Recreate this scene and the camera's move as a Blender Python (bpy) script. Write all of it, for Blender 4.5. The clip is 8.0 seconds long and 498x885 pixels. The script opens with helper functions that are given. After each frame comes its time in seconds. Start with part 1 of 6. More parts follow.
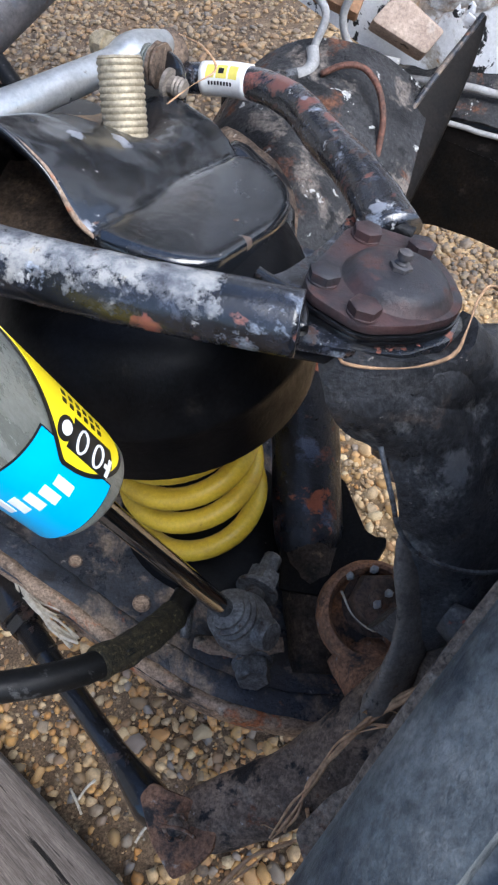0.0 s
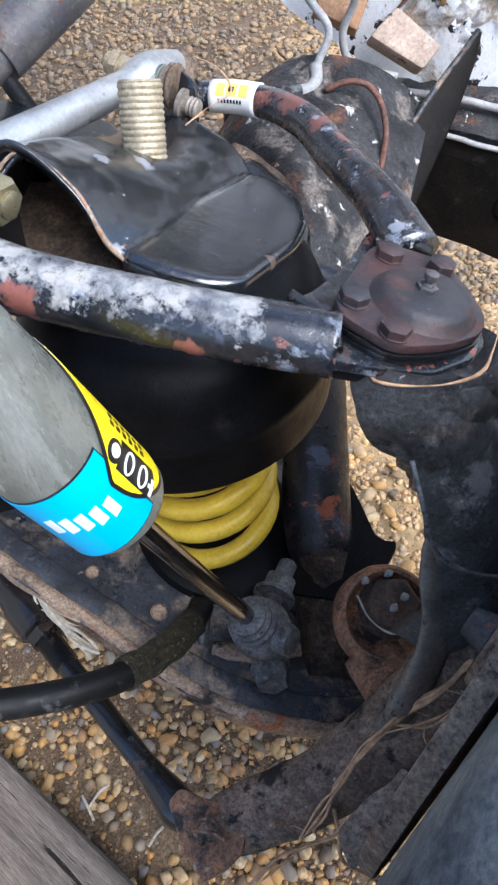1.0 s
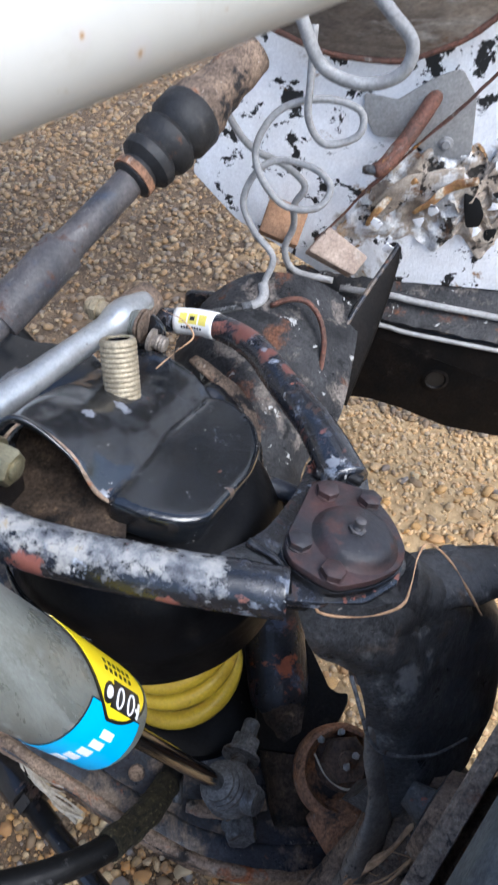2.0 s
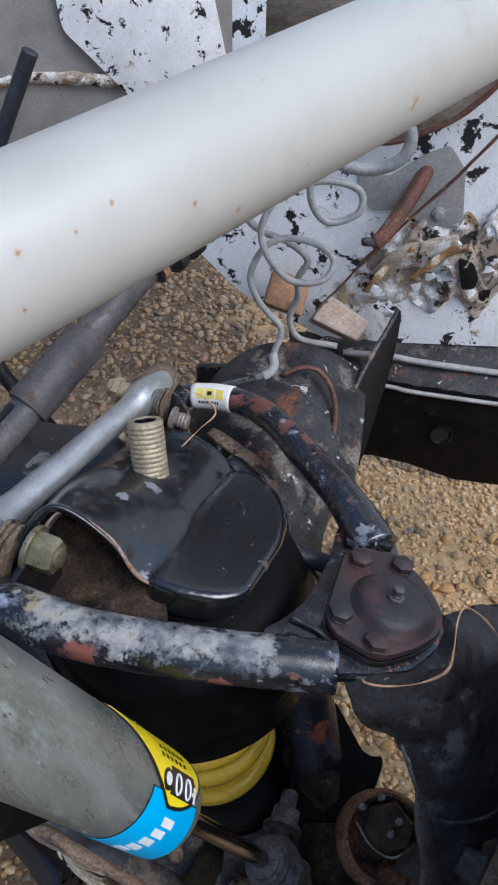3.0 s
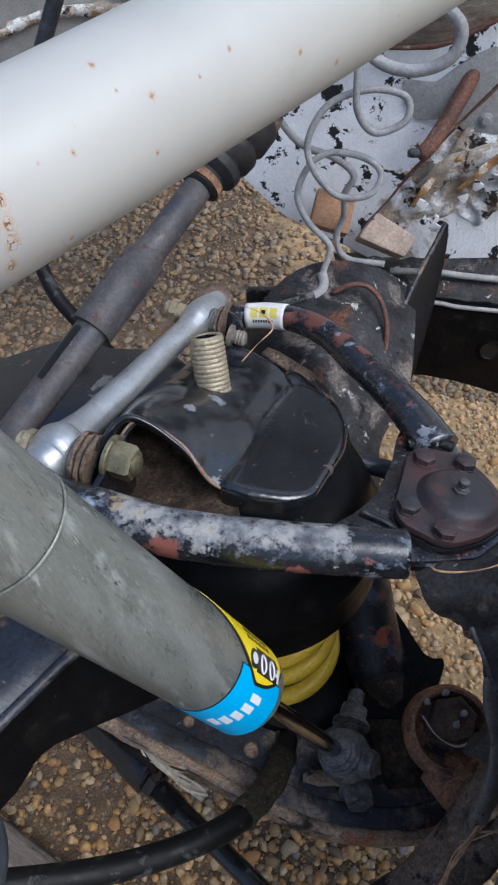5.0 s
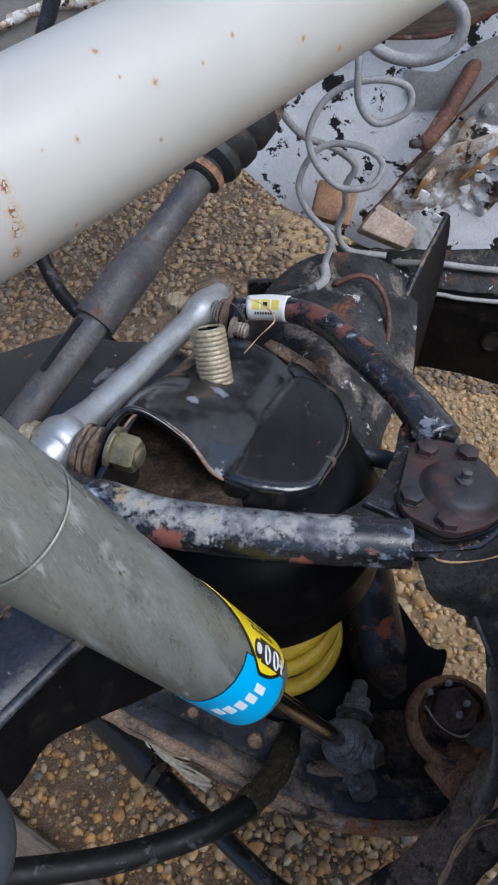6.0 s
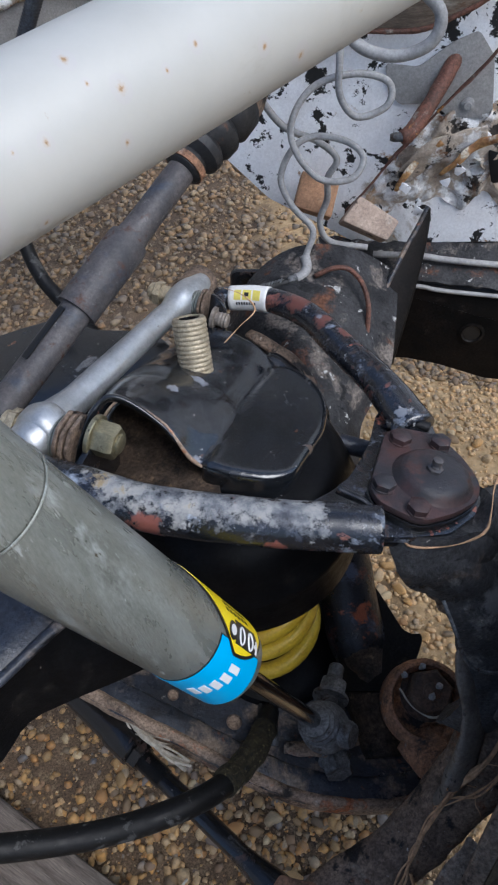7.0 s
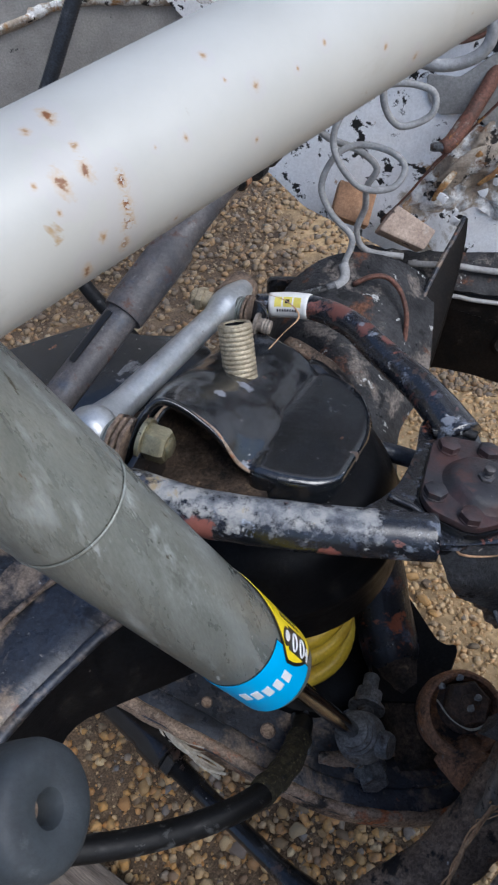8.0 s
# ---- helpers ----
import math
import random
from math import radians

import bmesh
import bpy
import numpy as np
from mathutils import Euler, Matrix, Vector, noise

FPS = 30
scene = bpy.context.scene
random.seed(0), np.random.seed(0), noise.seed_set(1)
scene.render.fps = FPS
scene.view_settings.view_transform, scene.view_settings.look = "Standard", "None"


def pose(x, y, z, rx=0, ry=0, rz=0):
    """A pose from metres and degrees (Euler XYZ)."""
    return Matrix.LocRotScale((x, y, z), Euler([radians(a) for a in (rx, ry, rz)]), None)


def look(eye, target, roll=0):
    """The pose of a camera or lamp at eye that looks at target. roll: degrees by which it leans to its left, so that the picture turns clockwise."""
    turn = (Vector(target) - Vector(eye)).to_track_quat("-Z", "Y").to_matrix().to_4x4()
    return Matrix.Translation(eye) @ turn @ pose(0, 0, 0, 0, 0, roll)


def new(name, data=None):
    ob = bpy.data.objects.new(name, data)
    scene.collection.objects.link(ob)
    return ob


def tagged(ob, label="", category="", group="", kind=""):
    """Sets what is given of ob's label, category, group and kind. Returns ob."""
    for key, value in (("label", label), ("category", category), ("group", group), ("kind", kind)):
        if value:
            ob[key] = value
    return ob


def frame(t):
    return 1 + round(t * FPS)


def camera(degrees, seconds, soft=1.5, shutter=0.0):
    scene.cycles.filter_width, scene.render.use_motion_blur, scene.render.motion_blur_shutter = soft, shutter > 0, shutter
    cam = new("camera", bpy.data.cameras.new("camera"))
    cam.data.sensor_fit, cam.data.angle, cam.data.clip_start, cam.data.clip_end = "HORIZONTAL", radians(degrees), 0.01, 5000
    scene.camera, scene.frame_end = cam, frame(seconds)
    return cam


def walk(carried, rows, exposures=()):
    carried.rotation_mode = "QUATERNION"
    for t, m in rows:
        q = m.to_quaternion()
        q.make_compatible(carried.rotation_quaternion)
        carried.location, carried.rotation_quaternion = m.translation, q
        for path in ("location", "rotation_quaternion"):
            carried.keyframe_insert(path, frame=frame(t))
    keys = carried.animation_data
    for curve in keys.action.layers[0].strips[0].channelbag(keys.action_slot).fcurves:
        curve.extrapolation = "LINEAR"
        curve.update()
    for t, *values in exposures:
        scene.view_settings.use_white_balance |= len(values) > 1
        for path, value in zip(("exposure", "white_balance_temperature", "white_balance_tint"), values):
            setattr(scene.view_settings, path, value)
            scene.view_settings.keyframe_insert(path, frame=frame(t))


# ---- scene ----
cam = camera(38.0, 8.0, 2.2, 0.15)
PATH = [
    (0, (-0.045, -0.293, 0.92), (-0.226, 0.905, -0.671), -8.7),
    (0.5, (-0.055, -0.305, 0.912), (-0.211, 0.87, -0.699), -8.9),
    (1, (-0.075, -0.293, 0.939), (-0.191, 0.901, -0.661), -7.4),
    (1.5, (-0.069, -0.287, 1.001), (-0.12, 0.947, -0.572), -5.1),
    (2, (-0.068, -0.27, 1.073), (-0.057, 1.067, -0.415), -4.3),
    (2.2, (-0.07, -0.27, 1.101), (-0.029, 1.126, -0.331), -4.2),
    (3.3, (-0.104, -0.263, 1.096), (-0.052, 1.171, -0.298), -6.9),
    (3.5, (-0.104, -0.276, 1.081), (-0.071, 1.125, -0.346), -7.8),
    (4, (-0.114, -0.286, 1.087), (-0.13, 1.08, -0.374), -10.1),
    (4.5, (-0.124, -0.293, 1.092), (-0.163, 1.061, -0.38), -11.2),
    (6, (-0.128, -0.298, 1.091), (-0.185, 1.035, -0.399), -12.3),
    (6.5, (-0.124, -0.301, 1.094), (-0.173, 1.02, -0.407), -11.8),
    (7, (-0.12, -0.308, 1.099), (-0.151, 0.998, -0.414), -11.1),
    (7.5, (-0.126, -0.31, 1.096), (-0.155, 0.996, -0.419), -11.0),
    (8, (-0.152, -0.306, 1.1), (-0.197, 1.023, -0.394), -10.7),
]
walk(cam, [(t, look(eye, target, roll)) for t, eye, target, roll in PATH],
     [(0, 1.25, 5800, 8.5), (0.5, 1.45, 5800, 8.5), (1, 1.55, 5800, 8.5), (1.5, 1.45, 5800, 8.5), (2.2, 0.95, 5800, 8.5), (3.3, 0.33, 5800, 8.5), (3.5, 0.37, 5800, 8.5), (4, 0.73, 5800, 8.5), (4.5, 0.53, 5800, 8.5), (6, 0.40, 5800, 8.5), (8, 0.40, 5800, 8.5)])
# ---------------------------------------------------------------- light
world = bpy.data.worlds.new("sky")
scene.world = world
world.use_nodes = True
wn = world.node_tree
sky = wn.nodes.new("ShaderNodeTexSky")
sky.sky_type, sky.sun_disc = "NISHITA", False
sky.sun_elevation, sky.sun_rotation = radians(50), radians(132)
sky.air_density, sky.dust_density, sky.ozone_density = 1.0, 3.5, 3.0
wn.nodes["Background"].inputs["Strength"].default_value = 0.15
wn.links.new(sky.outputs[0], wn.nodes["Background"].inputs["Color"])
sun = new("sun", bpy.data.lights.new("sun", "SUN"))
sun.data.energy, sun.data.angle, sun.data.color = 1.5, radians(40), (1.0, 0.975, 0.94)
sun.matrix_basis = look((0.62, -0.56, 1.0), (0, 0, 0.0))


# ---------------------------------------------------------------- materials
def node(nt, kind, **inputs):
    n = nt.nodes.new(kind)
    for key, value in inputs.items():
        n.inputs[key.replace("_", " ")].default_value = value
    return n


def noise_tex(nt, co, scale, detail=6.0, rough=0.6, distort=0.0):
    n = node(nt, "ShaderNodeTexNoise", Scale=scale, Detail=detail, Roughness=rough, Distortion=distort)
    nt.links.new(co, n.inputs["Vector"])
    return n.outputs["Fac"]


def ramp(nt, fac, stops):
    r = nt.nodes.new("ShaderNodeValToRGB")
    while len(r.color_ramp.elements) < len(stops):
        r.color_ramp.elements.new(0.5)
    for e, (p, c) in zip(r.color_ramp.elements, stops):
        e.position, e.color = p, (*c, 1) if len(c) == 3 else c
    nt.links.new(fac, r.inputs["Fac"])
    return r.outputs["Color"]


def mix(nt, fac, a, b):
    m = nt.nodes.new("ShaderNodeMix")
    m.data_type = "RGBA"
    for sock, value in ((m.inputs[0], fac), (m.inputs[6], a), (m.inputs[7], b)):
        if isinstance(value, (tuple, list)):
            sock.default_value = (*value[:3], 1)
        elif isinstance(value, (int, float)):
            sock.default_value = value
        else:
            nt.links.new(value, sock)
    return m.outputs[2]


def surface(name, base, base2=None, grain=60.0, patches=(), rough=0.5, rough_var=0.25, metal=0.0, bump=0.25, bump_scale=220.0, stretch=(1, 1, 1), coat=0.0, speckle=0.5, sheen=0.4):
    """Weathered surface: two tones by grain, patches of other colours (colour, scale, low, high, roughness), uneven gloss and relief.
    A patch covers where its own noise lies between low and high."""
    m = bpy.data.materials.new(name)
    m.use_nodes = True
    nt = m.node_tree
    bsdf = nt.nodes["Principled BSDF"]
    tc = nt.nodes.new("ShaderNodeTexCoord")
    mp = nt.nodes.new("ShaderNodeMapping")
    mp.inputs["Scale"].default_value = stretch
    nt.links.new(tc.outputs["Object"], mp.inputs["Vector"])
    co = mp.outputs[0]
    base2 = base2 or tuple(c * 0.6 for c in base)
    big = noise_tex(nt, co, grain, 8, 0.65)
    col = ramp(nt, big, [(0.35, base2), (0.65, base)])
    fine = noise_tex(nt, co, bump_scale, 5, 0.7)
    ro = nt.nodes.new("ShaderNodeMapRange")
    nt.links.new(noise_tex(nt, co, grain * 1.7, 6, 0.7), ro.inputs["Value"])
    ro.inputs["From Min"].default_value, ro.inputs["From Max"].default_value = 0.3, 0.7
    ro.inputs["To Min"].default_value, ro.inputs["To Max"].default_value = max(0.04, rough - rough_var), min(1, rough + rough_var)
    rough_out = ro.outputs[0]
    height = fine
    for k, (pc, scale, low, high, prough) in enumerate(patches):
        off = nt.nodes.new("ShaderNodeVectorMath")
        off.operation = "ADD"
        off.inputs[1].default_value = (3.1 * k + 1.7, 7.3 * k, 2.9 * k)
        nt.links.new(co, off.inputs[0])
        f = noise_tex(nt, off.outputs[0], scale, 9, 0.68, 0.3)
        mask = ramp(nt, f, [(low, (0, 0, 0)), (high, (1, 1, 1))])
        tone = mix(nt, fine, tuple(c * 0.55 for c in pc), pc)
        col = mix(nt, mask, col, tone)
        rough_out = mix(nt, mask, rough_out, (prough, prough, prough))
    if speckle:
        sp = nt.nodes.new("ShaderNodeMapRange")
        nt.links.new(noise_tex(nt, co, 330, 4, 0.75), sp.inputs["Value"])
        sp.inputs["From Min"].default_value, sp.inputs["From Max"].default_value = 0.35, 0.65
        sp.inputs["To Min"].default_value, sp.inputs["To Max"].default_value = 1 - speckle, 1 + speckle
        sc = nt.nodes.new("ShaderNodeVectorMath")
        sc.operation = "SCALE"
        nt.links.new(col, sc.inputs[0])
        nt.links.new(sp.outputs[0], sc.inputs["Scale"])
        col = sc.outputs[0]
    bsdf.inputs["Specular IOR Level"].default_value = sheen
    nt.links.new(col, bsdf.inputs["Base Color"])
    nt.links.new(rough_out, bsdf.inputs["Roughness"])
    bsdf.inputs["Metallic"].default_value = metal
    bsdf.inputs["Coat Weight"].default_value = coat
    bsdf.inputs["Coat Roughness"].default_value = 0.15
    if bump:
        b = node(nt, "ShaderNodeBump", Strength=bump, Distance=0.002)
        nt.links.new(height, b.inputs["Height"])
        nt.links.new(b.outputs[0], bsdf.inputs["Normal"])
    return m


RUST, RUST_DK, PRIMER, DUST = (0.17, 0.07, 0.035), (0.055, 0.03, 0.022), (0.33, 0.10, 0.055), (0.36, 0.34, 0.31)
M = {}
M["black_paint"] = surface("black_paint", (0.011, 0.012, 0.014), (0.005, 0.005, 0.006), 45, [((0.085, 0.085, 0.088), 40, 0.62, 0.82, 0.7), (RUST_DK, 26, 0.60, 0.66, 0.8), (DUST, 190, 0.68, 0.72, 0.9)], rough=0.17, rough_var=0.10, bump=0.14, coat=0.4)
M["pot_black"] = surface("pot_black", (0.0045, 0.0045, 0.005), (0.0025, 0.0025, 0.003), 30, [((0.022, 0.019, 0.016), 22, 0.60, 0.74, 0.7), ((0.10, 0.085, 0.07), 150, 0.68, 0.72, 0.9)], rough=0.42, rough_var=0.12, bump=0.2, sheen=0.10)
M["inner_brown"] = surface("inner_brown", (0.075, 0.052, 0.036), (0.020, 0.016, 0.013), 46, [((0.16, 0.11, 0.07), 60, 0.58, 0.68, 0.95), ((0.010, 0.009, 0.009), 26, 0.55, 0.65, 0.6)], rough=0.85, rough_var=0.1, bump=1.0, sheen=0.2)
M["nut_zinc"] = surface("nut_zinc", (0.36, 0.32, 0.20), (0.21, 0.185, 0.115), 50, [((0.10, 0.085, 0.05), 60, 0.58, 0.68, 0.6), ((0.55, 0.53, 0.46), 90, 0.64, 0.72, 0.7)], rough=0.34, rough_var=0.12, metal=0.7, bump=0.2, speckle=0.2)
M["nut_rust"] = surface("nut_rust", (0.105, 0.062, 0.040), (0.040, 0.028, 0.021), 60, [((0.15, 0.070, 0.036), 50, 0.58, 0.66, 0.9)], rough=0.7, rough_var=0.1, bump=0.7)
M["web_iron"] = surface("web_iron", (0.175, 0.152, 0.128), (0.105, 0.092, 0.080), 40, [((0.012, 0.012, 0.012), 70, 0.60, 0.66, 0.6), ((0.13, 0.085, 0.055), 60, 0.62, 0.70, 0.9)], rough=0.6, rough_var=0.12, bump=0.5, speckle=0.3)
M["perch_paint"] = surface("perch_paint", (0.011, 0.013, 0.017), (0.005, 0.006, 0.007), 24, [((0.06, 0.065, 0.075), 26, 0.60, 0.80, 0.6), ((0.45, 0.42, 0.38), 210, 0.655, 0.69, 0.8), (RUST, 40, 0.65, 0.68, 0.9), ((0.20, 0.20, 0.205), 14, 0.645, 0.67, 0.5)], rough=0.18, rough_var=0.12, bump=0.3, bump_scale=110, coat=1.0)
M["arm_paint"] = surface("arm_paint", (0.016, 0.018, 0.024), (0.006, 0.007, 0.009), 45, [((0.070, 0.080, 0.11), 60, 0.54, 0.70, 0.35), ((0.22, 0.08, 0.058), 13, 0.575, 0.61, 0.75), (PRIMER, 34, 0.625, 0.65, 0.8), (RUST_DK, 60, 0.57, 0.63, 0.85), ((0.34, 0.38, 0.45), 28, 0.59, 0.66, 0.7), ((0.42, 0.42, 0.41), 85, 0.64, 0.68, 0.85)], rough=0.22, rough_var=0.12, bump=0.3, coat=0.9)
M["post_paint"] = surface("post_paint", (0.012, 0.013, 0.017), (0.006, 0.006, 0.008), 36, [((0.085, 0.10, 0.15), 18, 0.57, 0.68, 0.35), ((0.36, 0.125, 0.065), 15, 0.615, 0.645, 0.8), ((0.10, 0.042, 0.028), 34, 0.57, 0.63, 0.8)], rough=0.35, rough_var=0.18, bump=0.5, coat=0.1, sheen=0.3)
M["cap_rust"] = surface("cap_rust", (0.070, 0.036, 0.034), (0.036, 0.024, 0.024), 50, [((0.034, 0.033, 0.038), 20, 0.44, 0.58, 0.40), ((0.11, 0.05, 0.04), 30, 0.58, 0.66, 0.7), ((0.32, 0.27, 0.24), 230, 0.68, 0.71, 0.8)], rough=0.46, rough_var=0.14, bump=0.4, bump_scale=260, speckle=0.22)
M["rust"] = surface("rust", (0.33, 0.165, 0.088), (0.12, 0.070, 0.046), 40, [((0.03, 0.025, 0.023), 34, 0.53, 0.62, 0.7), ((0.40, 0.17, 0.07), 26, 0.56, 0.66, 0.9), ((0.42, 0.37, 0.31), 60, 0.60, 0.70, 0.9)], rough=0.85, rough_var=0.1, bump=0.8)
M["dark_rust"] = surface("dark_rust", (0.230, 0.165, 0.118), (0.090, 0.066, 0.050), 46, [((0.20, 0.080, 0.040), 26, 0.58, 0.64, 0.9), ((0.24, 0.205, 0.17), 46, 0.59, 0.69, 0.9), ((0.022, 0.020, 0.020), 36, 0.56, 0.62, 0.6), ((0.55, 0.50, 0.44), 140, 0.65, 0.69, 0.9)], rough=0.75, rough_var=0.15, bump=1.0, sheen=0.25)
M["knuckle_iron"] = surface("knuckle_iron", (0.062, 0.062, 0.064), (0.018, 0.018, 0.019), 16, [((0.090, 0.066, 0.050), 26, 0.55, 0.66, 0.8), ((0.16, 0.155, 0.145), 34, 0.57, 0.65, 0.8), ((0.20, 0.060, 0.040), 18, 0.65, 0.67, 0.8), ((0.45, 0.40, 0.35), 90, 0.64, 0.69, 0.9)], rough=0.42, rough_var=0.2, bump=1.0, bump_scale=110)
M["underside"] = surface("underside", (0.036, 0.042, 0.056), (0.013, 0.015, 0.020), 22, [((0.31, 0.235, 0.17), 22, 0.50, 0.63, 0.85), ((0.22, 0.09, 0.05), 26, 0.61, 0.66, 0.85), ((0.38, 0.35, 0.31), 110, 0.64, 0.70, 0.9), ((0.010, 0.010, 0.012), 30, 0.55, 0.63, 0.5)], rough=0.34, rough_var=0.18, bump=0.55, coat=0.15, speckle=0.4)
M["shell_paint"] = surface("shell_paint", (0.040, 0.040, 0.042), (0.011, 0.011, 0.012), 26, [((0.19, 0.165, 0.145), 24, 0.55, 0.63, 0.85), ((0.15, 0.070, 0.042), 20, 0.57, 0.64, 0.9), ((0.010, 0.010, 0.011), 30, 0.57, 0.63, 0.6), ((0.5, 0.5, 0.48), 60, 0.635, 0.65, 0.8)], rough=0.42, rough_var=0.2, bump=0.8, bump_scale=140, sheen=0.2)
M["dirt_edge"] = surface("dirt_edge", (0.40, 0.29, 0.205), (0.18, 0.13, 0.095), 30, [((0.50, 0.18, 0.08), 16, 0.545, 0.60, 0.9), ((0.04, 0.036, 0.033), 24, 0.57, 0.66, 0.7), ((0.54, 0.46, 0.36), 90, 0.6, 0.7, 0.95)], rough=0.85, rough_var=0.1, bump=0.9, sheen=0.2)
M["strap_paint"] = surface("strap_paint", (0.009, 0.007, 0.006), (0.004, 0.004, 0.004), 30, [((0.035, 0.028, 0.024), 40, 0.60, 0.72, 0.6)], rough=0.5, rough_var=0.1, bump=0.2, sheen=0.08)
M["moss"] = surface("moss", (0.040, 0.033, 0.015), (0.010, 0.009, 0.006), 160, [((0.16, 0.13, 0.06), 220, 0.56, 0.66, 0.95)], rough=0.95, rough_var=0.04, bump=1.0, bump_scale=420)
M["copper_orange"] = surface("copper_orange", (0.50, 0.30, 0.11), (0.22, 0.10, 0.045), 60, [((0.74, 0.68, 0.55), 40, 0.52, 0.60, 0.9), ((0.10, 0.05, 0.03), 60, 0.60, 0.66, 0.9)], rough=0.85, rough_var=0.1, bump=0.8, speckle=0.3)
M["disc_rust"] = surface("disc_rust", (0.27, 0.215, 0.165), (0.13, 0.10, 0.078), 50, [((0.055, 0.042, 0.035), 110, 0.57, 0.64, 0.8), ((0.36, 0.315, 0.26), 160, 0.58, 0.66, 0.9), ((0.24, 0.11, 0.06), 20, 0.57, 0.66, 0.9)], rough=0.8, rough_var=0.1, bump=1.0, bump_scale=420)
M["loom"] = surface("loom", (0.035, 0.042, 0.055), (0.02, 0.024, 0.03), 60, [((0.09, 0.10, 0.11), 50, 0.56, 0.7, 0.7)], rough=0.45, rough_var=0.1, bump=0.1)
M["spring_yellow"] = surface("spring_yellow", (0.62, 0.43, 0.030), (0.48, 0.31, 0.025), 30, [((0.20, 0.14, 0.05), 120, 0.66, 0.74, 0.8), ((0.03, 0.025, 0.02), 60, 0.72, 0.75, 0.8)], rough=0.42, rough_var=0.12, bump=0.1, speckle=0.12)
M["zinc"] = surface("zinc", (0.265, 0.275, 0.245), (0.175, 0.182, 0.155), 10, [((0.36, 0.375, 0.34), 18, 0.52, 0.66, 0.5), ((0.105, 0.105, 0.080), 16, 0.54, 0.68, 0.30), ((0.46, 0.48, 0.45), 26, 0.56, 0.66, 0.5), ((0.56, 0.58, 0.55), 48, 0.625, 0.66, 0.6), ((0.42, 0.43, 0.39), 150, 0.63, 0.67, 0.7), ((0.11, 0.095, 0.06), 70, 0.65, 0.68, 0.6), ((0.20, 0.12, 0.065), 80, 0.69, 0.72, 0.8)], rough=0.30, rough_var=0.12, metal=0.35, bump=0.25, stretch=(2.2, 2.2, 0.45), speckle=0.14)
M["yellow_zinc"] = surface("yellow_zinc", (0.44, 0.375, 0.26), (0.29, 0.24, 0.16), 60, [((0.58, 0.56, 0.48), 60, 0.58, 0.75, 0.8), ((0.09, 0.065, 0.04), 80, 0.62, 0.69, 0.9)], rough=0.5, rough_var=0.15, metal=0.4, bump=0.3, speckle=0.3)
M["bright_zinc"] = surface("bright_zinc", (0.55, 0.56, 0.56), (0.38, 0.39, 0.39), 40, [((0.25, 0.22, 0.18), 60, 0.66, 0.74, 0.8)], rough=0.38, rough_var=0.12, metal=0.7, bump=0.15, speckle=0.12)
M["chrome"] = surface("chrome", (0.30, 0.30, 0.30), (0.22, 0.22, 0.22), 20, [], rough=0.14, rough_var=0.06, metal=1.0, bump=0.03, speckle=0.0)
M["grey_fitting"] = surface("grey_fitting", (0.15, 0.155, 0.16), (0.050, 0.050, 0.052), 70, [((0.06, 0.040, 0.030), 50, 0.56, 0.66, 0.9), ((0.36, 0.37, 0.37), 90, 0.62, 0.70, 0.8)], rough=0.6, rough_var=0.15, metal=0.3, bump=0.5)
M["white_paint"] = surface("white_paint", (0.44, 0.432, 0.396), (0.39, 0.382, 0.345), 14, [((0.40, 0.35, 0.285), 22, 0.58, 0.80, 0.5), ((0.40, 0.29, 0.16), 60, 0.655, 0.72, 0.6)], rough=0.40, rough_var=0.08, bump=0.05, speckle=0.0)
M["panel_white"] = surface("panel_white", (0.90, 0.91, 0.92), (0.80, 0.80, 0.80), 24, [((0.48, 0.43, 0.36), 11, 0.60, 0.66, 0.9), ((0.02, 0.02, 0.02), 34, 0.575, 0.59, 0.7), ((0.36, 0.21, 0.09), 20, 0.62, 0.67, 0.9)], rough=0.6, rough_var=0.15, bump=0.5, speckle=0.08)
M["panel_dirty"] = surface("panel_dirty", (0.46, 0.39, 0.31), (0.20, 0.155, 0.115), 24, [((0.84, 0.83, 0.80), 18, 0.47, 0.52, 0.8), ((0.46, 0.26, 0.10), 14, 0.57, 0.63, 0.9), ((0.03, 0.025, 0.02), 34, 0.585, 0.605, 0.8), ((0.22, 0.11, 0.055), 24, 0.59, 0.65, 0.9)], rough=0.7, rough_var=0.15, bump=0.9, speckle=0.25)
M["shaft_paint"] = surface("shaft_paint", (0.095, 0.084, 0.080), (0.038, 0.037, 0.040), 30, [((0.10, 0.050, 0.034), 60, 0.58, 0.66, 0.9), ((0.045, 0.055, 0.075), 30, 0.54, 0.66, 0.35), ((0.20, 0.19, 0.18), 120, 0.62, 0.68, 0.8)], rough=0.5, rough_var=0.2, bump=0.3, speckle=0.3)
M["bowl_metal"] = surface("bowl_metal", (0.30, 0.26, 0.215), (0.13, 0.105, 0.085), 20, [((0.50, 0.47, 0.42), 24, 0.56, 0.66, 0.8), ((0.20, 0.10, 0.055), 18, 0.58, 0.66, 0.9)], rough=0.55, rough_var=0.2, metal=0.3, bump=0.5, stretch=(0.5, 0.5, 2), speckle=0.3)
M["rubber"] = surface("rubber", (0.020, 0.020, 0.021), (0.010, 0.010, 0.010), 60, [((0.085, 0.075, 0.068), 36, 0.54, 0.68, 0.8), ((0.13, 0.065, 0.04), 30, 0.62, 0.68, 0.9)], rough=0.55, rough_var=0.15, bump=0.4, speckle=0.3)
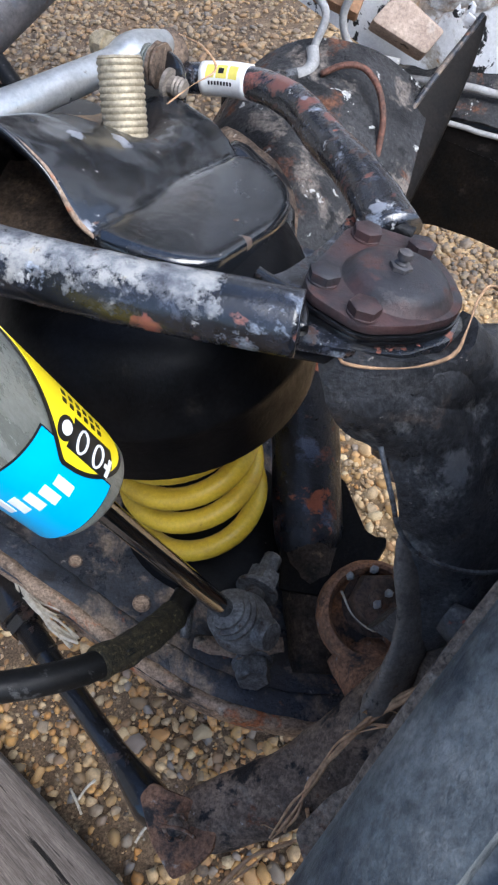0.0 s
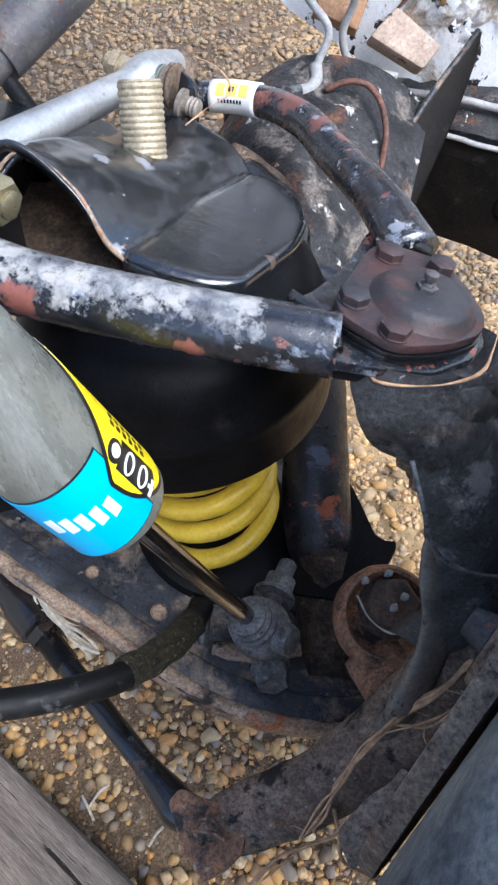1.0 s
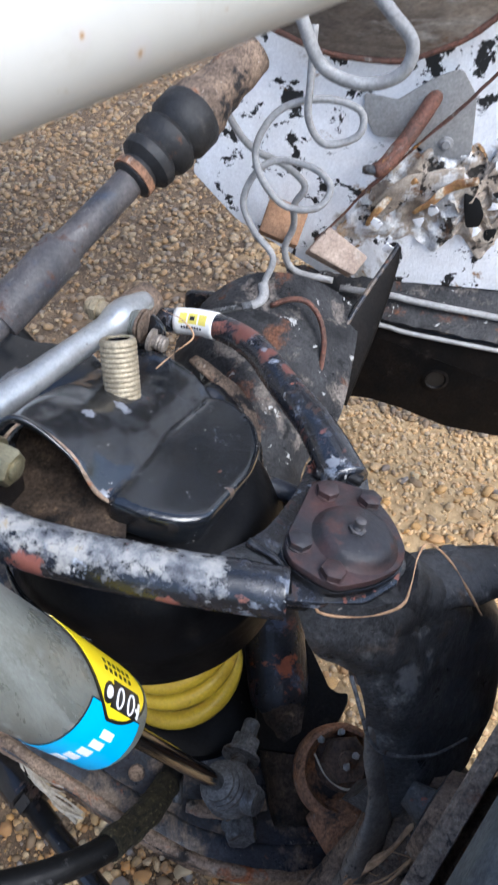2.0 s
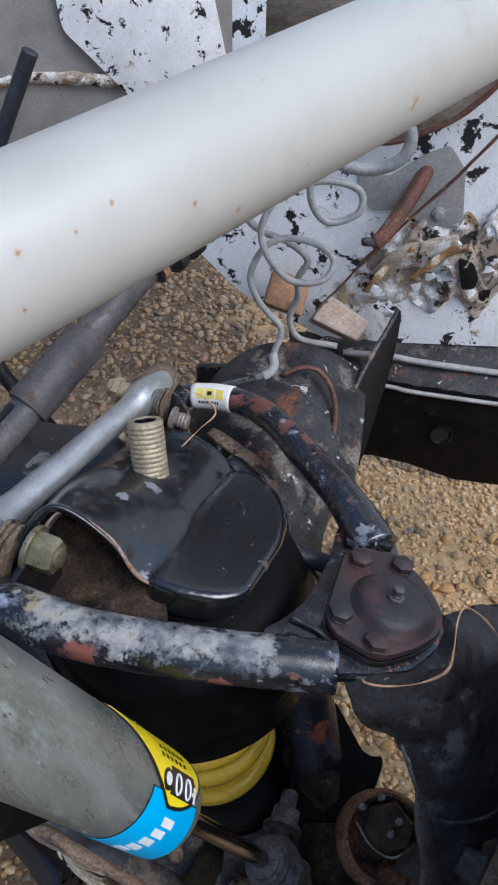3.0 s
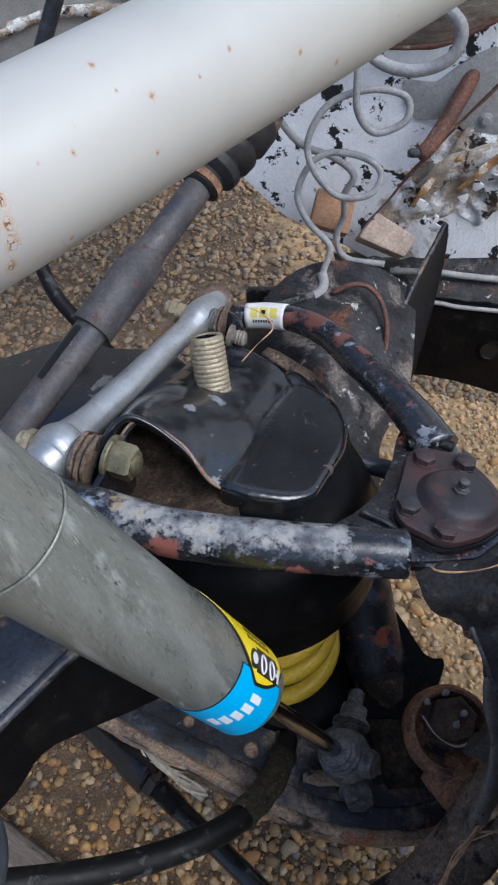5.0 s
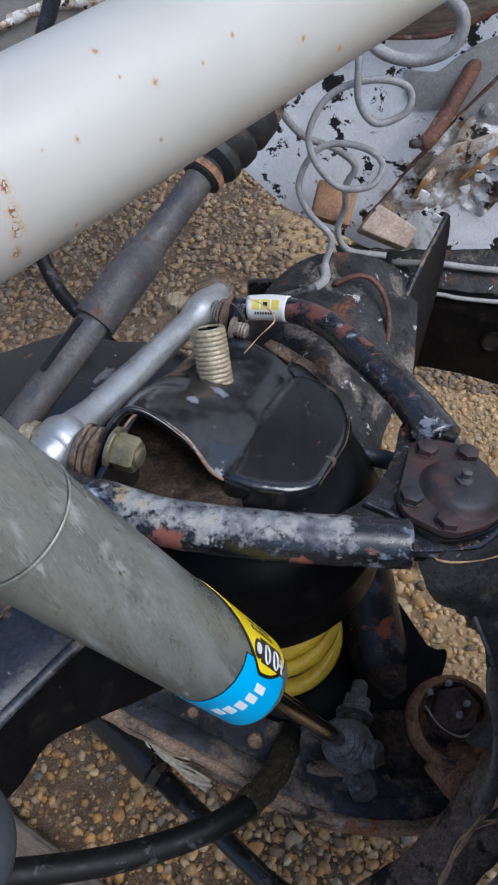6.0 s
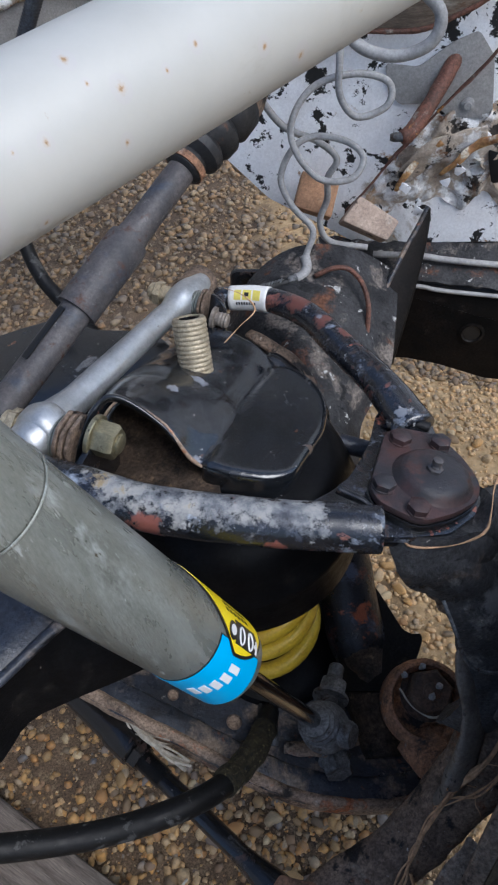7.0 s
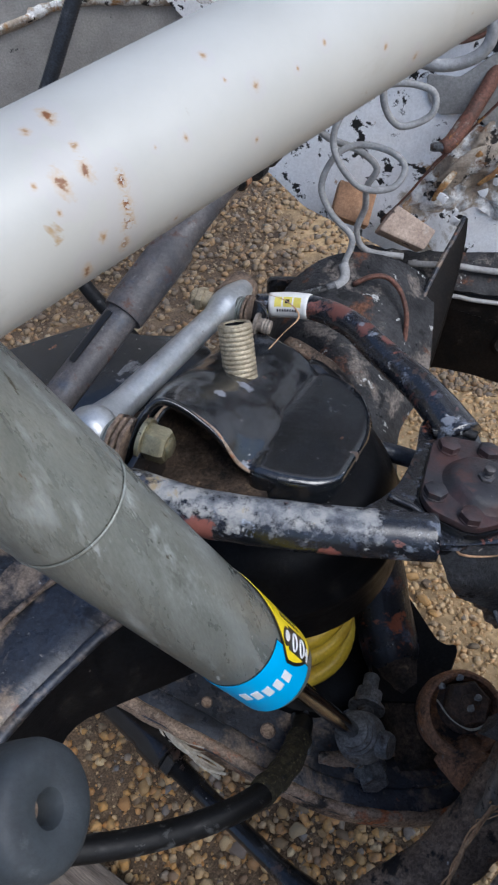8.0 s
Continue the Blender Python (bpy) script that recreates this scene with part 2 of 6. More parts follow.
M["hose"] = surface("hose", (0.007, 0.007, 0.0075), (0.004, 0.004, 0.004), 70, [((0.060, 0.060, 0.058), 60, 0.57, 0.60, 0.7)], rough=0.5, rough_var=0.15, bump=0.2, speckle=0.3, sheen=0.2)
M["tyre"] = surface("tyre", (0.13, 0.145, 0.145), (0.062, 0.070, 0.075), 10, [((0.26, 0.265, 0.25), 9, 0.52, 0.68, 0.9), ((0.030, 0.038, 0.052), 12, 0.54, 0.64, 0.6), ((0.25, 0.245, 0.22), 60, 0.62, 0.72, 0.9)], rough=0.7, rough_var=0.12, bump=0.5, bump_scale=160, speckle=0.35)
M["pipe_grey"] = surface("pipe_grey", (0.34, 0.335, 0.325), (0.22, 0.215, 0.21), 60, [((0.22, 0.17, 0.13), 80, 0.64, 0.72, 0.9)], rough=0.6, rough_var=0.1, bump=0.2, speckle=0.18)
M["copper"] = surface("copper", (0.15, 0.062, 0.04), (0.085, 0.045, 0.032), 50, [((0.45, 0.22, 0.07), 34, 0.61, 0.66, 0.8), ((0.30, 0.26, 0.22), 70, 0.60, 0.68, 0.9)], rough=0.65, rough_var=0.15, bump=0.5)
M["wood"] = surface("wood", (0.19, 0.155, 0.125), (0.085, 0.070, 0.058), 30, [((0.018, 0.015, 0.013), 22, 0.58, 0.62, 0.9), ((0.27, 0.23, 0.19), 60, 0.58, 0.70, 0.9)], rough=0.9, rough_var=0.08, bump=1.0, bump_scale=90, stretch=(0.16, 2.6, 2.6), sheen=0.15, speckle=0.35)
M["block_wood"] = surface("block_wood", (0.42, 0.325, 0.255), (0.25, 0.185, 0.145), 26, [((0.50, 0.43, 0.36), 30, 0.56, 0.70, 0.9), ((0.07, 0.05, 0.04), 40, 0.60, 0.66, 0.9)], rough=0.85, rough_var=0.08, bump=0.8, bump_scale=90, speckle=0.25)
M["orange_wood"] = surface("orange_wood", (0.34, 0.19, 0.105), (0.17, 0.095, 0.055), 26, [((0.44, 0.30, 0.19), 30, 0.56, 0.70, 0.9)], rough=0.85, rough_var=0.08, bump=0.8, bump_scale=90, speckle=0.25)
M["twig"] = surface("twig", (0.58, 0.36, 0.20), (0.34, 0.20, 0.11), 120, [], rough=0.9, rough_var=0.05, bump=0.5, speckle=0.2)
M["string"] = surface("string", (0.50, 0.45, 0.37), (0.34, 0.30, 0.235), 200, [], rough=0.9, rough_var=0.05, bump=0.5, speckle=0.2)
M["sticker_blue"] = surface("sticker_blue", (0.010, 0.42, 0.80), (0.008, 0.38, 0.74), 20, [((0.06, 0.10, 0.14), 150, 0.73, 0.75, 0.7)], rough=0.32, rough_var=0.06, bump=0.02, speckle=0.0)
M["sticker_yellow"] = surface("sticker_yellow", (0.86, 0.68, 0.010), (0.80, 0.61, 0.010), 20, [], rough=0.32, rough_var=0.06, bump=0.02, speckle=0.0)
M["sticker_black"] = surface("sticker_black", (0.012, 0.012, 0.012), (0.008, 0.008, 0.008), 20, [], rough=0.35, rough_var=0.06, bump=0.02, speckle=0.0)
M["sticker_white"] = surface("sticker_white", (0.80, 0.80, 0.80), (0.72, 0.72, 0.72), 40, [], rough=0.4, rough_var=0.06, bump=0.02, speckle=0.0)
M["tag_paper"] = surface("tag_paper", (0.78, 0.77, 0.74), (0.66, 0.65, 0.62), 60, [], rough=0.55, rough_var=0.08, bump=0.05, speckle=0.06)
M["tag_yellow"] = surface("tag_yellow", (0.70, 0.60, 0.12), (0.6, 0.5, 0.1), 90, [], rough=0.55, rough_var=0.08, bump=0.05, speckle=0.06)
M["grey_wall"] = surface("grey_wall", (0.33, 0.32, 0.30), (0.22, 0.21, 0.20), 14, [((0.08, 0.08, 0.08), 30, 0.66, 0.69, 0.8)], rough=0.7, rough_var=0.1, bump=0.3, speckle=0.2)
M["bush_rubber"] = surface("bush_rubber", (0.036, 0.043, 0.048), (0.024, 0.028, 0.032), 40, [((0.16, 0.17, 0.17), 60, 0.6, 0.75, 0.8)], rough=0.6, rough_var=0.12, bump=0.2, speckle=0.15)


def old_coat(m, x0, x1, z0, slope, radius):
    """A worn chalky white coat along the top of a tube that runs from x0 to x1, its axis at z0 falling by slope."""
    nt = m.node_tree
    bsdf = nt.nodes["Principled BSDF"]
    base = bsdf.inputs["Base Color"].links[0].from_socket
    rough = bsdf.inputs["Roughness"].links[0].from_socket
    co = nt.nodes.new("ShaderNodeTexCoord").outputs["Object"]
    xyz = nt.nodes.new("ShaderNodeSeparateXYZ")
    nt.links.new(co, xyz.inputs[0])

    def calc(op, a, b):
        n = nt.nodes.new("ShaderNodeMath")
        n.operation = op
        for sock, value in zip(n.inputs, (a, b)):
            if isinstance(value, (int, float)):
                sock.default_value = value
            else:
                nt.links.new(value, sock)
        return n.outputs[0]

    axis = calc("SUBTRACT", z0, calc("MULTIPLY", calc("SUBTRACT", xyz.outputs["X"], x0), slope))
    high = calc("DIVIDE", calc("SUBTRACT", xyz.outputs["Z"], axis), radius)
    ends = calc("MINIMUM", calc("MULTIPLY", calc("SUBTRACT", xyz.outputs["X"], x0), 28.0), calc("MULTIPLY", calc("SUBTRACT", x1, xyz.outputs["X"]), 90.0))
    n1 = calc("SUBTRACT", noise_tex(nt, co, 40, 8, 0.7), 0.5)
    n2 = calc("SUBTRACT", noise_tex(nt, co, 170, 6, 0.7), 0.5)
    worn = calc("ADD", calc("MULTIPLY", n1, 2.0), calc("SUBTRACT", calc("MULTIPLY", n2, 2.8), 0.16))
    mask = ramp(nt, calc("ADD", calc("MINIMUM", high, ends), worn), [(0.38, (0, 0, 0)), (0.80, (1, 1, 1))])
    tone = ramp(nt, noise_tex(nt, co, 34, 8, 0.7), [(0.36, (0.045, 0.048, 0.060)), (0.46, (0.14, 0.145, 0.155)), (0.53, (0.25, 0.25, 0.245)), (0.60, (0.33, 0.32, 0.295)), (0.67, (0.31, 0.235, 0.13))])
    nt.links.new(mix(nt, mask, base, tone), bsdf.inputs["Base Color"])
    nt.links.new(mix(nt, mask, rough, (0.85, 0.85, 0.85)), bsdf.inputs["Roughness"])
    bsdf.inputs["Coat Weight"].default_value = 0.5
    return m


def stone_material(name, per_object, cover_tone=(0.20, 0.135, 0.075), cover=0.0):
    """Stones of mixed tints, more or less covered by fine dirt or a regional tone."""
    m = bpy.data.materials.new(name)
    m.use_nodes = True
    nt = m.node_tree
    bsdf = nt.nodes["Principled BSDF"]
    if per_object:
        rnd = nt.nodes.new("ShaderNodeObjectInfo").outputs["Random"]
    else:
        rnd = nt.nodes.new("ShaderNodeNewGeometry").outputs["Random Per Island"]
    tint = ramp(nt, rnd, [(0.0, (0.075, 0.060, 0.050)), (0.12, (0.40, 0.245, 0.095)), (0.30, (0.56, 0.30, 0.085)), (0.46, (0.52, 0.37, 0.20)), (0.58, (0.15, 0.145, 0.145)),
                          (0.66, (0.30, 0.17, 0.075)), (0.80, (0.50, 0.235, 0.06)), (0.92, (0.62, 0.47, 0.26)), (1.0, (0.10, 0.07, 0.045))])
    tc = nt.nodes.new("ShaderNodeTexCoord")
    n1 = noise_tex(nt, tc.outputs["Object"], 140, 6, 0.65)
    dirt = ramp(nt, n1, [(0.42, (cover, cover, cover)), (0.74, (1, 1, 1))])
    col = mix(nt, dirt, tint, cover_tone)
    nt.links.new(col, bsdf.inputs["Base Color"])
    bsdf.inputs["Roughness"].default_value = 0.72
    b = node(nt, "ShaderNodeBump", Strength=0.3, Distance=0.002)
    nt.links.new(noise_tex(nt, tc.outputs["Object"], 300, 4, 0.6), b.inputs["Height"])
    nt.links.new(b.outputs[0], bsdf.inputs["Normal"])
    return m


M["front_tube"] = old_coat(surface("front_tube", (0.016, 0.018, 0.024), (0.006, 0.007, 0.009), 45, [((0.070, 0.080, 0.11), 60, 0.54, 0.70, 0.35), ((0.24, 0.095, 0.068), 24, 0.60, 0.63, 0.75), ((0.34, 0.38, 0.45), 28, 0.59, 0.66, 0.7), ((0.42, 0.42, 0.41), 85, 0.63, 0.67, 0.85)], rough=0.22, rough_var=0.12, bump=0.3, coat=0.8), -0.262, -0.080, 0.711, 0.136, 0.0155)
def stain_material(name, core, strength):
    """A rust stain that fades out into the white paint around it, ragged by noise."""
    m = surface(name, (0.44, 0.425, 0.40), (0.39, 0.375, 0.35), 14, [], rough=0.42, rough_var=0.08, bump=0.05, speckle=0.0)
    nt = m.node_tree
    bsdf = nt.nodes["Principled BSDF"]
    base = bsdf.inputs["Base Color"].links[0].from_socket
    uv = nt.nodes.new("ShaderNodeUVMap")
    uv.uv_map = "stain"
    xyz = nt.nodes.new("ShaderNodeSeparateXYZ")
    nt.links.new(uv.outputs[0], xyz.inputs[0])
    co = nt.nodes.new("ShaderNodeTexCoord").outputs["Object"]
    far = nt.nodes.new("ShaderNodeMath")
    far.operation = "MULTIPLY_ADD"
    nt.links.new(noise_tex(nt, co, 700, 6, 0.65), far.inputs[0])
    far.inputs[1].default_value = 0.9
    nt.links.new(xyz.outputs["X"], far.inputs[2])
    halo = ramp(nt, far.outputs[0], [(0.45, (strength, strength, strength)), (0.95, (0, 0, 0))])
    spot = ramp(nt, far.outputs[0], [(0.52, (strength, strength, strength)), (0.68, (0, 0, 0))])
    tone = mix(nt, noise_tex(nt, co, 900, 4, 0.6), core, tuple(c * 0.45 for c in core))
    col = mix(nt, spot, mix(nt, halo, base, (0.40, 0.27, 0.13)), tone)
    nt.links.new(col, bsdf.inputs["Base Color"])
    return m


M["rust_stain"], M["faint_stain"] = stain_material("rust_stain", (0.22, 0.085, 0.025), 1.0), stain_material("faint_stain", (0.34, 0.19, 0.07), 0.75)
def worn_and_lit_places(m, places):
    """Ragged patches of wear and a painted highlight at known places: centre, reach, colour, roughness."""
    nt = m.node_tree
    bsdf = nt.nodes["Principled BSDF"]
    co = nt.nodes.new("ShaderNodeTexCoord").outputs["Object"]
    ragged = noise_tex(nt, co, 95, 9, 0.7, 0.4)
    for centre, reach, colour, rough in places:
        gap = nt.nodes.new("ShaderNodeVectorMath")
        gap.operation = "DISTANCE"
        nt.links.new(co, gap.inputs[0])
        gap.inputs[1].default_value = centre
        far = nt.nodes.new("ShaderNodeMath")
        far.operation = "MULTIPLY_ADD"
        nt.links.new(gap.outputs["Value"], far.inputs[0])
        far.inputs[1].default_value = 0.5 / reach
        nt.links.new(ragged, far.inputs[2])
        mask = ramp(nt, far.outputs[0], [(0.70, (1, 1, 1)), (0.80, (0, 0, 0))])
        tone = mix(nt, noise_tex(nt, co, 260, 6, 0.7), tuple(c * 0.55 for c in colour), colour)
        nt.links.new(mix(nt, mask, bsdf.inputs["Base Color"].links[0].from_socket, tone), bsdf.inputs["Base Color"])
        nt.links.new(mix(nt, mask, bsdf.inputs["Roughness"].links[0].from_socket, (rough, rough, rough)), bsdf.inputs["Roughness"])
    return m


PRIMER_RED, ORANGE, SCUFF = (0.18, 0.066, 0.050), (0.34, 0.10, 0.045), (0.26, 0.27, 0.30)
worn_and_lit_places(M["front_tube"], [((-0.205, -0.024, 0.705), 0.020, (0.28, 0.095, 0.070), 0.7), ((-0.122, -0.044, 0.688), 0.012, (0.30, 0.10, 0.075), 0.7), ((-0.098, -0.048, 0.682), 0.006, (0.28, 0.12, 0.10), 0.7)])
worn_and_lit_places(M["arm_paint"], [((-0.058, 0.246, 0.648), 0.024, PRIMER_RED, 0.6), ((-0.040, 0.212, 0.650), 0.015, PRIMER_RED, 0.6), ((-0.025, 0.192, 0.650), 0.013, PRIMER_RED, 0.6), ((-0.044, 0.218, 0.652), 0.005, SCUFF, 0.7), ((-0.004, 0.080, 0.655), 0.009, SCUFF, 0.5)])
# orange rust on the post, then a blue highlight painted into its colour
worn_and_lit_places(M["post_paint"], [((-0.046, 0.048, 0.378), 0.020, ORANGE, 0.8), ((-0.044, 0.030, 0.362), 0.014, ORANGE, 0.8), ((-0.052, 0.085, 0.405), 0.020, (0.055, 0.065, 0.10), 0.35)])
worn_and_lit_places(M["knuckle_iron"], [((0.0095, -0.0830, 0.5925), 0.011, (0.22, 0.065, 0.045), 0.8), ((-0.0075, -0.0710, 0.6395), 0.010, (0.24, 0.17, 0.12), 0.8), ((0.0329, -0.0651, 0.5879), 0.020, (0.15, 0.145, 0.14), 0.8), ((-0.0118, -0.0850, 0.6219), 0.009, (0.17, 0.15, 0.13), 0.8)])
worn_and_lit_places(M["perch_paint"], [((-0.160, 0.134, 0.678), 0.011, SCUFF, 0.6), ((-0.183, 0.112, 0.694), 0.010, SCUFF, 0.6), ((-0.172, 0.050, 0.674), 0.009, SCUFF, 0.6), ((-0.080, 0.066, 0.645), 0.008, (0.10, 0.068, 0.052), 0.7), ((-0.135, 0.180, 0.664), 0.007, SCUFF, 0.7)])
M["gravel"], M["pebble"] = stone_material("gravel", False), stone_material("pebble", True)
# far gravel, mixed more strongly with a darker brown tone
M["dull_gravel"] = stone_material("dull_gravel", False, (0.17, 0.125, 0.080), 0.60)
# yellow sandy stones, the sunlight on them put into their tone
M["sunlit_sandy_gravel"] = stone_material("sunlit_sandy_gravel", False, (0.56, 0.39, 0.21), 0.40)
M["soil"] = surface("soil", (0.175, 0.118, 0.070), (0.080, 0.055, 0.036), 14, [((0.34, 0.25, 0.15), 70, 0.54, 0.66, 0.95), ((0.07, 0.052, 0.038), 30, 0.58, 0.70, 0.9)], rough=0.9, rough_var=0.08, bump=1.0, bump_scale=160, speckle=0.6, sheen=0.2)




def sunlit_sandy_stretch(m):
    """Pale sand in the soil beyond the wheel, its sunlit brightness painted in, with a ragged edge."""
    nt = m.node_tree
    bsdf = nt.nodes["Principled BSDF"]
    base = bsdf.inputs["Base Color"].links[0].from_socket
    co = nt.nodes.new("ShaderNodeTexCoord").outputs["Object"]
    xyz = nt.nodes.new("ShaderNodeSeparateXYZ")
    nt.links.new(co, xyz.inputs[0])
    off = nt.nodes.new("ShaderNodeMath")
    off.operation = "MULTIPLY_ADD"
    nt.links.new(noise_tex(nt, co, 7, 6, 0.6), off.inputs[0])
    off.inputs[1].default_value = 0.5
    nt.links.new(xyz.outputs["X"], off.inputs[2])
    mask = ramp(nt, off.outputs[0], [(0.22, (0, 0, 0)), (0.34, (1, 1, 1))])
    tone = ramp(nt, noise_tex(nt, co, 60, 8, 0.7), [(0.35, (0.30, 0.20, 0.10)), (0.65, (0.54, 0.38, 0.20))])
    nt.links.new(mix(nt, mask, base, tone), bsdf.inputs["Base Color"])


sunlit_sandy_stretch(M["soil"])


# ---------------------------------------------------------------- shapes
def V(*a):
    return Vector(a)


def thing(name, at, label, category, group="", kind=""):
    ob = new(name)
    ob.empty_display_size = 0.02
    ob.matrix_basis = Matrix.Translation(at)
    return tagged(ob, label, category, group, kind)


def part(name, bm, material, parent, label="", smooth=True):
    """Links a bmesh, made in world places, as one mesh under a thing or a part."""
    me = bpy.data.meshes.new(name)
    if smooth:
        for f in bm.faces:
            f.smooth = True
        for e in bm.edges:
            if len(e.link_faces) == 2 and e.calc_face_angle(0) > 0.7:
                e.smooth = False
    bm.to_mesh(me)
    bm.free()
    me.materials.append(M[material])
    ob = new(name, me)
    ob.parent = parent
    if parent is not None and parent.type == "EMPTY":
        ob.matrix_parent_inverse = parent.matrix_basis.inverted()
    if label:
        ob["label"] = label
    return ob


def single(name, bm, material, label, category, group="", kind="", smooth=True):
    return tagged(part(name, bm, material, None, "", smooth), label, category, group, kind)


def curve_points(pts, step=0.004):
    """Catmull-Rom line through the points; each may carry radii after its place."""
    pts = [np.array(p, float) for p in pts]
    if len(pts) == 2:
        n = max(2, int(np.linalg.norm(pts[1][:3] - pts[0][:3]) / step))
        return [pts[0] + (pts[1] - pts[0]) * k / n for k in range(n + 1)]
    ext = [2 * pts[0] - pts[1], *pts, 2 * pts[-1] - pts[-2]]
    out = []
    for a, b, c, d in zip(ext, ext[1:], ext[2:], ext[3:]):
        n = max(2, int(np.linalg.norm(c[:3] - b[:3]) / step))
        for k in range(n):
            t = k / n
            out.append(0.5 * (2 * b + (c - a) * t + (2 * a - 5 * b + 4 * c - d) * t * t + (3 * b - a - 3 * c + d) * t ** 3))
    out.append(pts[-1])
    return out


def sweep(bm, line, seg=16, wobble=0.0, seed=0, up=None, start=0.0):
    """A tube along rows of (x, y, z, radius) or (x, y, z, half width, half height); closed ends."""
    P = [Vector(p[:3]) for p in line]
    prev, rings = None, []
    for i, p in enumerate(P):
        d = (P[min(i + 1, len(P) - 1)] - P[max(i - 1, 0)]).normalized()
        if prev is None:
            side = Vector(up).cross(d) if up else d.orthogonal()
            if start:
                side = Matrix.Rotation(start, 3, d) @ side
        else:
            side = prev - d * prev.dot(d)
        side.normalize()
        prev = side
        other = d.cross(side)
        r1 = line[i][3]
        r2 = line[i][4] if len(line[i]) > 4 else r1
        ring = []
        for k in range(seg):
            a = 2 * math.pi * k / seg
            v = side * (math.cos(a) * r1) + other * (math.sin(a) * r2)
            q = p + v
            if wobble:
                q += v.normalized() * wobble * noise.noise(q * 60 + Vector((seed, 0, 0)))
            ring.append(bm.verts.new(q))
        rings.append(ring)
    for a, b in zip(rings, rings[1:]):
        for k in range(seg):
            bm.faces.new((a[k], a[(k + 1) % seg], b[(k + 1) % seg], b[k]))
    bm.faces.new(rings[0][::-1])
    bm.faces.new(rings[-1])
    return bm


def tube(pts, r=None, seg=16, step=0.004, wobble=0.0, seed=0, up=None):
    pts = [(*p, r) if len(p) == 3 else p for p in pts]
    return sweep(bmesh.new(), curve_points(pts, step), seg, wobble, seed, up)


def axes(d, hint=(0, 0, 1)):
    d = Vector(d).normalized()
    a = Vector(hint) - d * d.dot(Vector(hint))
    if a.length < 1e-4:
        a = d.orthogonal()
    a.normalize()
    return d, a, d.cross(a)


def lathe(base, d, profile, seg=32, bm=None, hint=(0, 0, 1)):
    """Turned body: profile rows (distance along d, radius), closed at both ends."""
    bm = bm or bmesh.new()
    d, a, b = axes(d, hint)
    base = Vector(base)
    rings = []
    for h, r in profile:
        if r < 1e-6:
            rings.append([bm.verts.new(base + d * h)])
        else:
            rings.append([bm.verts.new(base + d * h + a * (r * math.cos(2 * math.pi * k / seg)) + b * (r * math.sin(2 * math.pi * k / seg))) for k in range(seg)])
    for p, q in zip(rings, rings[1:]):
        if len(p) == 1 and len(q) == 1:
            continue
        for k in range(seg):
            j = (k + 1) % seg
            if len(p) == 1:
                bm.faces.new((p[0], q[j], q[k]))
            elif len(q) == 1:
                bm.faces.new((p[k], p[j], q[0]))
            else:
                bm.faces.new((p[k], p[j], q[j], q[k]))
    if len(rings[0]) > 1:
        bm.faces.new(rings[0][::-1])
    if len(rings[-1]) > 1:
        bm.faces.new(rings[-1])
    bmesh.ops.recalc_face_normals(bm, faces=bm.faces)
    return bm


def ring_body(base, d, profile, seg=40, hint=(0, 0, 1)):
    """Turned ring: a closed loop of (distance along d, radius)."""
    bm = bmesh.new()
    d, a, b = axes(d, hint)
    base = Vector(base)
    rings = [[bm.verts.new(base + d * h + a * (r * math.cos(2 * math.pi * k / seg)) + b * (r * math.sin(2 * math.pi * k / seg))) for k in range(seg)] for h, r in profile]
    for p, q in zip(rings, rings[1:] + rings[:1]):
        for k in range(seg):
            j = (k + 1) % seg
            bm.faces.new((p[k], p[j], q[j], q[k]))
    bmesh.ops.recalc_face_normals(bm, faces=bm.faces)
    return bm


def rounded(points, r, n=5):
    """A 2D outline with its corners rounded by r."""
    out = []
    N = len(points)
    for i in range(N):
        p, a, b = (Vector(points[j % N][:2]) for j in (i, i - 1, i + 1))
        rr = min(r, (a - p).length * 0.45, (b - p).length * 0.45)
        u, w = p + (a - p).normalized() * rr, p + (b - p).normalized() * rr
        for k in range(n + 1):
            t = k / n
            out.append(u * (1 - t) ** 2 + p * 2 * t * (1 - t) + w * t * t)
    return out


def slab(outline, thick, origin, e1, e2, edge=0.001, corner=0.0, bm=None):
    """A plate: outline in (e1, e2) about origin, from there thick along e1 x e2."""
    fresh = bmesh.new()
    e1, e2 = Vector(e1).normalized(), Vector(e2)
    e2 = (e2 - e1 * e1.dot(e2)).normalized()
    n = e1.cross(e2)
    pts = rounded(outline, corner) if corner else [Vector(p) for p in outline]
    low = [fresh.verts.new(Vector(origin) + e1 * p.x + e2 * p.y) for p in pts]
    high = [fresh.verts.new(v.co + n * thick) for v in low]
    fresh.faces.new(low[::-1])
    fresh.faces.new(high)
    for k in range(len(low)):
        j = (k + 1) % len(low)
        fresh.faces.new((low[k], low[j], high[j], high[k]))
    bmesh.ops.recalc_face_normals(fresh, faces=fresh.faces)
    if edge:
        rim = [e for e in fresh.edges if len(e.link_faces) == 2 and e.calc_face_angle(0) > 0.9]
        bmesh.ops.bevel(fresh, geom=rim, offset=edge, segments=2, affect="EDGES", profile=0.6)
    if bm is None:
        return fresh
    me = bpy.data.meshes.new("tmp")
    fresh.to_mesh(me)
    fresh.free()
    bm.from_mesh(me)
    bpy.data.meshes.remove(me)
    return bm


def add(bm, other):
    me = bpy.data.meshes.new("tmp")
    other.to_mesh(me)
    other.free()
    bm.from_mesh(me)
    bpy.data.meshes.remove(me)
    return bm


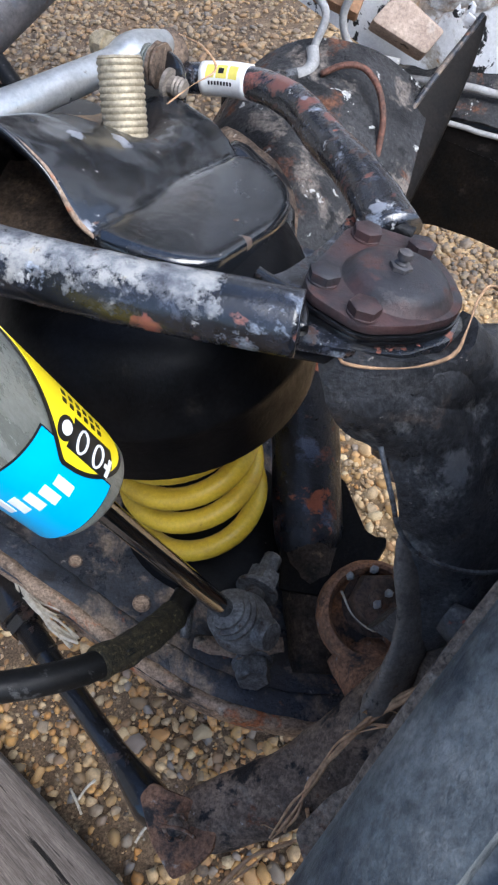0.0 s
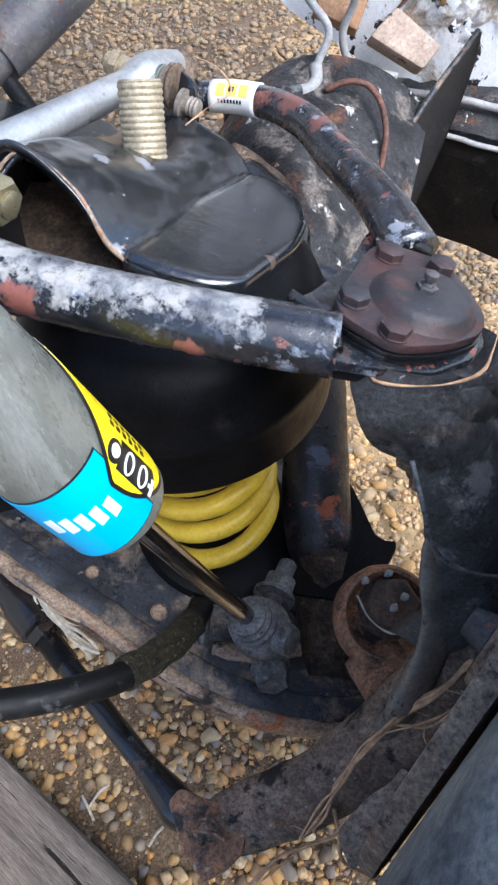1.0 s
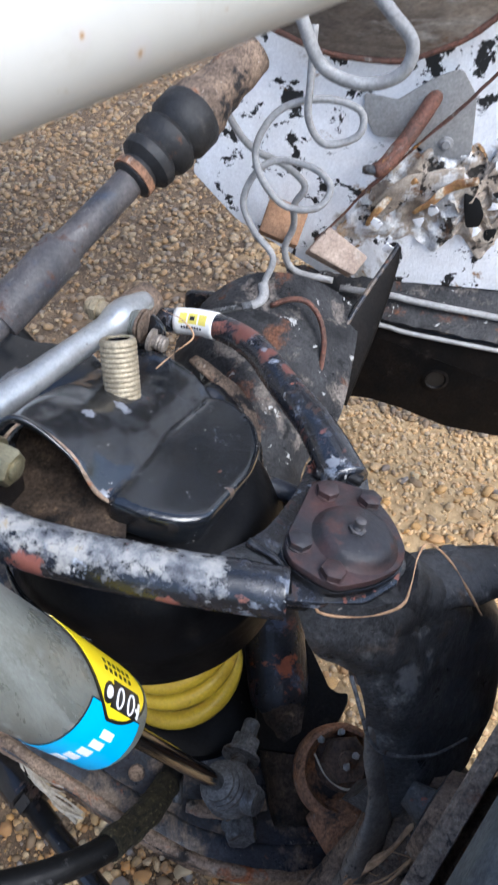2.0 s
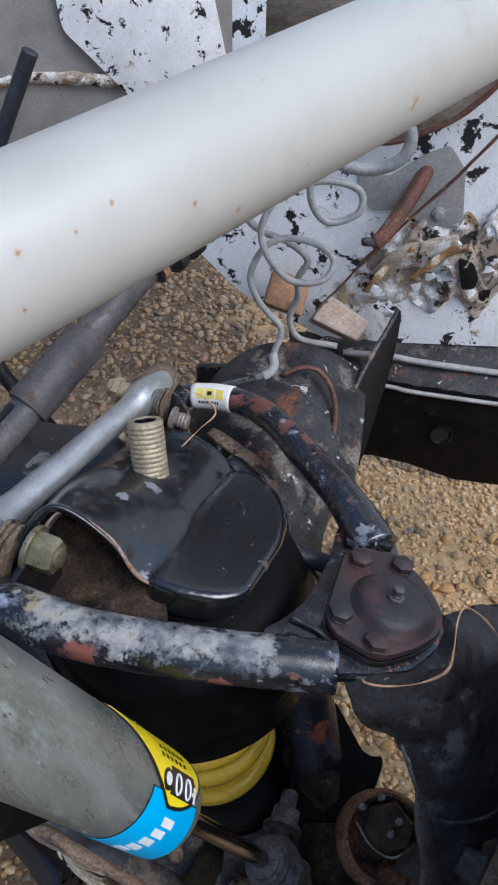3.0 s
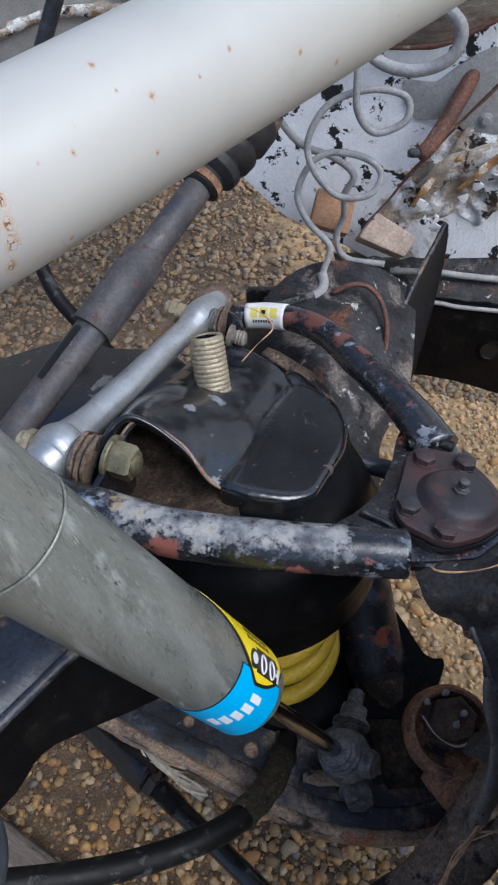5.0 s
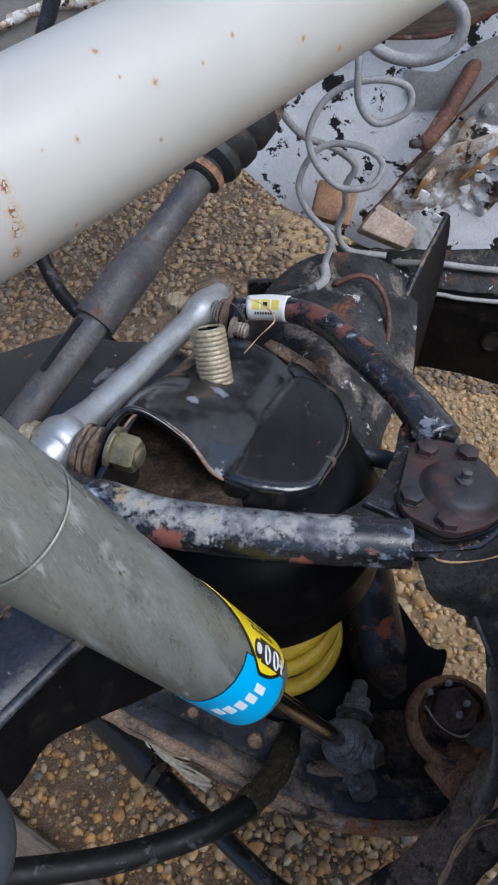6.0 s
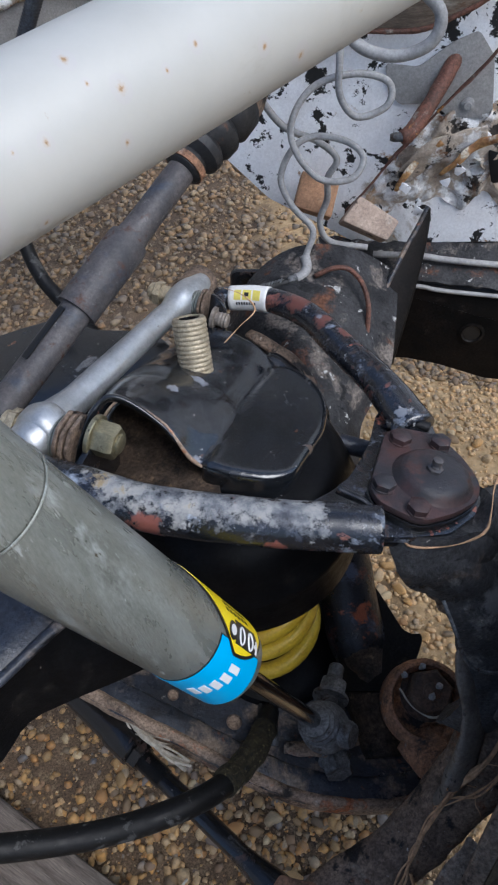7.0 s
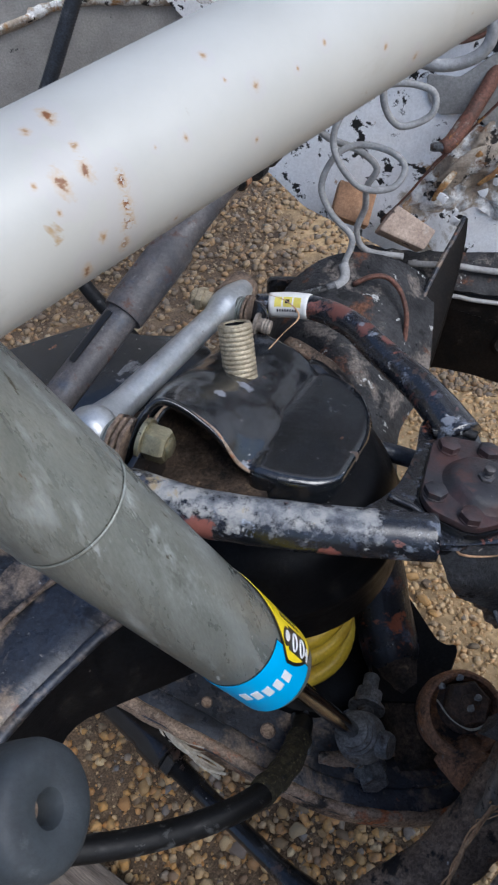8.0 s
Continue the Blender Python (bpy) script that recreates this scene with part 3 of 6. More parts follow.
def hexagon(base, d, flats, height, washer=0.0, wthick=0.0015, hint=(0, 0, 1), turn=0.0):
    """A hexagon head with a chamfered top, on a washer face where one is given."""
    bm = bmesh.new()
    d, a, b = axes(d, hint)
    base = Vector(base)
    if washer:
        lathe(base, d, [(0, washer * 0.98), (0, washer), (wthick * 0.8, washer), (wthick, washer * 0.96)], 28, bm)
        base = base + d * wthick
    R = flats / math.sqrt(3)
    rings = []
    for h, r in ((0, R), (height * 0.84, R), (height, R * 0.86), (height, 0)):
        if r:
            rings.append([bm.verts.new(base + d * h + a * (r * math.cos(turn + math.pi * k / 3)) + b * (r * math.sin(turn + math.pi * k / 3))) for k in range(6)])
    for p, q in zip(rings, rings[1:]):
        for k in range(6):
            bm.faces.new((p[k], p[(k + 1) % 6], q[(k + 1) % 6], q[k]))
    bm.faces.new(rings[0][::-1])
    bm.faces.new(rings[-1])
    bmesh.ops.recalc_face_normals(bm, faces=bm.faces)
    return bm


def sheet(fn, nu, nv, thick):
    """A bent sheet with thickness: fn(u, v) gives places for u, v from 0 to 1."""
    bm = bmesh.new()
    P = [[Vector(fn(i / nu, j / nv)) for j in range(nv + 1)] for i in range(nu + 1)]
    N = [[None] * (nv + 1) for _ in range(nu + 1)]
    for i in range(nu + 1):
        for j in range(nv + 1):
            du = P[min(i + 1, nu)][j] - P[max(i - 1, 0)][j]
            dv = P[i][min(j + 1, nv)] - P[i][max(j - 1, 0)]
            n = du.cross(dv)
            N[i][j] = n.normalized() if n.length > 1e-12 else Vector((0, 0, 1))
    top = [[bm.verts.new(P[i][j]) for j in range(nv + 1)] for i in range(nu + 1)]
    low = [[bm.verts.new(P[i][j] - N[i][j] * thick) for j in range(nv + 1)] for i in range(nu + 1)]
    for i in range(nu):
        for j in range(nv):
            bm.faces.new((top[i][j], top[i + 1][j], top[i + 1][j + 1], top[i][j + 1]))
            bm.faces.new((low[i][j + 1], low[i + 1][j + 1], low[i + 1][j], low[i][j]))
    for i in range(nu):
        bm.faces.new((top[i][0], low[i][0], low[i + 1][0], top[i + 1][0]))
        bm.faces.new((top[i + 1][nv], low[i + 1][nv], low[i][nv], top[i][nv]))
    for j in range(nv):
        bm.faces.new((top[0][j + 1], low[0][j + 1], low[0][j], top[0][j]))
        bm.faces.new((top[nu][j], low[nu][j], low[nu][j + 1], top[nu][j + 1]))
    bmesh.ops.recalc_face_normals(bm, faces=bm.faces)
    return bm


def ground_height(x, y):
    return 0.012 * noise.noise(Vector((x * 2.3, y * 2.3, 0.4))) + 0.006 * noise.noise(Vector((x * 9, y * 9, 3.1)))


def make_ground():
    xs = sorted({-60, -20, -8, -4, -2.5, *[round(-1.8 + 0.04 * k, 3) for k in range(91)], 2.5, 4, 8, 20, 60})
    ys = sorted({-60, -20, -8, -4, -2, *[round(-1.0 + 0.04 * k, 3) for k in range(96)], 4, 8, 20, 60})
    bm = bmesh.new()
    grid = [[bm.verts.new((x, y, ground_height(x, y) if abs(x) < 2 and -1.1 < y < 3 else 0.0)) for y in ys] for x in xs]
    for a, b in zip(grid, grid[1:]):
        for k in range(len(ys) - 1):
            bm.faces.new((a[k], b[k], b[k + 1], a[k + 1]))
    return single("ground", bm, "soil", "brown soil ground strewn with tan and orange gravel", "ground", kind="structure")


ground = make_ground()


# ---------------------------------------------------------------- ball joint
BN = V(0.281, 0.120, 0.952).normalized()
BL = V(0.397, 0.889, -0.229)
BL = (BL - BN * BL.dot(BN)).normalized()
BO = BL.cross(BN)
BJ = V(0.0045, 0.0086, 0.6567)


def bj(o, l, n=0.0):
    """A place by the ball joint: outboard, along the vehicle, up."""
    return BJ + BO * o + BL * l + BN * n


def cap_outline(grow=0.0):
    """The flange: a trapezoid with two bolts at each end, drawn out to a round nose."""
    half = [(-0.045, 0.0335), (-0.036, 0.046), (-0.004, 0.0525), (0.020, 0.031), (0.0335, 0.009)]
    ring = half + [(o, -l) for o, l in half[::-1]]
    c = V(-0.008, 0)
    return [tuple(V(*p) + (V(*p) - c).normalized() * grow) for p in ring]


def upper_ball_joint():
    t = thing("ball_joint", bj(0, 0, -0.05), "rust-brown upper ball joint with domed cap and four bolts", "ball joint")
    plate = slab(cap_outline(), 0.006, bj(0, 0, -0.006), BO, BL, 0.0018, 0.010)
    part("flange_plate", plate, "cap_rust", t)
    part("gasket", slab(cap_outline(0.001), 0.0022, bj(0, 0, -0.0088), BO, BL, 0.0005, 0.010), "black_paint", t, "black gasket under the flange")
    part("lower_flange", slab(cap_outline(0.0005), 0.0045, bj(0, 0, -0.0138), BO, BL, 0.0015, 0.010), "black_paint", t, "chipped black flange under the cap")
    dome = lathe(bj(-0.002, -0.003, 0.0), BN, [(-0.001, 0.0318), (0.0005, 0.0305), (0.0020, 0.0288), (0.0045, 0.0274), (0.0070, 0.0252), (0.0088, 0.0215), (0.0101, 0.0150), (0.0107, 0.008), (0.0109, 0)], 48)
    part("dome", dome, "cap_rust", t)
    n0 = bj(-0.0035, -0.006, 0.0105)
    nip = lathe(n0, BN, [(0, 0.0040), (0.0035, 0.0038), (0.0045, 0.0026), (0.0058, 0.0026), (0.0064, 0.0040), (0.0096, 0.0040), (0.0104, 0.0028), (0.0106, 0)], 10)
    add(nip, hexagon(n0 - BN * 0.0005, BN, 0.0108, 0.0032, turn=0.3))
    part("grease_nipple", nip, "shaft_paint", t, "small grey grease nipple")
    for o, l, turn in ((-0.0355, -0.0295, 0.2), (-0.008, -0.0425, 0.5), (-0.0325, 0.029, 0.1), (-0.002, 0.0385, 0.7)):
        part("bolt", hexagon(bj(o, l, 0.0), BN, 0.0150, 0.0055, 0.0086, 0.0012, turn=turn), "cap_rust", t)
    boot = lathe(bj(-0.002, 0, -0.016), -BN, [(0, 0.026), (0.010, 0.0275), (0.018, 0.0255), (0.026, 0.021), (0.034, 0.014), (0.05, 0.011)], 28)
    part("dust_boot", boot, "rubber", t, "black rubber dust boot")
    return t


upper_ball_joint()


# ---------------------------------------------------------------- upper control arm
def upper_arm():
    t = thing("upper_control_arm", (-0.13, 0.1, 0.62), "black tubular upper control arm with chipped paint, primer and rust", "control arm")
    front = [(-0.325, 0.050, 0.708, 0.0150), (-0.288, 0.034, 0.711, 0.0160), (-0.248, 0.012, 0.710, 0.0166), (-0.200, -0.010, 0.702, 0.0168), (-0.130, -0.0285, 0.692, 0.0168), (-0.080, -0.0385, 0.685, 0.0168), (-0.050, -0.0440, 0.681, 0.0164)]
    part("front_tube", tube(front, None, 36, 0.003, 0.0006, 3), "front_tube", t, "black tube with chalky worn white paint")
    rear = [(-0.185, 0.300, 0.634, 0.0118), (-0.125, 0.287, 0.637, 0.0118), (-0.084, 0.2705, 0.638, 0.0124), (-0.052, 0.236, 0.638, 0.0134), (-0.031, 0.187, 0.637, 0.0144), (-0.011, 0.136, 0.640, 0.0156, 0.0150), (-0.001, 0.100, 0.642, 0.0172, 0.0140), (0.006, 0.070, 0.643, 0.0182, 0.0120)]
    rear = [(*p, p[3]) if len(p) == 4 else p for p in rear]
    part("rear_tube", tube(rear, None, 28, 0.003, 0.0005, 7, up=(0, 0, 1)), "arm_paint", t)
    # flattened head: a curved web between the two tubes under the ball joint
    head = [(-0.082, -0.055), (-0.070, -0.036), (-0.061, -0.015), (-0.0565, 0.012), (-0.054, 0.040), (-0.056, 0.072), (-0.050, 0.098), (-0.010, 0.088), (0.000, 0.060), (0.022, 0.040), (0.036, 0.014), (0.037, -0.010), (0.020, -0.040), (-0.006, -0.056), (-0.032, -0.068), (-0.060, -0.072)]
    part("head_plate", slab(head, 0.007, bj(0, 0, -0.0205), BO, BL, 0.0025, 0.006), "arm_paint", t)
    skirt = slab([(p[0] * 0.94 - 0.001, p[1] * 0.94) for p in head], 0.008, bj(0, 0, -0.0285), BO, BL, 0.002, 0.006)
    part("head_skirt", skirt, "black_paint", t)
    # two sleeves over the pivot shaft
    for c, d, r in (((-0.312, 0.040, 0.712), (0.55, 0.82, -0.15), 0.021), ((-0.158, 0.290, 0.655), (0.55, 0.82, -0.15), 0.017)):
        b = Vector(c) - Vector(d).normalized() * 0.018
        part("bushing", lathe(b, d, [(0, r * 0.7), (0.001, r), (0.035, r), (0.036, r * 0.7)], 28), "dark_rust", t, "rusty pivot bushing")
    weld = tube([bj(-0.045, 0.057, -0.010), bj(-0.030, 0.061, -0.003), bj(-0.012, 0.063, -0.004)], 0.0042, 10, 0.002, 0.0016, 5)
    part("weld_bead", weld, "shell_paint", t, "pale weld bead")
    seam = tube([bj(-0.030, -0.066, -0.008), bj(-0.036, -0.052, -0.006), bj(-0.048, -0.046, -0.004), bj(-0.066, -0.044, -0.003)], 0.0035, 10, 0.002, 0.0014, 8)
    part("weld_bead", seam, "black_paint", t)
    # paper tag round the rear tube
    tag = sweep(bmesh.new(), curve_points([(-0.124, 0.2868, 0.637, 0.0126), (-0.104, 0.2805, 0.6378, 0.0129), (-0.086, 0.2718, 0.638, 0.0131)], 0.003), 28)
    s = part("tag", tag, "tag_paper", t, "white paper tag with yellow print")
    def tagpatch(u0, u1, a0, a1, lift):
        c0, c1 = Vector((-0.124, 0.2868, 0.637)), Vector((-0.086, 0.2718, 0.638))
        def fn(u, v):
            k = u0 + (u1 - u0) * u
            a = radians(a0 + (a1 - a0) * v)
            d, up, side = axes(c1 - c0)
            c = c0.lerp(c1, k) + Vector((0, 0.0018, 0)) * math.sin(math.pi * k)
            return c + up * (math.sin(a) * (0.0134 + lift)) + side * (-math.cos(a) * (0.0134 + lift)) * -1
        return fn
    for u0, u1 in ((0.18, 0.36), (0.40, 0.62), (0.66, 0.84)):
        part("print", sheet(tagpatch(u0, u1, 30, 75, 0.0), 6, 6, 0.0003), "tag_yellow", s)
    part("print", sheet(tagpatch(0.45, 0.56, 45, 62, 0.0004), 4, 4, 0.0003), "sticker_black", s)
    for k in range(8):
        part("print", sheet(tagpatch(0.24 + 0.065 * k, 0.28 + 0.065 * k, 8, 20, 0.0), 2, 2, 0.0003), "sticker_black", s)
    return t


upper_arm()


# ---------------------------------------------------------------- pivot shaft of the upper arm
SH0, SHD = V(-0.214, 0.177, 0.690), V(0.551, 0.820, -0.152).normalized()


def sh(k, a=(0, 0, 0)):
    return SH0 + SHD * k + Vector(a)


def pivot_shaft():
    t = thing("pivot_shaft", sh(0, (0, 0, -0.015)), "silver galvanised pivot shaft bolted through rusty shims", "suspension part")
    bar = [(*sh(-0.150), 0.010, 0.010), (*sh(-0.143), 0.017, 0.016), (*sh(-0.122), 0.0205, 0.0185), (*sh(-0.102), 0.0165, 0.0155), (*sh(-0.082), 0.0130, 0.0128), (*sh(-0.06), 0.0122, 0.0122), (*sh(0.045), 0.0112, 0.0112), (*sh(0.064), 0.0120, 0.0120), (*sh(0.080), 0.0160, 0.0155), (*sh(0.098), 0.0150, 0.0145), (*sh(0.120), 0.009, 0.009)]
    part("bar", sweep(bmesh.new(), curve_points(bar, 0.003), 24, 0.0004, 2), "bright_zinc", t)
    side = V(0.87, -0.45, -0.16).normalized()
    outer_ring = [(-0.134, 0.0185), (-0.128, 0.0225), (-0.116, 0.0230), (-0.108, 0.0195)]
    part("shaft_eye", sweep(bmesh.new(), curve_points([(*sh(k), r, r * 0.9) for k, r in outer_ring], 0.002), 24, 0.0014, 6), "bright_zinc", t, "blotchy galvanised shaft eye")
    d, a, c = axes(side)
    for k, n, size, step in ((-0.1225, 3, 0.0225, 0.0050), (0.084, 2, 0.0150, 0.0040)):
        b = sh(k) + side * (0.012 if n == 3 else 0.010)
        for j in range(3):
            part("washer", lathe(b + side * 0.0026 * j, side, [(0, size * 0.8), (0.0018, size * 0.8), (0.0022, size * 0.72)], 28), "zinc", t, "bluish zinc washer")
        for j in range(n):
            o = b + side * (0.0085 + step * j)
            tilt = 0.16 * math.sin(3.1 * j + k * 20)
            shape = [(-size, -size * 0.45), (-size * 0.5, -size * 0.9), (size * 0.5, -size * 0.9), (size, -size * 0.4), (size, size * 0.45), (size * 0.5, size * 0.9), (-size * 0.5, size * 0.9), (-size, size * 0.4)]
            part("shim", slab(shape, step * 0.62, o, a + c * tilt, c, 0.0006, 0.002), "dark_rust", t, "thin rusty alignment shim")
        far = b - side * 0.034
        tip = lathe(far, -side, [(-0.01, 0.0082), (0.009, 0.0082), (0.011, 0.006)], 18)
        part("bolt_tip", add(tip, hexagon(far + side * 0.002, -side, 0.020, 0.007)), "yellow_zinc", t)
    return t, side


shaft_thing, SIDE = pivot_shaft()


# ---------------------------------------------------------------- spring tower with its saddle
POT = V(-0.153, 0.084, 0.0)
POT_R = 0.112


def tower():
    t = thing("spring_tower", (*POT[:2], 0.50), "black painted pressed-steel spring tower with an open arched end", "chassis part")
    c = V(*POT[:2], 0)
    prof = [(0.529, POT_R - 0.0085), (0.526, POT_R - 0.004), (0.529, POT_R - 0.0005), (0.545, POT_R), (0.565, POT_R), (0.572, POT_R + 0.002), (0.578, POT_R + 0.002), (0.584, POT_R - 0.002), (0.600, POT_R - 0.004), (0.616, POT_R - 0.010), (0.628, POT_R - 0.020), (0.635, POT_R - 0.036), (0.638, POT_R - 0.060), (0.634, POT_R - 0.060), (0.622, POT_R - 0.026), (0.600, POT_R - 0.010), (0.565, POT_R - 0.004), (0.541, POT_R - 0.0045)]
    part("pot", ring_body(c, (0, 0, 1), prof, 64), "pot_black", t)
    for z, r0, a0, a1 in ((0.606, POT_R + 0.001, 196, 252),):
        ridge = [(c.x + r0 * math.cos(radians(a0 + (a1 - a0) * k / 8)), c.y + r0 * math.sin(radians(a0 + (a1 - a0) * k / 8)), z - 0.0006 * k, 0.0042 - 0.0009 * abs(k - 4), 0.0030) for k in range(9)]
        part("pressed_ridge", sweep(bmesh.new(), curve_points(ridge, 0.004), 12, 0.0006, 2, up=(0, 0, 1)), "perch_paint", t, "glossy pressed ridge round the pot")
    # flat raised pad
    e1, e2 = V(0.070, -0.024, -0.0163).normalized(), V(0.035, 0.074, -0.0212).normalized()
    po, pn = V(-0.143, 0.036, 0.669), V(0.27, 0.145, 0.95).normalized()
    e1 = (e1 - pn * pn.dot(e1)).normalized()
    e2 = pn.cross(e1)
    flat = [(-0.1684, 0.0463, 0.6748), (-0.1468, 0.0354, 0.6702), (-0.1188, 0.0293, 0.6631), (-0.0975, 0.0345, 0.6565), (-0.0640, 0.0900, 0.6385), (-0.0545, 0.1220, 0.6310), (-0.0560, 0.1520, 0.6265), (-0.0720, 0.1800, 0.6270), (-0.0933, 0.187, 0.6318), (-0.1324, 0.1226, 0.6528), (-0.1592, 0.0621, 0.6696)]
    pad = [((V(*p) - po).dot(e1), (V(*p) - po).dot(e2)) for p in flat]
    top = slab(pad, 0.028, po - pn * 0.0275, e1, e2, 0.0, 0.010)
    bmesh.ops.bevel(top, geom=[e for e in top.edges if len(e.link_faces) == 2 and e.calc_face_angle(0) > 1.2], offset=0.0055, segments=5, affect="EDGES", profile=0.5)
    part("pad_skirt", slab([(x * 0.93 + 0.001, y * 0.95 + 0.002) for x, y in pad], 0.050, po - pn * 0.080, e1, e2, 0.003, 0.012), "pot_black", t)
    # saddle: an arched sheet, open at its front end, that rises from the pad to the sleeve
    rows = [
        # near lip of the arch, from its outer foot over the crown to the pad
        [(-0.250, 0.036, 0.655), (-0.248, 0.055, 0.694), (-0.220, 0.080, 0.722), (-0.190, 0.067, 0.704), (-0.174, 0.050, 0.676), (-0.152, 0.048, 0.650)],
        [(-0.256, 0.070, 0.650), (-0.252, 0.088, 0.688), (-0.220, 0.110, 0.712), (-0.184, 0.098, 0.699), (-0.160, 0.084, 0.677), (-0.136, 0.074, 0.650)],
        [(-0.252, 0.115, 0.640), (-0.246, 0.130, 0.676), (-0.210, 0.144, 0.692), (-0.172, 0.138, 0.681), (-0.144, 0.127, 0.666), (-0.121, 0.115, 0.640)],
        [(-0.238, 0.165, 0.622), (-0.230, 0.176, 0.652), (-0.194, 0.184, 0.668), (-0.158, 0.182, 0.661), (-0.127, 0.167, 0.654), (-0.103, 0.149, 0.628)],
        [(-0.216, 0.215, 0.600), (-0.208, 0.224, 0.626), (-0.176, 0.228, 0.648), (-0.142, 0.222, 0.658), (-0.107, 0.199, 0.647), (-0.084, 0.178, 0.616)],
    ]
    G = [[Vector(p) for p in r] for r in rows]

    def spline(ps, t):
        k = min(int(t * (len(ps) - 1)), len(ps) - 2)
        f = t * (len(ps) - 1) - k
        a, b, c_, d = ps[max(k - 1, 0)], ps[k], ps[k + 1], ps[min(k + 2, len(ps) - 1)]
        return 0.5 * (2 * b + (c_ - a) * f + (2 * a - 5 * b + 4 * c_ - d) * f * f + (3 * b - a - 3 * c_ + d) * f ** 3)

    def saddle(u, v):
        p = spline([spline(r, v) for r in G], u)
        return p + V(0.2, 0.1, 1) * (0.0016 * noise.noise(p * 34) + 0.0007 * noise.noise(p * 90))

    press = part("saddle", add(sheet(saddle, 56, 80, -0.0050), top), "perch_paint", t, "glossy black saddle pressed in one with a flat pad")
    blend = press.modifiers.new("blend", "REMESH")
    blend.mode, blend.voxel_size, blend.use_smooth_shade = "VOXEL", 0.0019, True
    soft = press.modifiers.new("soft", "SMOOTH")
    soft.factor, soft.iterations = 0.5, 9
    lip = curve_points([(*p, 0.0013) for p in rows[0]], 0.003)
    part("lip", sweep(bmesh.new(), lip, 10, 0.0009, 4), "dirt_edge", t, "chipped bare edge of the arch")
    # rounded outer flank of the arch, where the shims bear
    flank = [(*(V(*p) - SIDE * off - V(0, 0, 0.001)), w, h) for p, off, w, h in zip(rows[0][:5], (0.0085, 0.0085, 0.0075, 0.0045, 0.002), (0.0095, 0.0095, 0.0085, 0.005, 0.002), (0.0042, 0.0042, 0.0034, 0.0022, 0.0010))]
    part("arch_flank", sweep(bmesh.new(), curve_points(flank, 0.003), 18, 0.0005, 3, up=SIDE), "perch_paint", t, "rounded blue-black flank of the arch")
    d, a, b = axes(SIDE)
    wall_c = V(-0.242, 0.060, 0.700)
    part("mount_wall", slab([(-0.050, -0.020), (0.010, -0.022), (0.016, -0.008), (0.012, 0.060), (-0.060, 0.060)], 0.005, wall_c, a, b, 0.0015, 0.010), "black_paint", t)
    part("inner_floor", sheet(lambda u, v: V(-0.262 + 0.105 * u, 0.020 + 0.120 * v, 0.652 + 0.022 * (v - 0.35) ** 2 + 0.004 * noise.noise(V(u * 7, v * 7, 4))), 20, 20, -0.003), "inner_brown", t, "dirt-caked floor inside the arch")
    # hexagon nut and washer that hold the pivot shaft
    hb = V(-0.2400, 0.0580, 0.7130)
    nut = hexagon(hb, SIDE, 0.0240, 0.0165, 0.0170, 0.0035, turn=0.3)
    add(nut, lathe(hb + SIDE * 0.0185, SIDE, [(0, 0.0078), (0.0035, 0.0078), (0.0045, 0.0066), (0.0046, 0)], 24))
    part("mounting_nut", nut, "nut_zinc", t, "yellow-zinc hexagon nut with washer")
    hb2 = V(-0.140, 0.226, 0.664)
    stud = lathe(hb2 - SIDE * 0.004, SIDE, [(0, 0.0105), (0.003, 0.0105), (0.0035, 0.0065), (0.007, 0.0065), (0.008, 0.0072), (0.0095, 0.0064), (0.011, 0.0072), (0.0125, 0.0064), (0.014, 0.0070), (0.0155, 0.0058), (0.016, 0)], 20)
    part("mounting_stud", stud, "bowl_metal", t, "threaded dusty stud end")
    # wavy flange that runs behind the pad
    back_rim = [(-0.104, 0.196, 0.628, 0.012, 0.005), (-0.088, 0.182, 0.618, 0.018, 0.009), (-0.078, 0.156, 0.614, 0.020, 0.011), (-0.072, 0.130, 0.610, 0.018, 0.012), (-0.074, 0.100, 0.606, 0.014, 0.012), (-0.080, 0.070, 0.604, 0.010, 0.010)]
    part("rear_flange", sweep(bmesh.new(), curve_points(back_rim, 0.004), 20, 0.005, 4, up=(0, 0, 1)), "black_paint", t, "wavy black flange behind the pad")
    # sloping shoulder of the tower behind the pivot shaft
    back = [(-0.40, 0.27), (-0.345, 0.284), (-0.298, 0.292), (-0.262, 0.262), (-0.205, 0.245), (-0.185, 0.215), (-0.225, 0.150), (-0.303, 0.140), (-0.40, 0.16)]
    part("shoulder", slab(back, 0.006, (0, 0, 0.642), (1, 0, 0), (0, 1, 0), 0.002, 0.012), "perch_paint", t)
    # raised ear behind the pad
    part("ear", slab([(-0.02, -0.02), (0.02, -0.03), (0.022, 0.006), (0.006, 0.018), (-0.016, 0.012)], 0.006, (-0.148, 0.244, 0.664), (0.8, -0.4, 0.1), (0.2, 0.3, 0.9), 0.002, 0.012), "perch_paint", t)
    return t


tower()


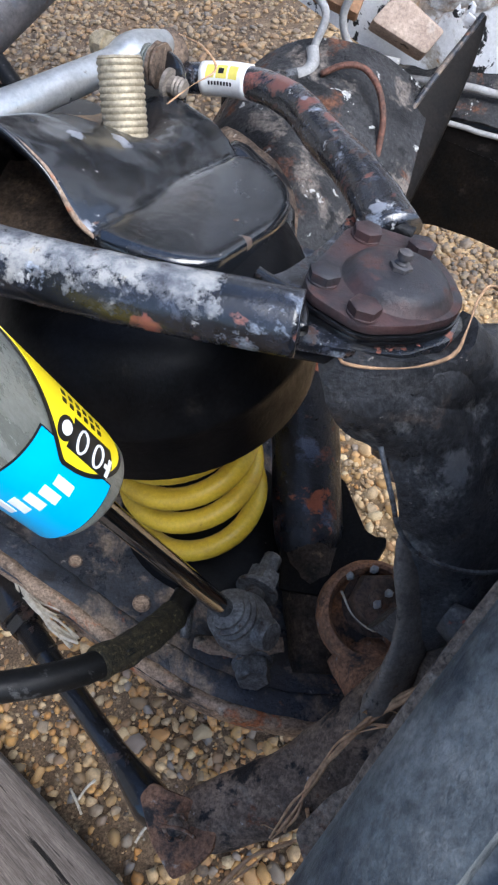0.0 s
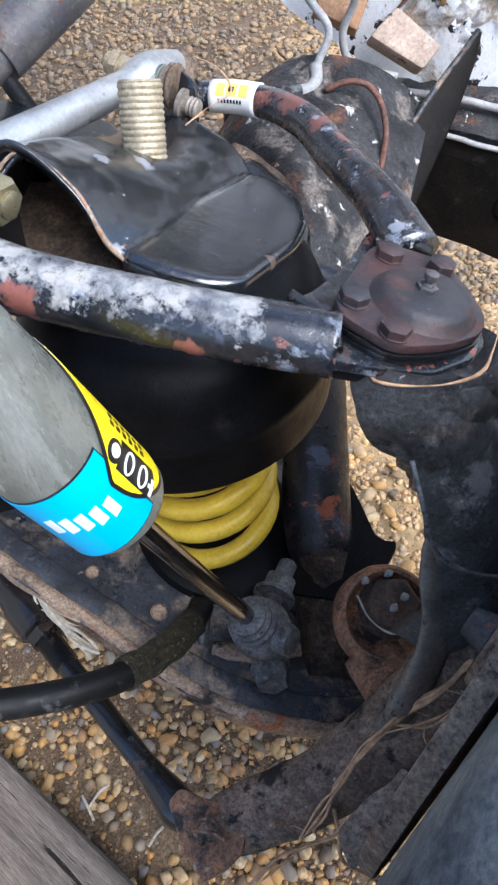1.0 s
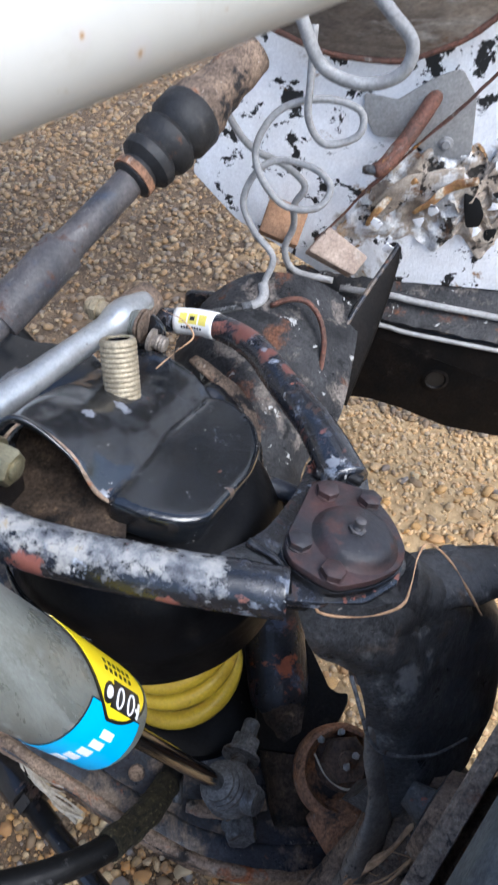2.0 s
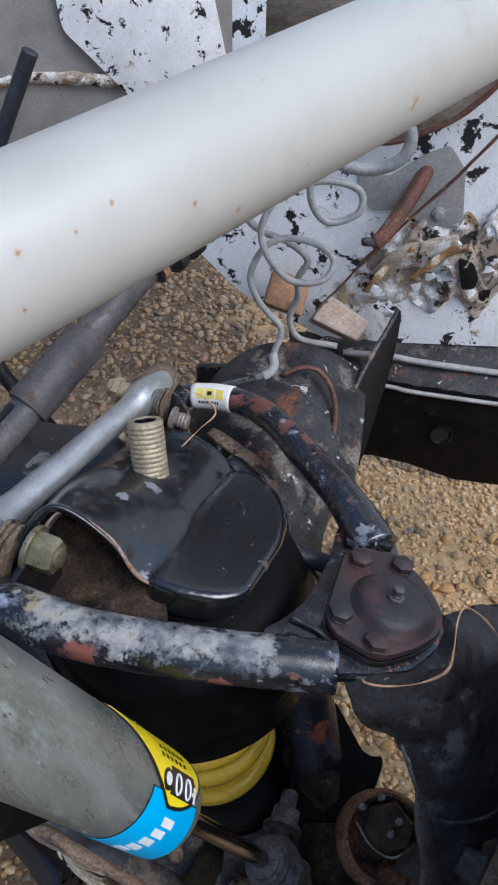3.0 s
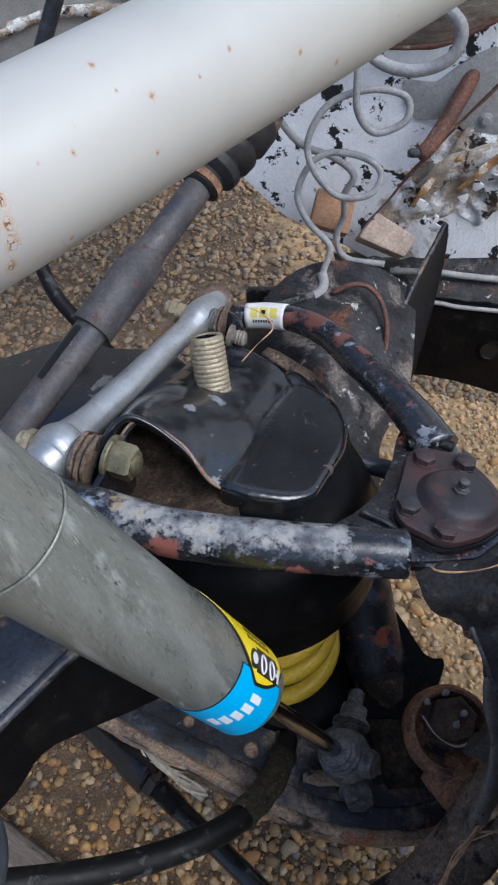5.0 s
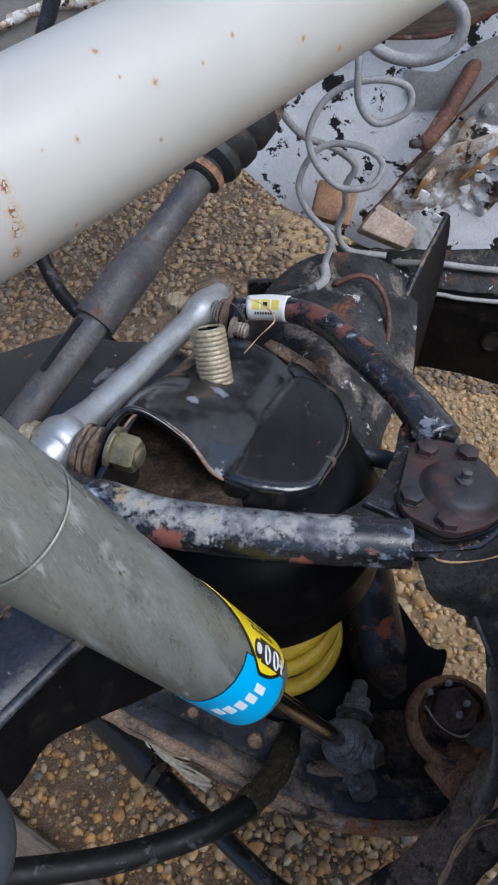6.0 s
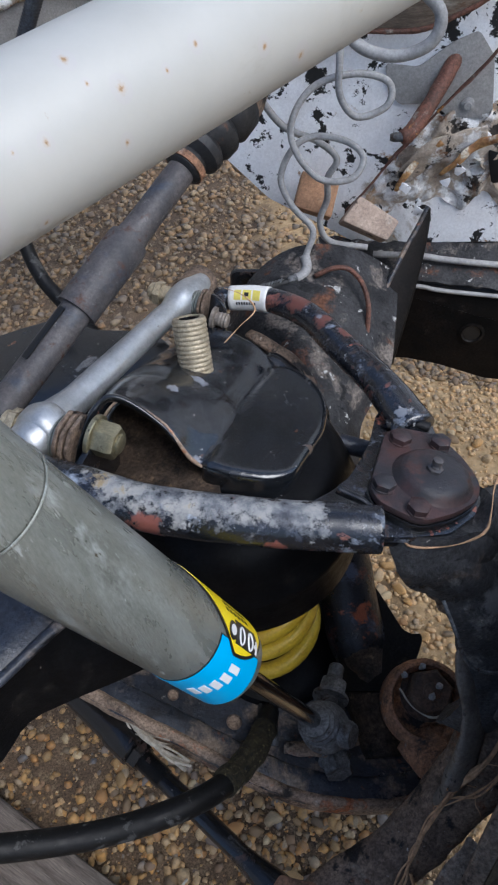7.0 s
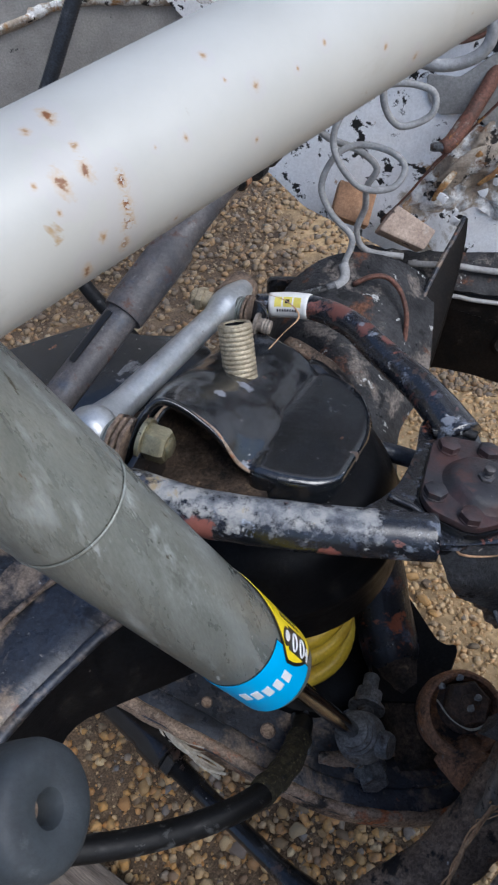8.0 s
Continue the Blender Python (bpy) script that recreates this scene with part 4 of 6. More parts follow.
def threaded_sleeve():
    base, d, r = V(-0.1645, 0.1525, 0.6545), V(0.045, 0.465, 0.884).normalized(), 0.0150
    top = 0.060
    t = thing("threaded_sleeve", base, "yellow-zinc threaded hollow sleeve standing in the tower", "sleeve")
    prof = [(-0.012, r - 0.002)]
    h = -0.01
    while h < top - 0.004:
        prof += [(h, r - 0.0009), (h + 0.0014, r), (h + 0.0026, r), (h + 0.0040, r - 0.0009)]
        h += 0.0040
    prof += [(top - 0.0015, r - 0.0004), (top, r - 0.0016), (top, 0.0100)]
    bm = lathe(base, d, prof + [(top - 0.0001, 0.0099), (top - 0.014, 0.0099), (top - 0.014, 0)], 40)
    part("sleeve", bm, "yellow_zinc", t)
    hexin = hexagon(base + d * (top - 0.013), d, 0.012, 0.002)
    part("socket", hexin, "dark_rust", t)
    # black liner puts the shade of the cavity into its colour
    part("bore", ring_body(base, d, [(top - 0.013, 0.0098), (top - 0.001, 0.0098), (top - 0.001, 0.0094), (top - 0.013, 0.0094)], 6), "black_paint", t, "black six-sided liner for the sleeve's dark inside")
    # black ring in place of the dark gap where the sleeve enters
    outer_ring = ring_body(base, d, [(-0.006, r + 0.0032), (-0.001, r + 0.0032), (0.0008, r + 0.0022), (0.0008, r + 0.0008), (-0.006, r + 0.0008)], 40)
    part("outer_ring", outer_ring, "black_paint", t)
    return t


threaded_sleeve()


# ---------------------------------------------------------------- coil spring
def coil_spring():
    c, R, r = V(-0.152, 0.061, 0), 0.055, 0.0092
    pts = []
    turns, z0, z1 = 6.6, 0.358, 0.610
    for k in range(int(turns * 36) + 1):
        a = 2 * math.pi * k / 36 + 3.3
        f = k / (turns * 36)
        z = z0 + (z1 - z0) * (0.06 * min(1, f * turns) + 0.94 * f)
        pts.append((c.x + R * math.cos(a), c.y + R * math.sin(a), z, r))
    t = thing("coil_spring", (c.x, c.y, z0 - r), "yellow painted steel coil spring seated on the lower arm", "spring")
    part("coil", sweep(bmesh.new(), pts, 14), "spring_yellow", t)
    return t


coil_spring()


# ---------------------------------------------------------------- shock absorber
S0, SD = V(-0.107, -0.066, 0.385), V(-0.300, -0.073, 1.0).normalized()
SR = 0.0312


def shock():
    t = thing("shock_absorber", S0 - V(0, 0, 0.02), "galvanised grey shock absorber with blue and yellow sticker", "shock absorber")
    s = lambda k: S0 + SD * k
    part("rod", lathe(s(0.012), SD, [(0, 0.0074), (0.24, 0.0074)], 28), "chrome", t, "polished steel piston rod")
    body = [(0.230, 0.010), (0.2305, SR - 0.004), (0.232, SR - 0.0012), (0.2345, SR), (0.4835, SR), (0.4845, SR - 0.0009), (0.4865, SR - 0.0009), (0.4875, SR + 0.0006), (0.60, SR + 0.0006), (0.603, SR - 0.002), (0.603, 0)]
    part("body", lathe(s(0), SD, body, 64), "zinc", t)
    part("groove_ring", ring_body(s(0), SD, [(0.4840, SR + 0.0007), (0.4846, SR + 0.0012), (0.4858, SR + 0.0012), (0.4864, SR + 0.0007)], 64), "zinc", t)
    part("seal", lathe(s(0.222), SD, [(0, 0.0085), (0.002, 0.0125), (0.0095, 0.0135)], 28), "rubber", t)
    # sticker: patches laid round the body, by angle from the front and height above its end
    front = (V(-0.075, -0.293, 0.939) - s(0.27))
    front = (front - SD * front.dot(SD)).normalized()
    right = front.cross(SD) * -1

    def patch(lo, hi, a0, a1, lift, nu=26, nv=10):
        def fn(u, v):
            a = a0 + (a1 - a0) * u
            l, h = lo(a), hi(a)
            k = l + (h - l) * v
            return s(0.232 + k) + (front * math.cos(radians(a)) + right * math.sin(radians(a))) * (SR + lift)
        return sheet(fn, nu, nv, 0.00035)

    edge_lo = lambda a: 0.0012 + 0.00009 * max(0.0, a + 80)
    edge_hi = lambda a: 0.0662 + 0.00004 * (a + 20)
    lab = part("sticker", patch(lambda a: edge_lo(a) - 0.0008, lambda a: edge_hi(a) + 0.0012, -118, 24.5, 0.0004, 40), "sticker_black", t, "blue and yellow maker's sticker with black edge")
    part("blue_field", patch(edge_lo, edge_hi, -117, 23, 0.0007, 40), "sticker_blue", lab)

    def ellipse(ac, hc, wa, wh, lift, a_end=400):
        def half(a):
            return wh * math.sqrt(max(0.0, 1 - ((a - ac) / wa) ** 2))
        return patch(lambda a: hc - half(a), lambda a: hc + half(a), ac - wa, min(ac + wa, a_end), lift, 60, 12)

    def low_arc(ac, hc, wa, wh):
        return lambda a: hc - wh * math.sqrt(max(0.0, 1 - ((a - ac) / wa) ** 2))

    part("border", patch(low_arc(52, 0.046, 42.5, 0.0385), lambda a: 0.047 + 0.064 * ((a - 9.5) / 85) ** 0.9 if a > 9.5 else 0.046, 9.5, 94, 0.0010, 60, 12), "sticker_black", lab)
    part("yellow_field", patch(low_arc(54, 0.046, 40.5, 0.0360), lambda a: 0.0465 + 0.060 * ((a - 13.5) / 81) ** 0.9 if a > 13.5 else 0.046, 13.5, 94, 0.0013, 60, 12), "sticker_yellow", lab)
    # plain marks in place of the lettering
    for k in range(5):
        a0 = -62 + 13.6 * k
        mid = 0.0400 - 0.0012 * k
        part("mark", patch(lambda a: mid - 0.0066 + 0.0002 * (a - a0), lambda a: mid + 0.0066 + 0.0002 * (a - a0), a0, a0 + 9.6, 0.0010, 5, 4), "sticker_white", lab)
    part("band", patch(lambda a: 0.0150 + 0.00025 * abs(a - 36), lambda a: 0.0500, 23, 51, 0.0016, 18, 4), "sticker_black", lab)
    part("ring_dot", ellipse(35.6, 0.0545, 11.0, 0.0062, 0.0017), "sticker_black", lab)
    part("dot", ellipse(36.0, 0.0545, 6.4, 0.0036, 0.0021), "sticker_white", lab)

    def oval(ac, hc, wa, hh, w):
        pts = []
        for k in range(25):
            g = 2 * math.pi * k / 24
            a, h = ac + wa * math.cos(g), hc + hh * math.sin(g)
            pts.append((*(s(0.232 + h) + (front * math.cos(radians(a)) + right * math.sin(radians(a))) * (SR + 0.0019)), w))
        return sweep(bmesh.new(), pts, 6)

    for hc in (0.0413, 0.0278):
        part("ring_mark", oval(35.5, hc, 10.0, 0.0036, 0.0007), "sticker_white", lab)
    part("mark", patch(lambda a: 0.0165, lambda a: 0.0190, 25, 41, 0.0019, 5, 3), "sticker_white", lab)
    part("mark", patch(lambda a: 0.0165, lambda a: 0.0215, 31, 35, 0.0020, 3, 3), "sticker_white", lab)
    for k in range(6):
        for j in range(2):
            part("mark", patch(lambda a: 0.027 + 0.006 * k, lambda a: 0.030 + 0.006 * k, 57 + 9 * j, 62 + 9 * j, 0.0016, 3, 2), "sticker_black", lab)
    # lower eye round the rod, with its cross pin, nut and washer
    pin = V(0.36, 0.92, -0.16).normalized()
    e = s(0.0)
    knob = [(-0.024, 0.006), (-0.021, 0.016), (-0.012, 0.0225), (0.0, 0.0245), (0.010, 0.0225), (0.015, 0.0190), (0.0165, 0.0205), (0.0195, 0.0205), (0.021, 0.0165), (0.0225, 0.0180), (0.0255, 0.0180), (0.027, 0.0140), (0.0285, 0.0152), (0.031, 0.0148), (0.0335, 0.0095)]
    part("eye", lathe(e, SD, knob, 36), "grey_fitting", t, "dusty grey eye with folded rings")
    part("sleeve", lathe(e, V(0.80, -0.52, 0.30), [(0.012, 0.0130), (0.026, 0.0130), (0.031, 0.0110), (0.0315, 0)], 24), "grey_fitting", t)
    part("pin", lathe(e, pin, [(0.010, 0.0080), (0.0665, 0.0080), (0.068, 0.0065), (0.0682, 0)], 20), "grey_fitting", t)
    part("nut", hexagon(e + pin * 0.030, pin, 0.0245, 0.0165, 0.0180, 0.004, turn=0.2), "grey_fitting", t)
    part("bolt_head", hexagon(V(-0.102, -0.082, 0.340), V(0.10, -0.95, 0.25), 0.026, 0.016, 0.017, 0.002, turn=0.1), "grey_fitting", t, "pale worn bolt head under the eye")
    return t


shock()


# ---------------------------------------------------------------- lower control arm
def lz(x):
    return 0.372 - 0.34 * (x + 0.2)


def lower_arm():
    t = thing("lower_control_arm", (-0.15, 0.0, 0.25), "black pressed-steel lower control arm caked with dry dirt", "control arm")
    top = [(-0.56, 0.16), (-0.42, 0.075), (-0.33, 0.012), (-0.25, -0.038), (-0.18, -0.080), (-0.12, -0.105), (-0.045, -0.112), (0.010, -0.095), (0.030, -0.060), (0.010, -0.014), (-0.022, 0.008), (-0.038, 0.05), (-0.060, 0.120), (-0.10, 0.22), (-0.18, 0.34), (-0.30, 0.40), (-0.38, 0.34), (-0.30, 0.20), (-0.40, 0.21), (-0.52, 0.26)]
    bm = bmesh.new()
    pts = rounded(top, 0.02)
    hi = [bm.verts.new((p.x, p.y, lz(p.x) - 0.018)) for p in pts]
    lo = [bm.verts.new((p.x, p.y, lz(p.x) - 0.026)) for p in pts]
    bm.faces.new(hi)
    bm.faces.new(lo[::-1])
    for k in range(len(hi)):
        j = (k + 1) % len(hi)
        bm.faces.new((lo[k], lo[j], hi[j], hi[k]))
    bmesh.ops.recalc_face_normals(bm, faces=bm.faces)
    bmesh.ops.triangulate(bm, faces=[f for f in bm.faces if len(f.verts) > 4])
    part("pan", bm, "underside", t)
    rim = [(x, y, lz(x) - 0.0205) for x, y in top[1:9]]
    roll = [(*p, 0.016, 0.0040) for p in rim]
    part("rolled_edge", sweep(bmesh.new(), curve_points(roll, 0.006), 16, 0.0015, 9, up=(0, 0, 1)), "underside", t)
    lip = [(x - 0.004, y - 0.008, lz(x) - 0.033, 0.008, 0.020) for x, y in top[1:8]]
    part("flange", sweep(bmesh.new(), curve_points(lip, 0.006), 14, 0.002, 5, up=(0, 0, 1)), "dirt_edge", t, "flange crusted with pale dirt and orange rust")
    seat = lathe((-0.147, 0.060, lz(-0.147) - 0.022), (0.32, 0, 0.95), [(0, 0.082), (0.004, 0.083), (0.010, 0.080), (0.014, 0.068), (0.012, 0.03), (0.012, 0)], 40)
    part("spring_seat", seat, "pot_black", t)
    # ledge and upright that carry the shock
    part("shock_mount", sweep(bmesh.new(), curve_points([(-0.150, -0.066, 0.345, 0.006, 0.003), (-0.110, -0.074, 0.350, 0.009, 0.003), (-0.076, -0.070, 0.346, 0.006, 0.003)], 0.004), 14, 0.002, 4, up=(0, 0, 1)), "dark_rust", t)
    for x in (-0.172, -0.160):
        part("rib", sweep(bmesh.new(), curve_points([(x, -0.060, 0.338, 0.004, 0.008), (x + 0.003, -0.036, 0.346, 0.0045, 0.010), (x + 0.004, -0.020, 0.344, 0.003, 0.006)], 0.004), 12, 0.001, 2, up=(0, 0, 1)), "grey_fitting", t)
    for k, (x, y, r) in enumerate(((-0.197, -0.035, 0.008), (-0.255, -0.004, 0.006))):
        part("hole_rim", ring_body((x, y, lz(x) - 0.018), (0.32, 0, 0.95), [(0, r), (0.0015, r), (0.0015, r * 0.8), (0, r * 0.8)], 24), "dark_rust", t)
        part("hole", lathe((x, y, lz(x) - 0.0175), (0.32, 0, 0.95), [(0, r * 0.8), (0.0004, r * 0.8), (0.0005, 0)], 24), "dirt_edge", t)
    # bump-stop post that stands behind the spring
    # lower end of the post, in darker brown than the rest
    foot = [(-0.052, -0.078, 0.300, 0.022), (-0.050, -0.045, 0.310, 0.026), (-0.050, -0.010, 0.320, 0.028), (-0.051, 0.020, 0.330, 0.030), (-0.053, 0.050, 0.346, 0.0305)]
    part("post_foot", tube(foot, None, 22, 0.006, 0.003, 5), "inner_brown", t, "dark brown foot of the post")
    post = [(-0.051, 0.015, 0.327, 0.024), (-0.052, 0.032, 0.337, 0.031), (-0.054, 0.060, 0.352, 0.032), (-0.053, 0.105, 0.388, 0.031), (-0.052, 0.150, 0.440, 0.030), (-0.050, 0.19, 0.50, 0.028)]
    part("post", tube(post, None, 22, 0.006, 0.001, 2), "post_paint", t, "blue-black post with orange rust patches")
    blade = [(-0.075, 0.096), (-0.024, 0.094), (-0.018, 0.090), (-0.002, 0.036), (0.006, 0.029), (0.016, 0.028), (0.015, 0.020), (0.008, 0.008), (-0.002, -0.006), (-0.030, -0.030), (-0.080, -0.020)]
    part("blade", slab(blade, 0.006, (0, 0, 0.342), (1, 0, 0), (0, 1, 0), 0.002, 0.003), "strap_paint", t, "thin black stop plate")
    return t


lower_arm()


# ---------------------------------------------------------------- steering knuckle
def knuckle():
    t = thing("steering_knuckle", (0.01, -0.06, 0.36), "black cast-iron steering knuckle with rusty lower joint", "knuckle")
    e1, e2, kn = V(0.751, 0.661, 0), V(-0.261, 0.297, 0.919), V(0.607, -0.690, 0.395)
    o = V(0.0085, -0.062, 0.575)
    # rows down the casting: place of the inner edge in height and breadth, breadth of the face, set-back of the edge
    profile = [(0.082, 0.004, 0.050, -0.012), (0.073, -0.004, 0.070, -0.012), (0.062, -0.007, 0.092, -0.010), (0.052, -0.004, 0.098, -0.007), (0.040, 0.004, 0.094, -0.003), (0.022, 0.009, 0.112, -0.001), (-0.005, 0.005, 0.116, 0.0), (-0.035, 0.002, 0.110, 0.0), (-0.0635, -0.005, 0.098, 0.0), (-0.086, -0.010, 0.078, 0.0), (-0.104, -0.018, 0.052, -0.006), (-0.116, -0.024, 0.036, -0.020)]
    rows = curve_points(profile, 0.004)

    def face(u, v):
        q = rows[min(int(round(v * (len(rows) - 1))), len(rows) - 1)]
        w = u * q[2]
        round_edge = -0.014 * max(0.0, 1 - u / 0.14) ** 2.4 - 0.014 * max(0.0, (u - 0.8) / 0.2) ** 2
        p = o + e1 * (q[1] + w) + e2 * (q[0] - 0.55 * w) + kn * (q[3] * (1 - u) + round_edge)
        return p + kn * (0.0035 * noise.noise(p * 26) + 0.0012 * noise.noise(p * 90) + (0.004 if 0.10 < v < 0.30 and u > 0.3 else 0.0) * noise.noise(p * 40))

    part("upright", sheet(face, 34, 60, 0.022), "knuckle_iron", t)
    boss = ring_body((0.010, -0.006, 0.630), (0.10, 0.05, -1), [(0.004, 0.018), (0.0, 0.022), (0.0, 0.026), (0.004, 0.032), (0.012, 0.035), (0.020, 0.031), (0.022, 0.018)], 36)
    part("upper_boss", boss, "knuckle_iron", t)
    shelf = [(0.030, -0.010, 0.616, 0.024, 0.010), (0.060, 0.000, 0.606, 0.026, 0.010), (0.092, 0.010, 0.594, 0.026, 0.010), (0.130, 0.020, 0.580, 0.022, 0.010)]
    part("caliper_arm", sweep(bmesh.new(), curve_points(shelf, 0.006), 20, 0.002, 4, up=(0, 0, 1)), "knuckle_iron", t)
    part("caliper_lug", lathe((0.078, 0.018, 0.590), (0.3, 0.0, 0.95), [(-0.02, 0.015), (0.010, 0.0155), (0.014, 0.013), (0.014, 0.006), (0.004, 0.006)], 24), "knuckle_iron", t)
    rib = [(0.0140, -0.0680, 0.556, 0.004, 0.003), (0.0070, -0.0820, 0.540, 0.008, 0.004), (0.0090, -0.0990, 0.516, 0.0115, 0.0045), (0.0115, -0.1110, 0.491, 0.0150, 0.005), (0.0070, -0.1260, 0.464, 0.0185, 0.007), (-0.0050, -0.1400, 0.432, 0.0180, 0.009), (-0.0180, -0.1500, 0.404, 0.014, 0.009)]
    part("web", sweep(bmesh.new(), curve_points(rib, 0.004), 18, 0.0032, 3, up=kn), "web_iron", t, "flat grey-brown casting web")
    for (x, y, z), r in (((-0.006, -0.044, 0.578), 0.0085), ((0.0025, -0.050, 0.560), 0.0070)):
        stop = lathe((x + 0.02, y, z), (-1, 0.1, 0.1), [(0, r), (0.022, r), (0.026, r * 0.7)], 18)
        part("stop_stud", add(stop, hexagon(V(x + 0.006, y, z), (-1, 0.1, 0.1), r * 2.2, 0.006)), "dark_rust", t)
    arm = [(0.064, -0.086, 0.474, 0.032, 0.026), (0.042, -0.110, 0.440, 0.034, 0.028), (0.018, -0.132, 0.410, 0.031, 0.025), (-0.012, -0.150, 0.394, 0.028, 0.022), (-0.050, -0.172, 0.374, 0.026, 0.019), (-0.090, -0.188, 0.360, 0.025, 0.016), (-0.120, -0.196, 0.352, 0.024, 0.013), (-0.140, -0.201, 0.349, 0.021, 0.011), (-0.156, -0.205, 0.347, 0.013, 0.010)]
    part("steering_arm", sweep(bmesh.new(), curve_points(arm, 0.005), 24, 0.0022, 2, up=(0, 0, 1)), "dark_rust", t)
    # lower joint: an open cup with a castle nut standing in it
    d = V(0.10, -0.28, 0.95).normalized()
    c = V(-0.0055, -0.056, 0.376)
    cup = [(-0.052, 0.026), (-0.040, 0.037), (-0.014, 0.0425), (0.004, 0.0415), (0.010, 0.0375), (0.0105, 0.0345), (0.006, 0.0320), (-0.006, 0.0300), (-0.008, 0.012), (-0.008, 0)]
    bowl = lathe(c, d, cup, 44)
    for v in bowl.verts:
        v.co += d * 0.0035 * noise.noise(v.co * 45) + V(0, 0, 0.0015 * noise.noise(v.co * 120))
    part("lower_boss", bowl, "rust", t, "orange-rusted cup of the lower joint")
    neck = [(-0.016, -0.080, 0.356, 0.026, 0.016), (-0.008, -0.106, 0.362, 0.022, 0.018), (0.004, -0.132, 0.388, 0.020, 0.018)]
    part("neck", sweep(bmesh.new(), curve_points(neck, 0.005), 18, 0.003, 6, up=(0, 0, 1)), "rust", t)
    nc = c + d * -0.004 + V(0.004, 0.008, 0)
    nut = hexagon(nc, d, 0.040, 0.021, 0.026, 0.002, turn=0.2)
    add(nut, lathe(nc, d, [(0, 0.0085), (0.028, 0.0085), (0.030, 0.006)], 18))
    n = part("castle_nut", nut, "nut_rust", t, "dark rusty castle nut")
    _, a, b = axes(d)
    for k in range(6):
        g = k * math.pi / 3 + 0.5
        w = a * math.cos(g) + b * math.sin(g)
        u = d.cross(w)
        part("prong", slab([(-0.0055, -0.0035), (0.0055, -0.0035), (0.0055, 0.0035), (-0.0055, 0.0035)], 0.0105, nc + d * 0.021 + w * 0.0150, u, w, 0.001), "nut_rust", n)
    for x, y, z in ((0.0075, -0.0547, 0.4100), (-0.0019, -0.0627, 0.4080), (-0.0200, -0.0340, 0.3980), (-0.0010, -0.0290, 0.3990)):
        blob = lathe((x, y, z), d, [(-0.010, 0.0018), (-0.004, 0.0030), (-0.001, 0.0034), (0.001, 0.0020), (0.0014, 0)], 7)
        for v in blob.verts:
            v.co += V(1, 0.6, 0.4) * 0.0016 * noise.noise(v.co * 260)
        part("grease_dab", blob, "pipe_grey", n, "pale dab on the nut")
    part("cotter_wire", tube([nc + d * 0.022 + V(-0.028, 0.010, -0.004), nc + d * 0.020 + V(-0.020, -0.012, 0), nc + d * 0.018 + V(-0.004, -0.024, 0), nc + d * 0.018 + V(0.014, -0.020, 0)], 0.0009, 6, 0.003, 0.0006, 3), "string", t, "thin pale wire round the nut")
    spindle = lathe(WC + WN * 0.100, WN, [(0, 0.010), (0.016, 0.014), (0.0172, 0.028), (0.018, 0.030), (0.0182, 0.0315), (0.020, 0.0315)], 28)
    part("spindle", spindle, "knuckle_iron", t)
    return t


# ---------------------------------------------------------------- wheel and brake disc
WN, WT = V(0.72, -0.69, 0).normalized(), V(0.69, 0.72, 0).normalized()
WC = WT * -0.06 + V(0, 0, 0.50)


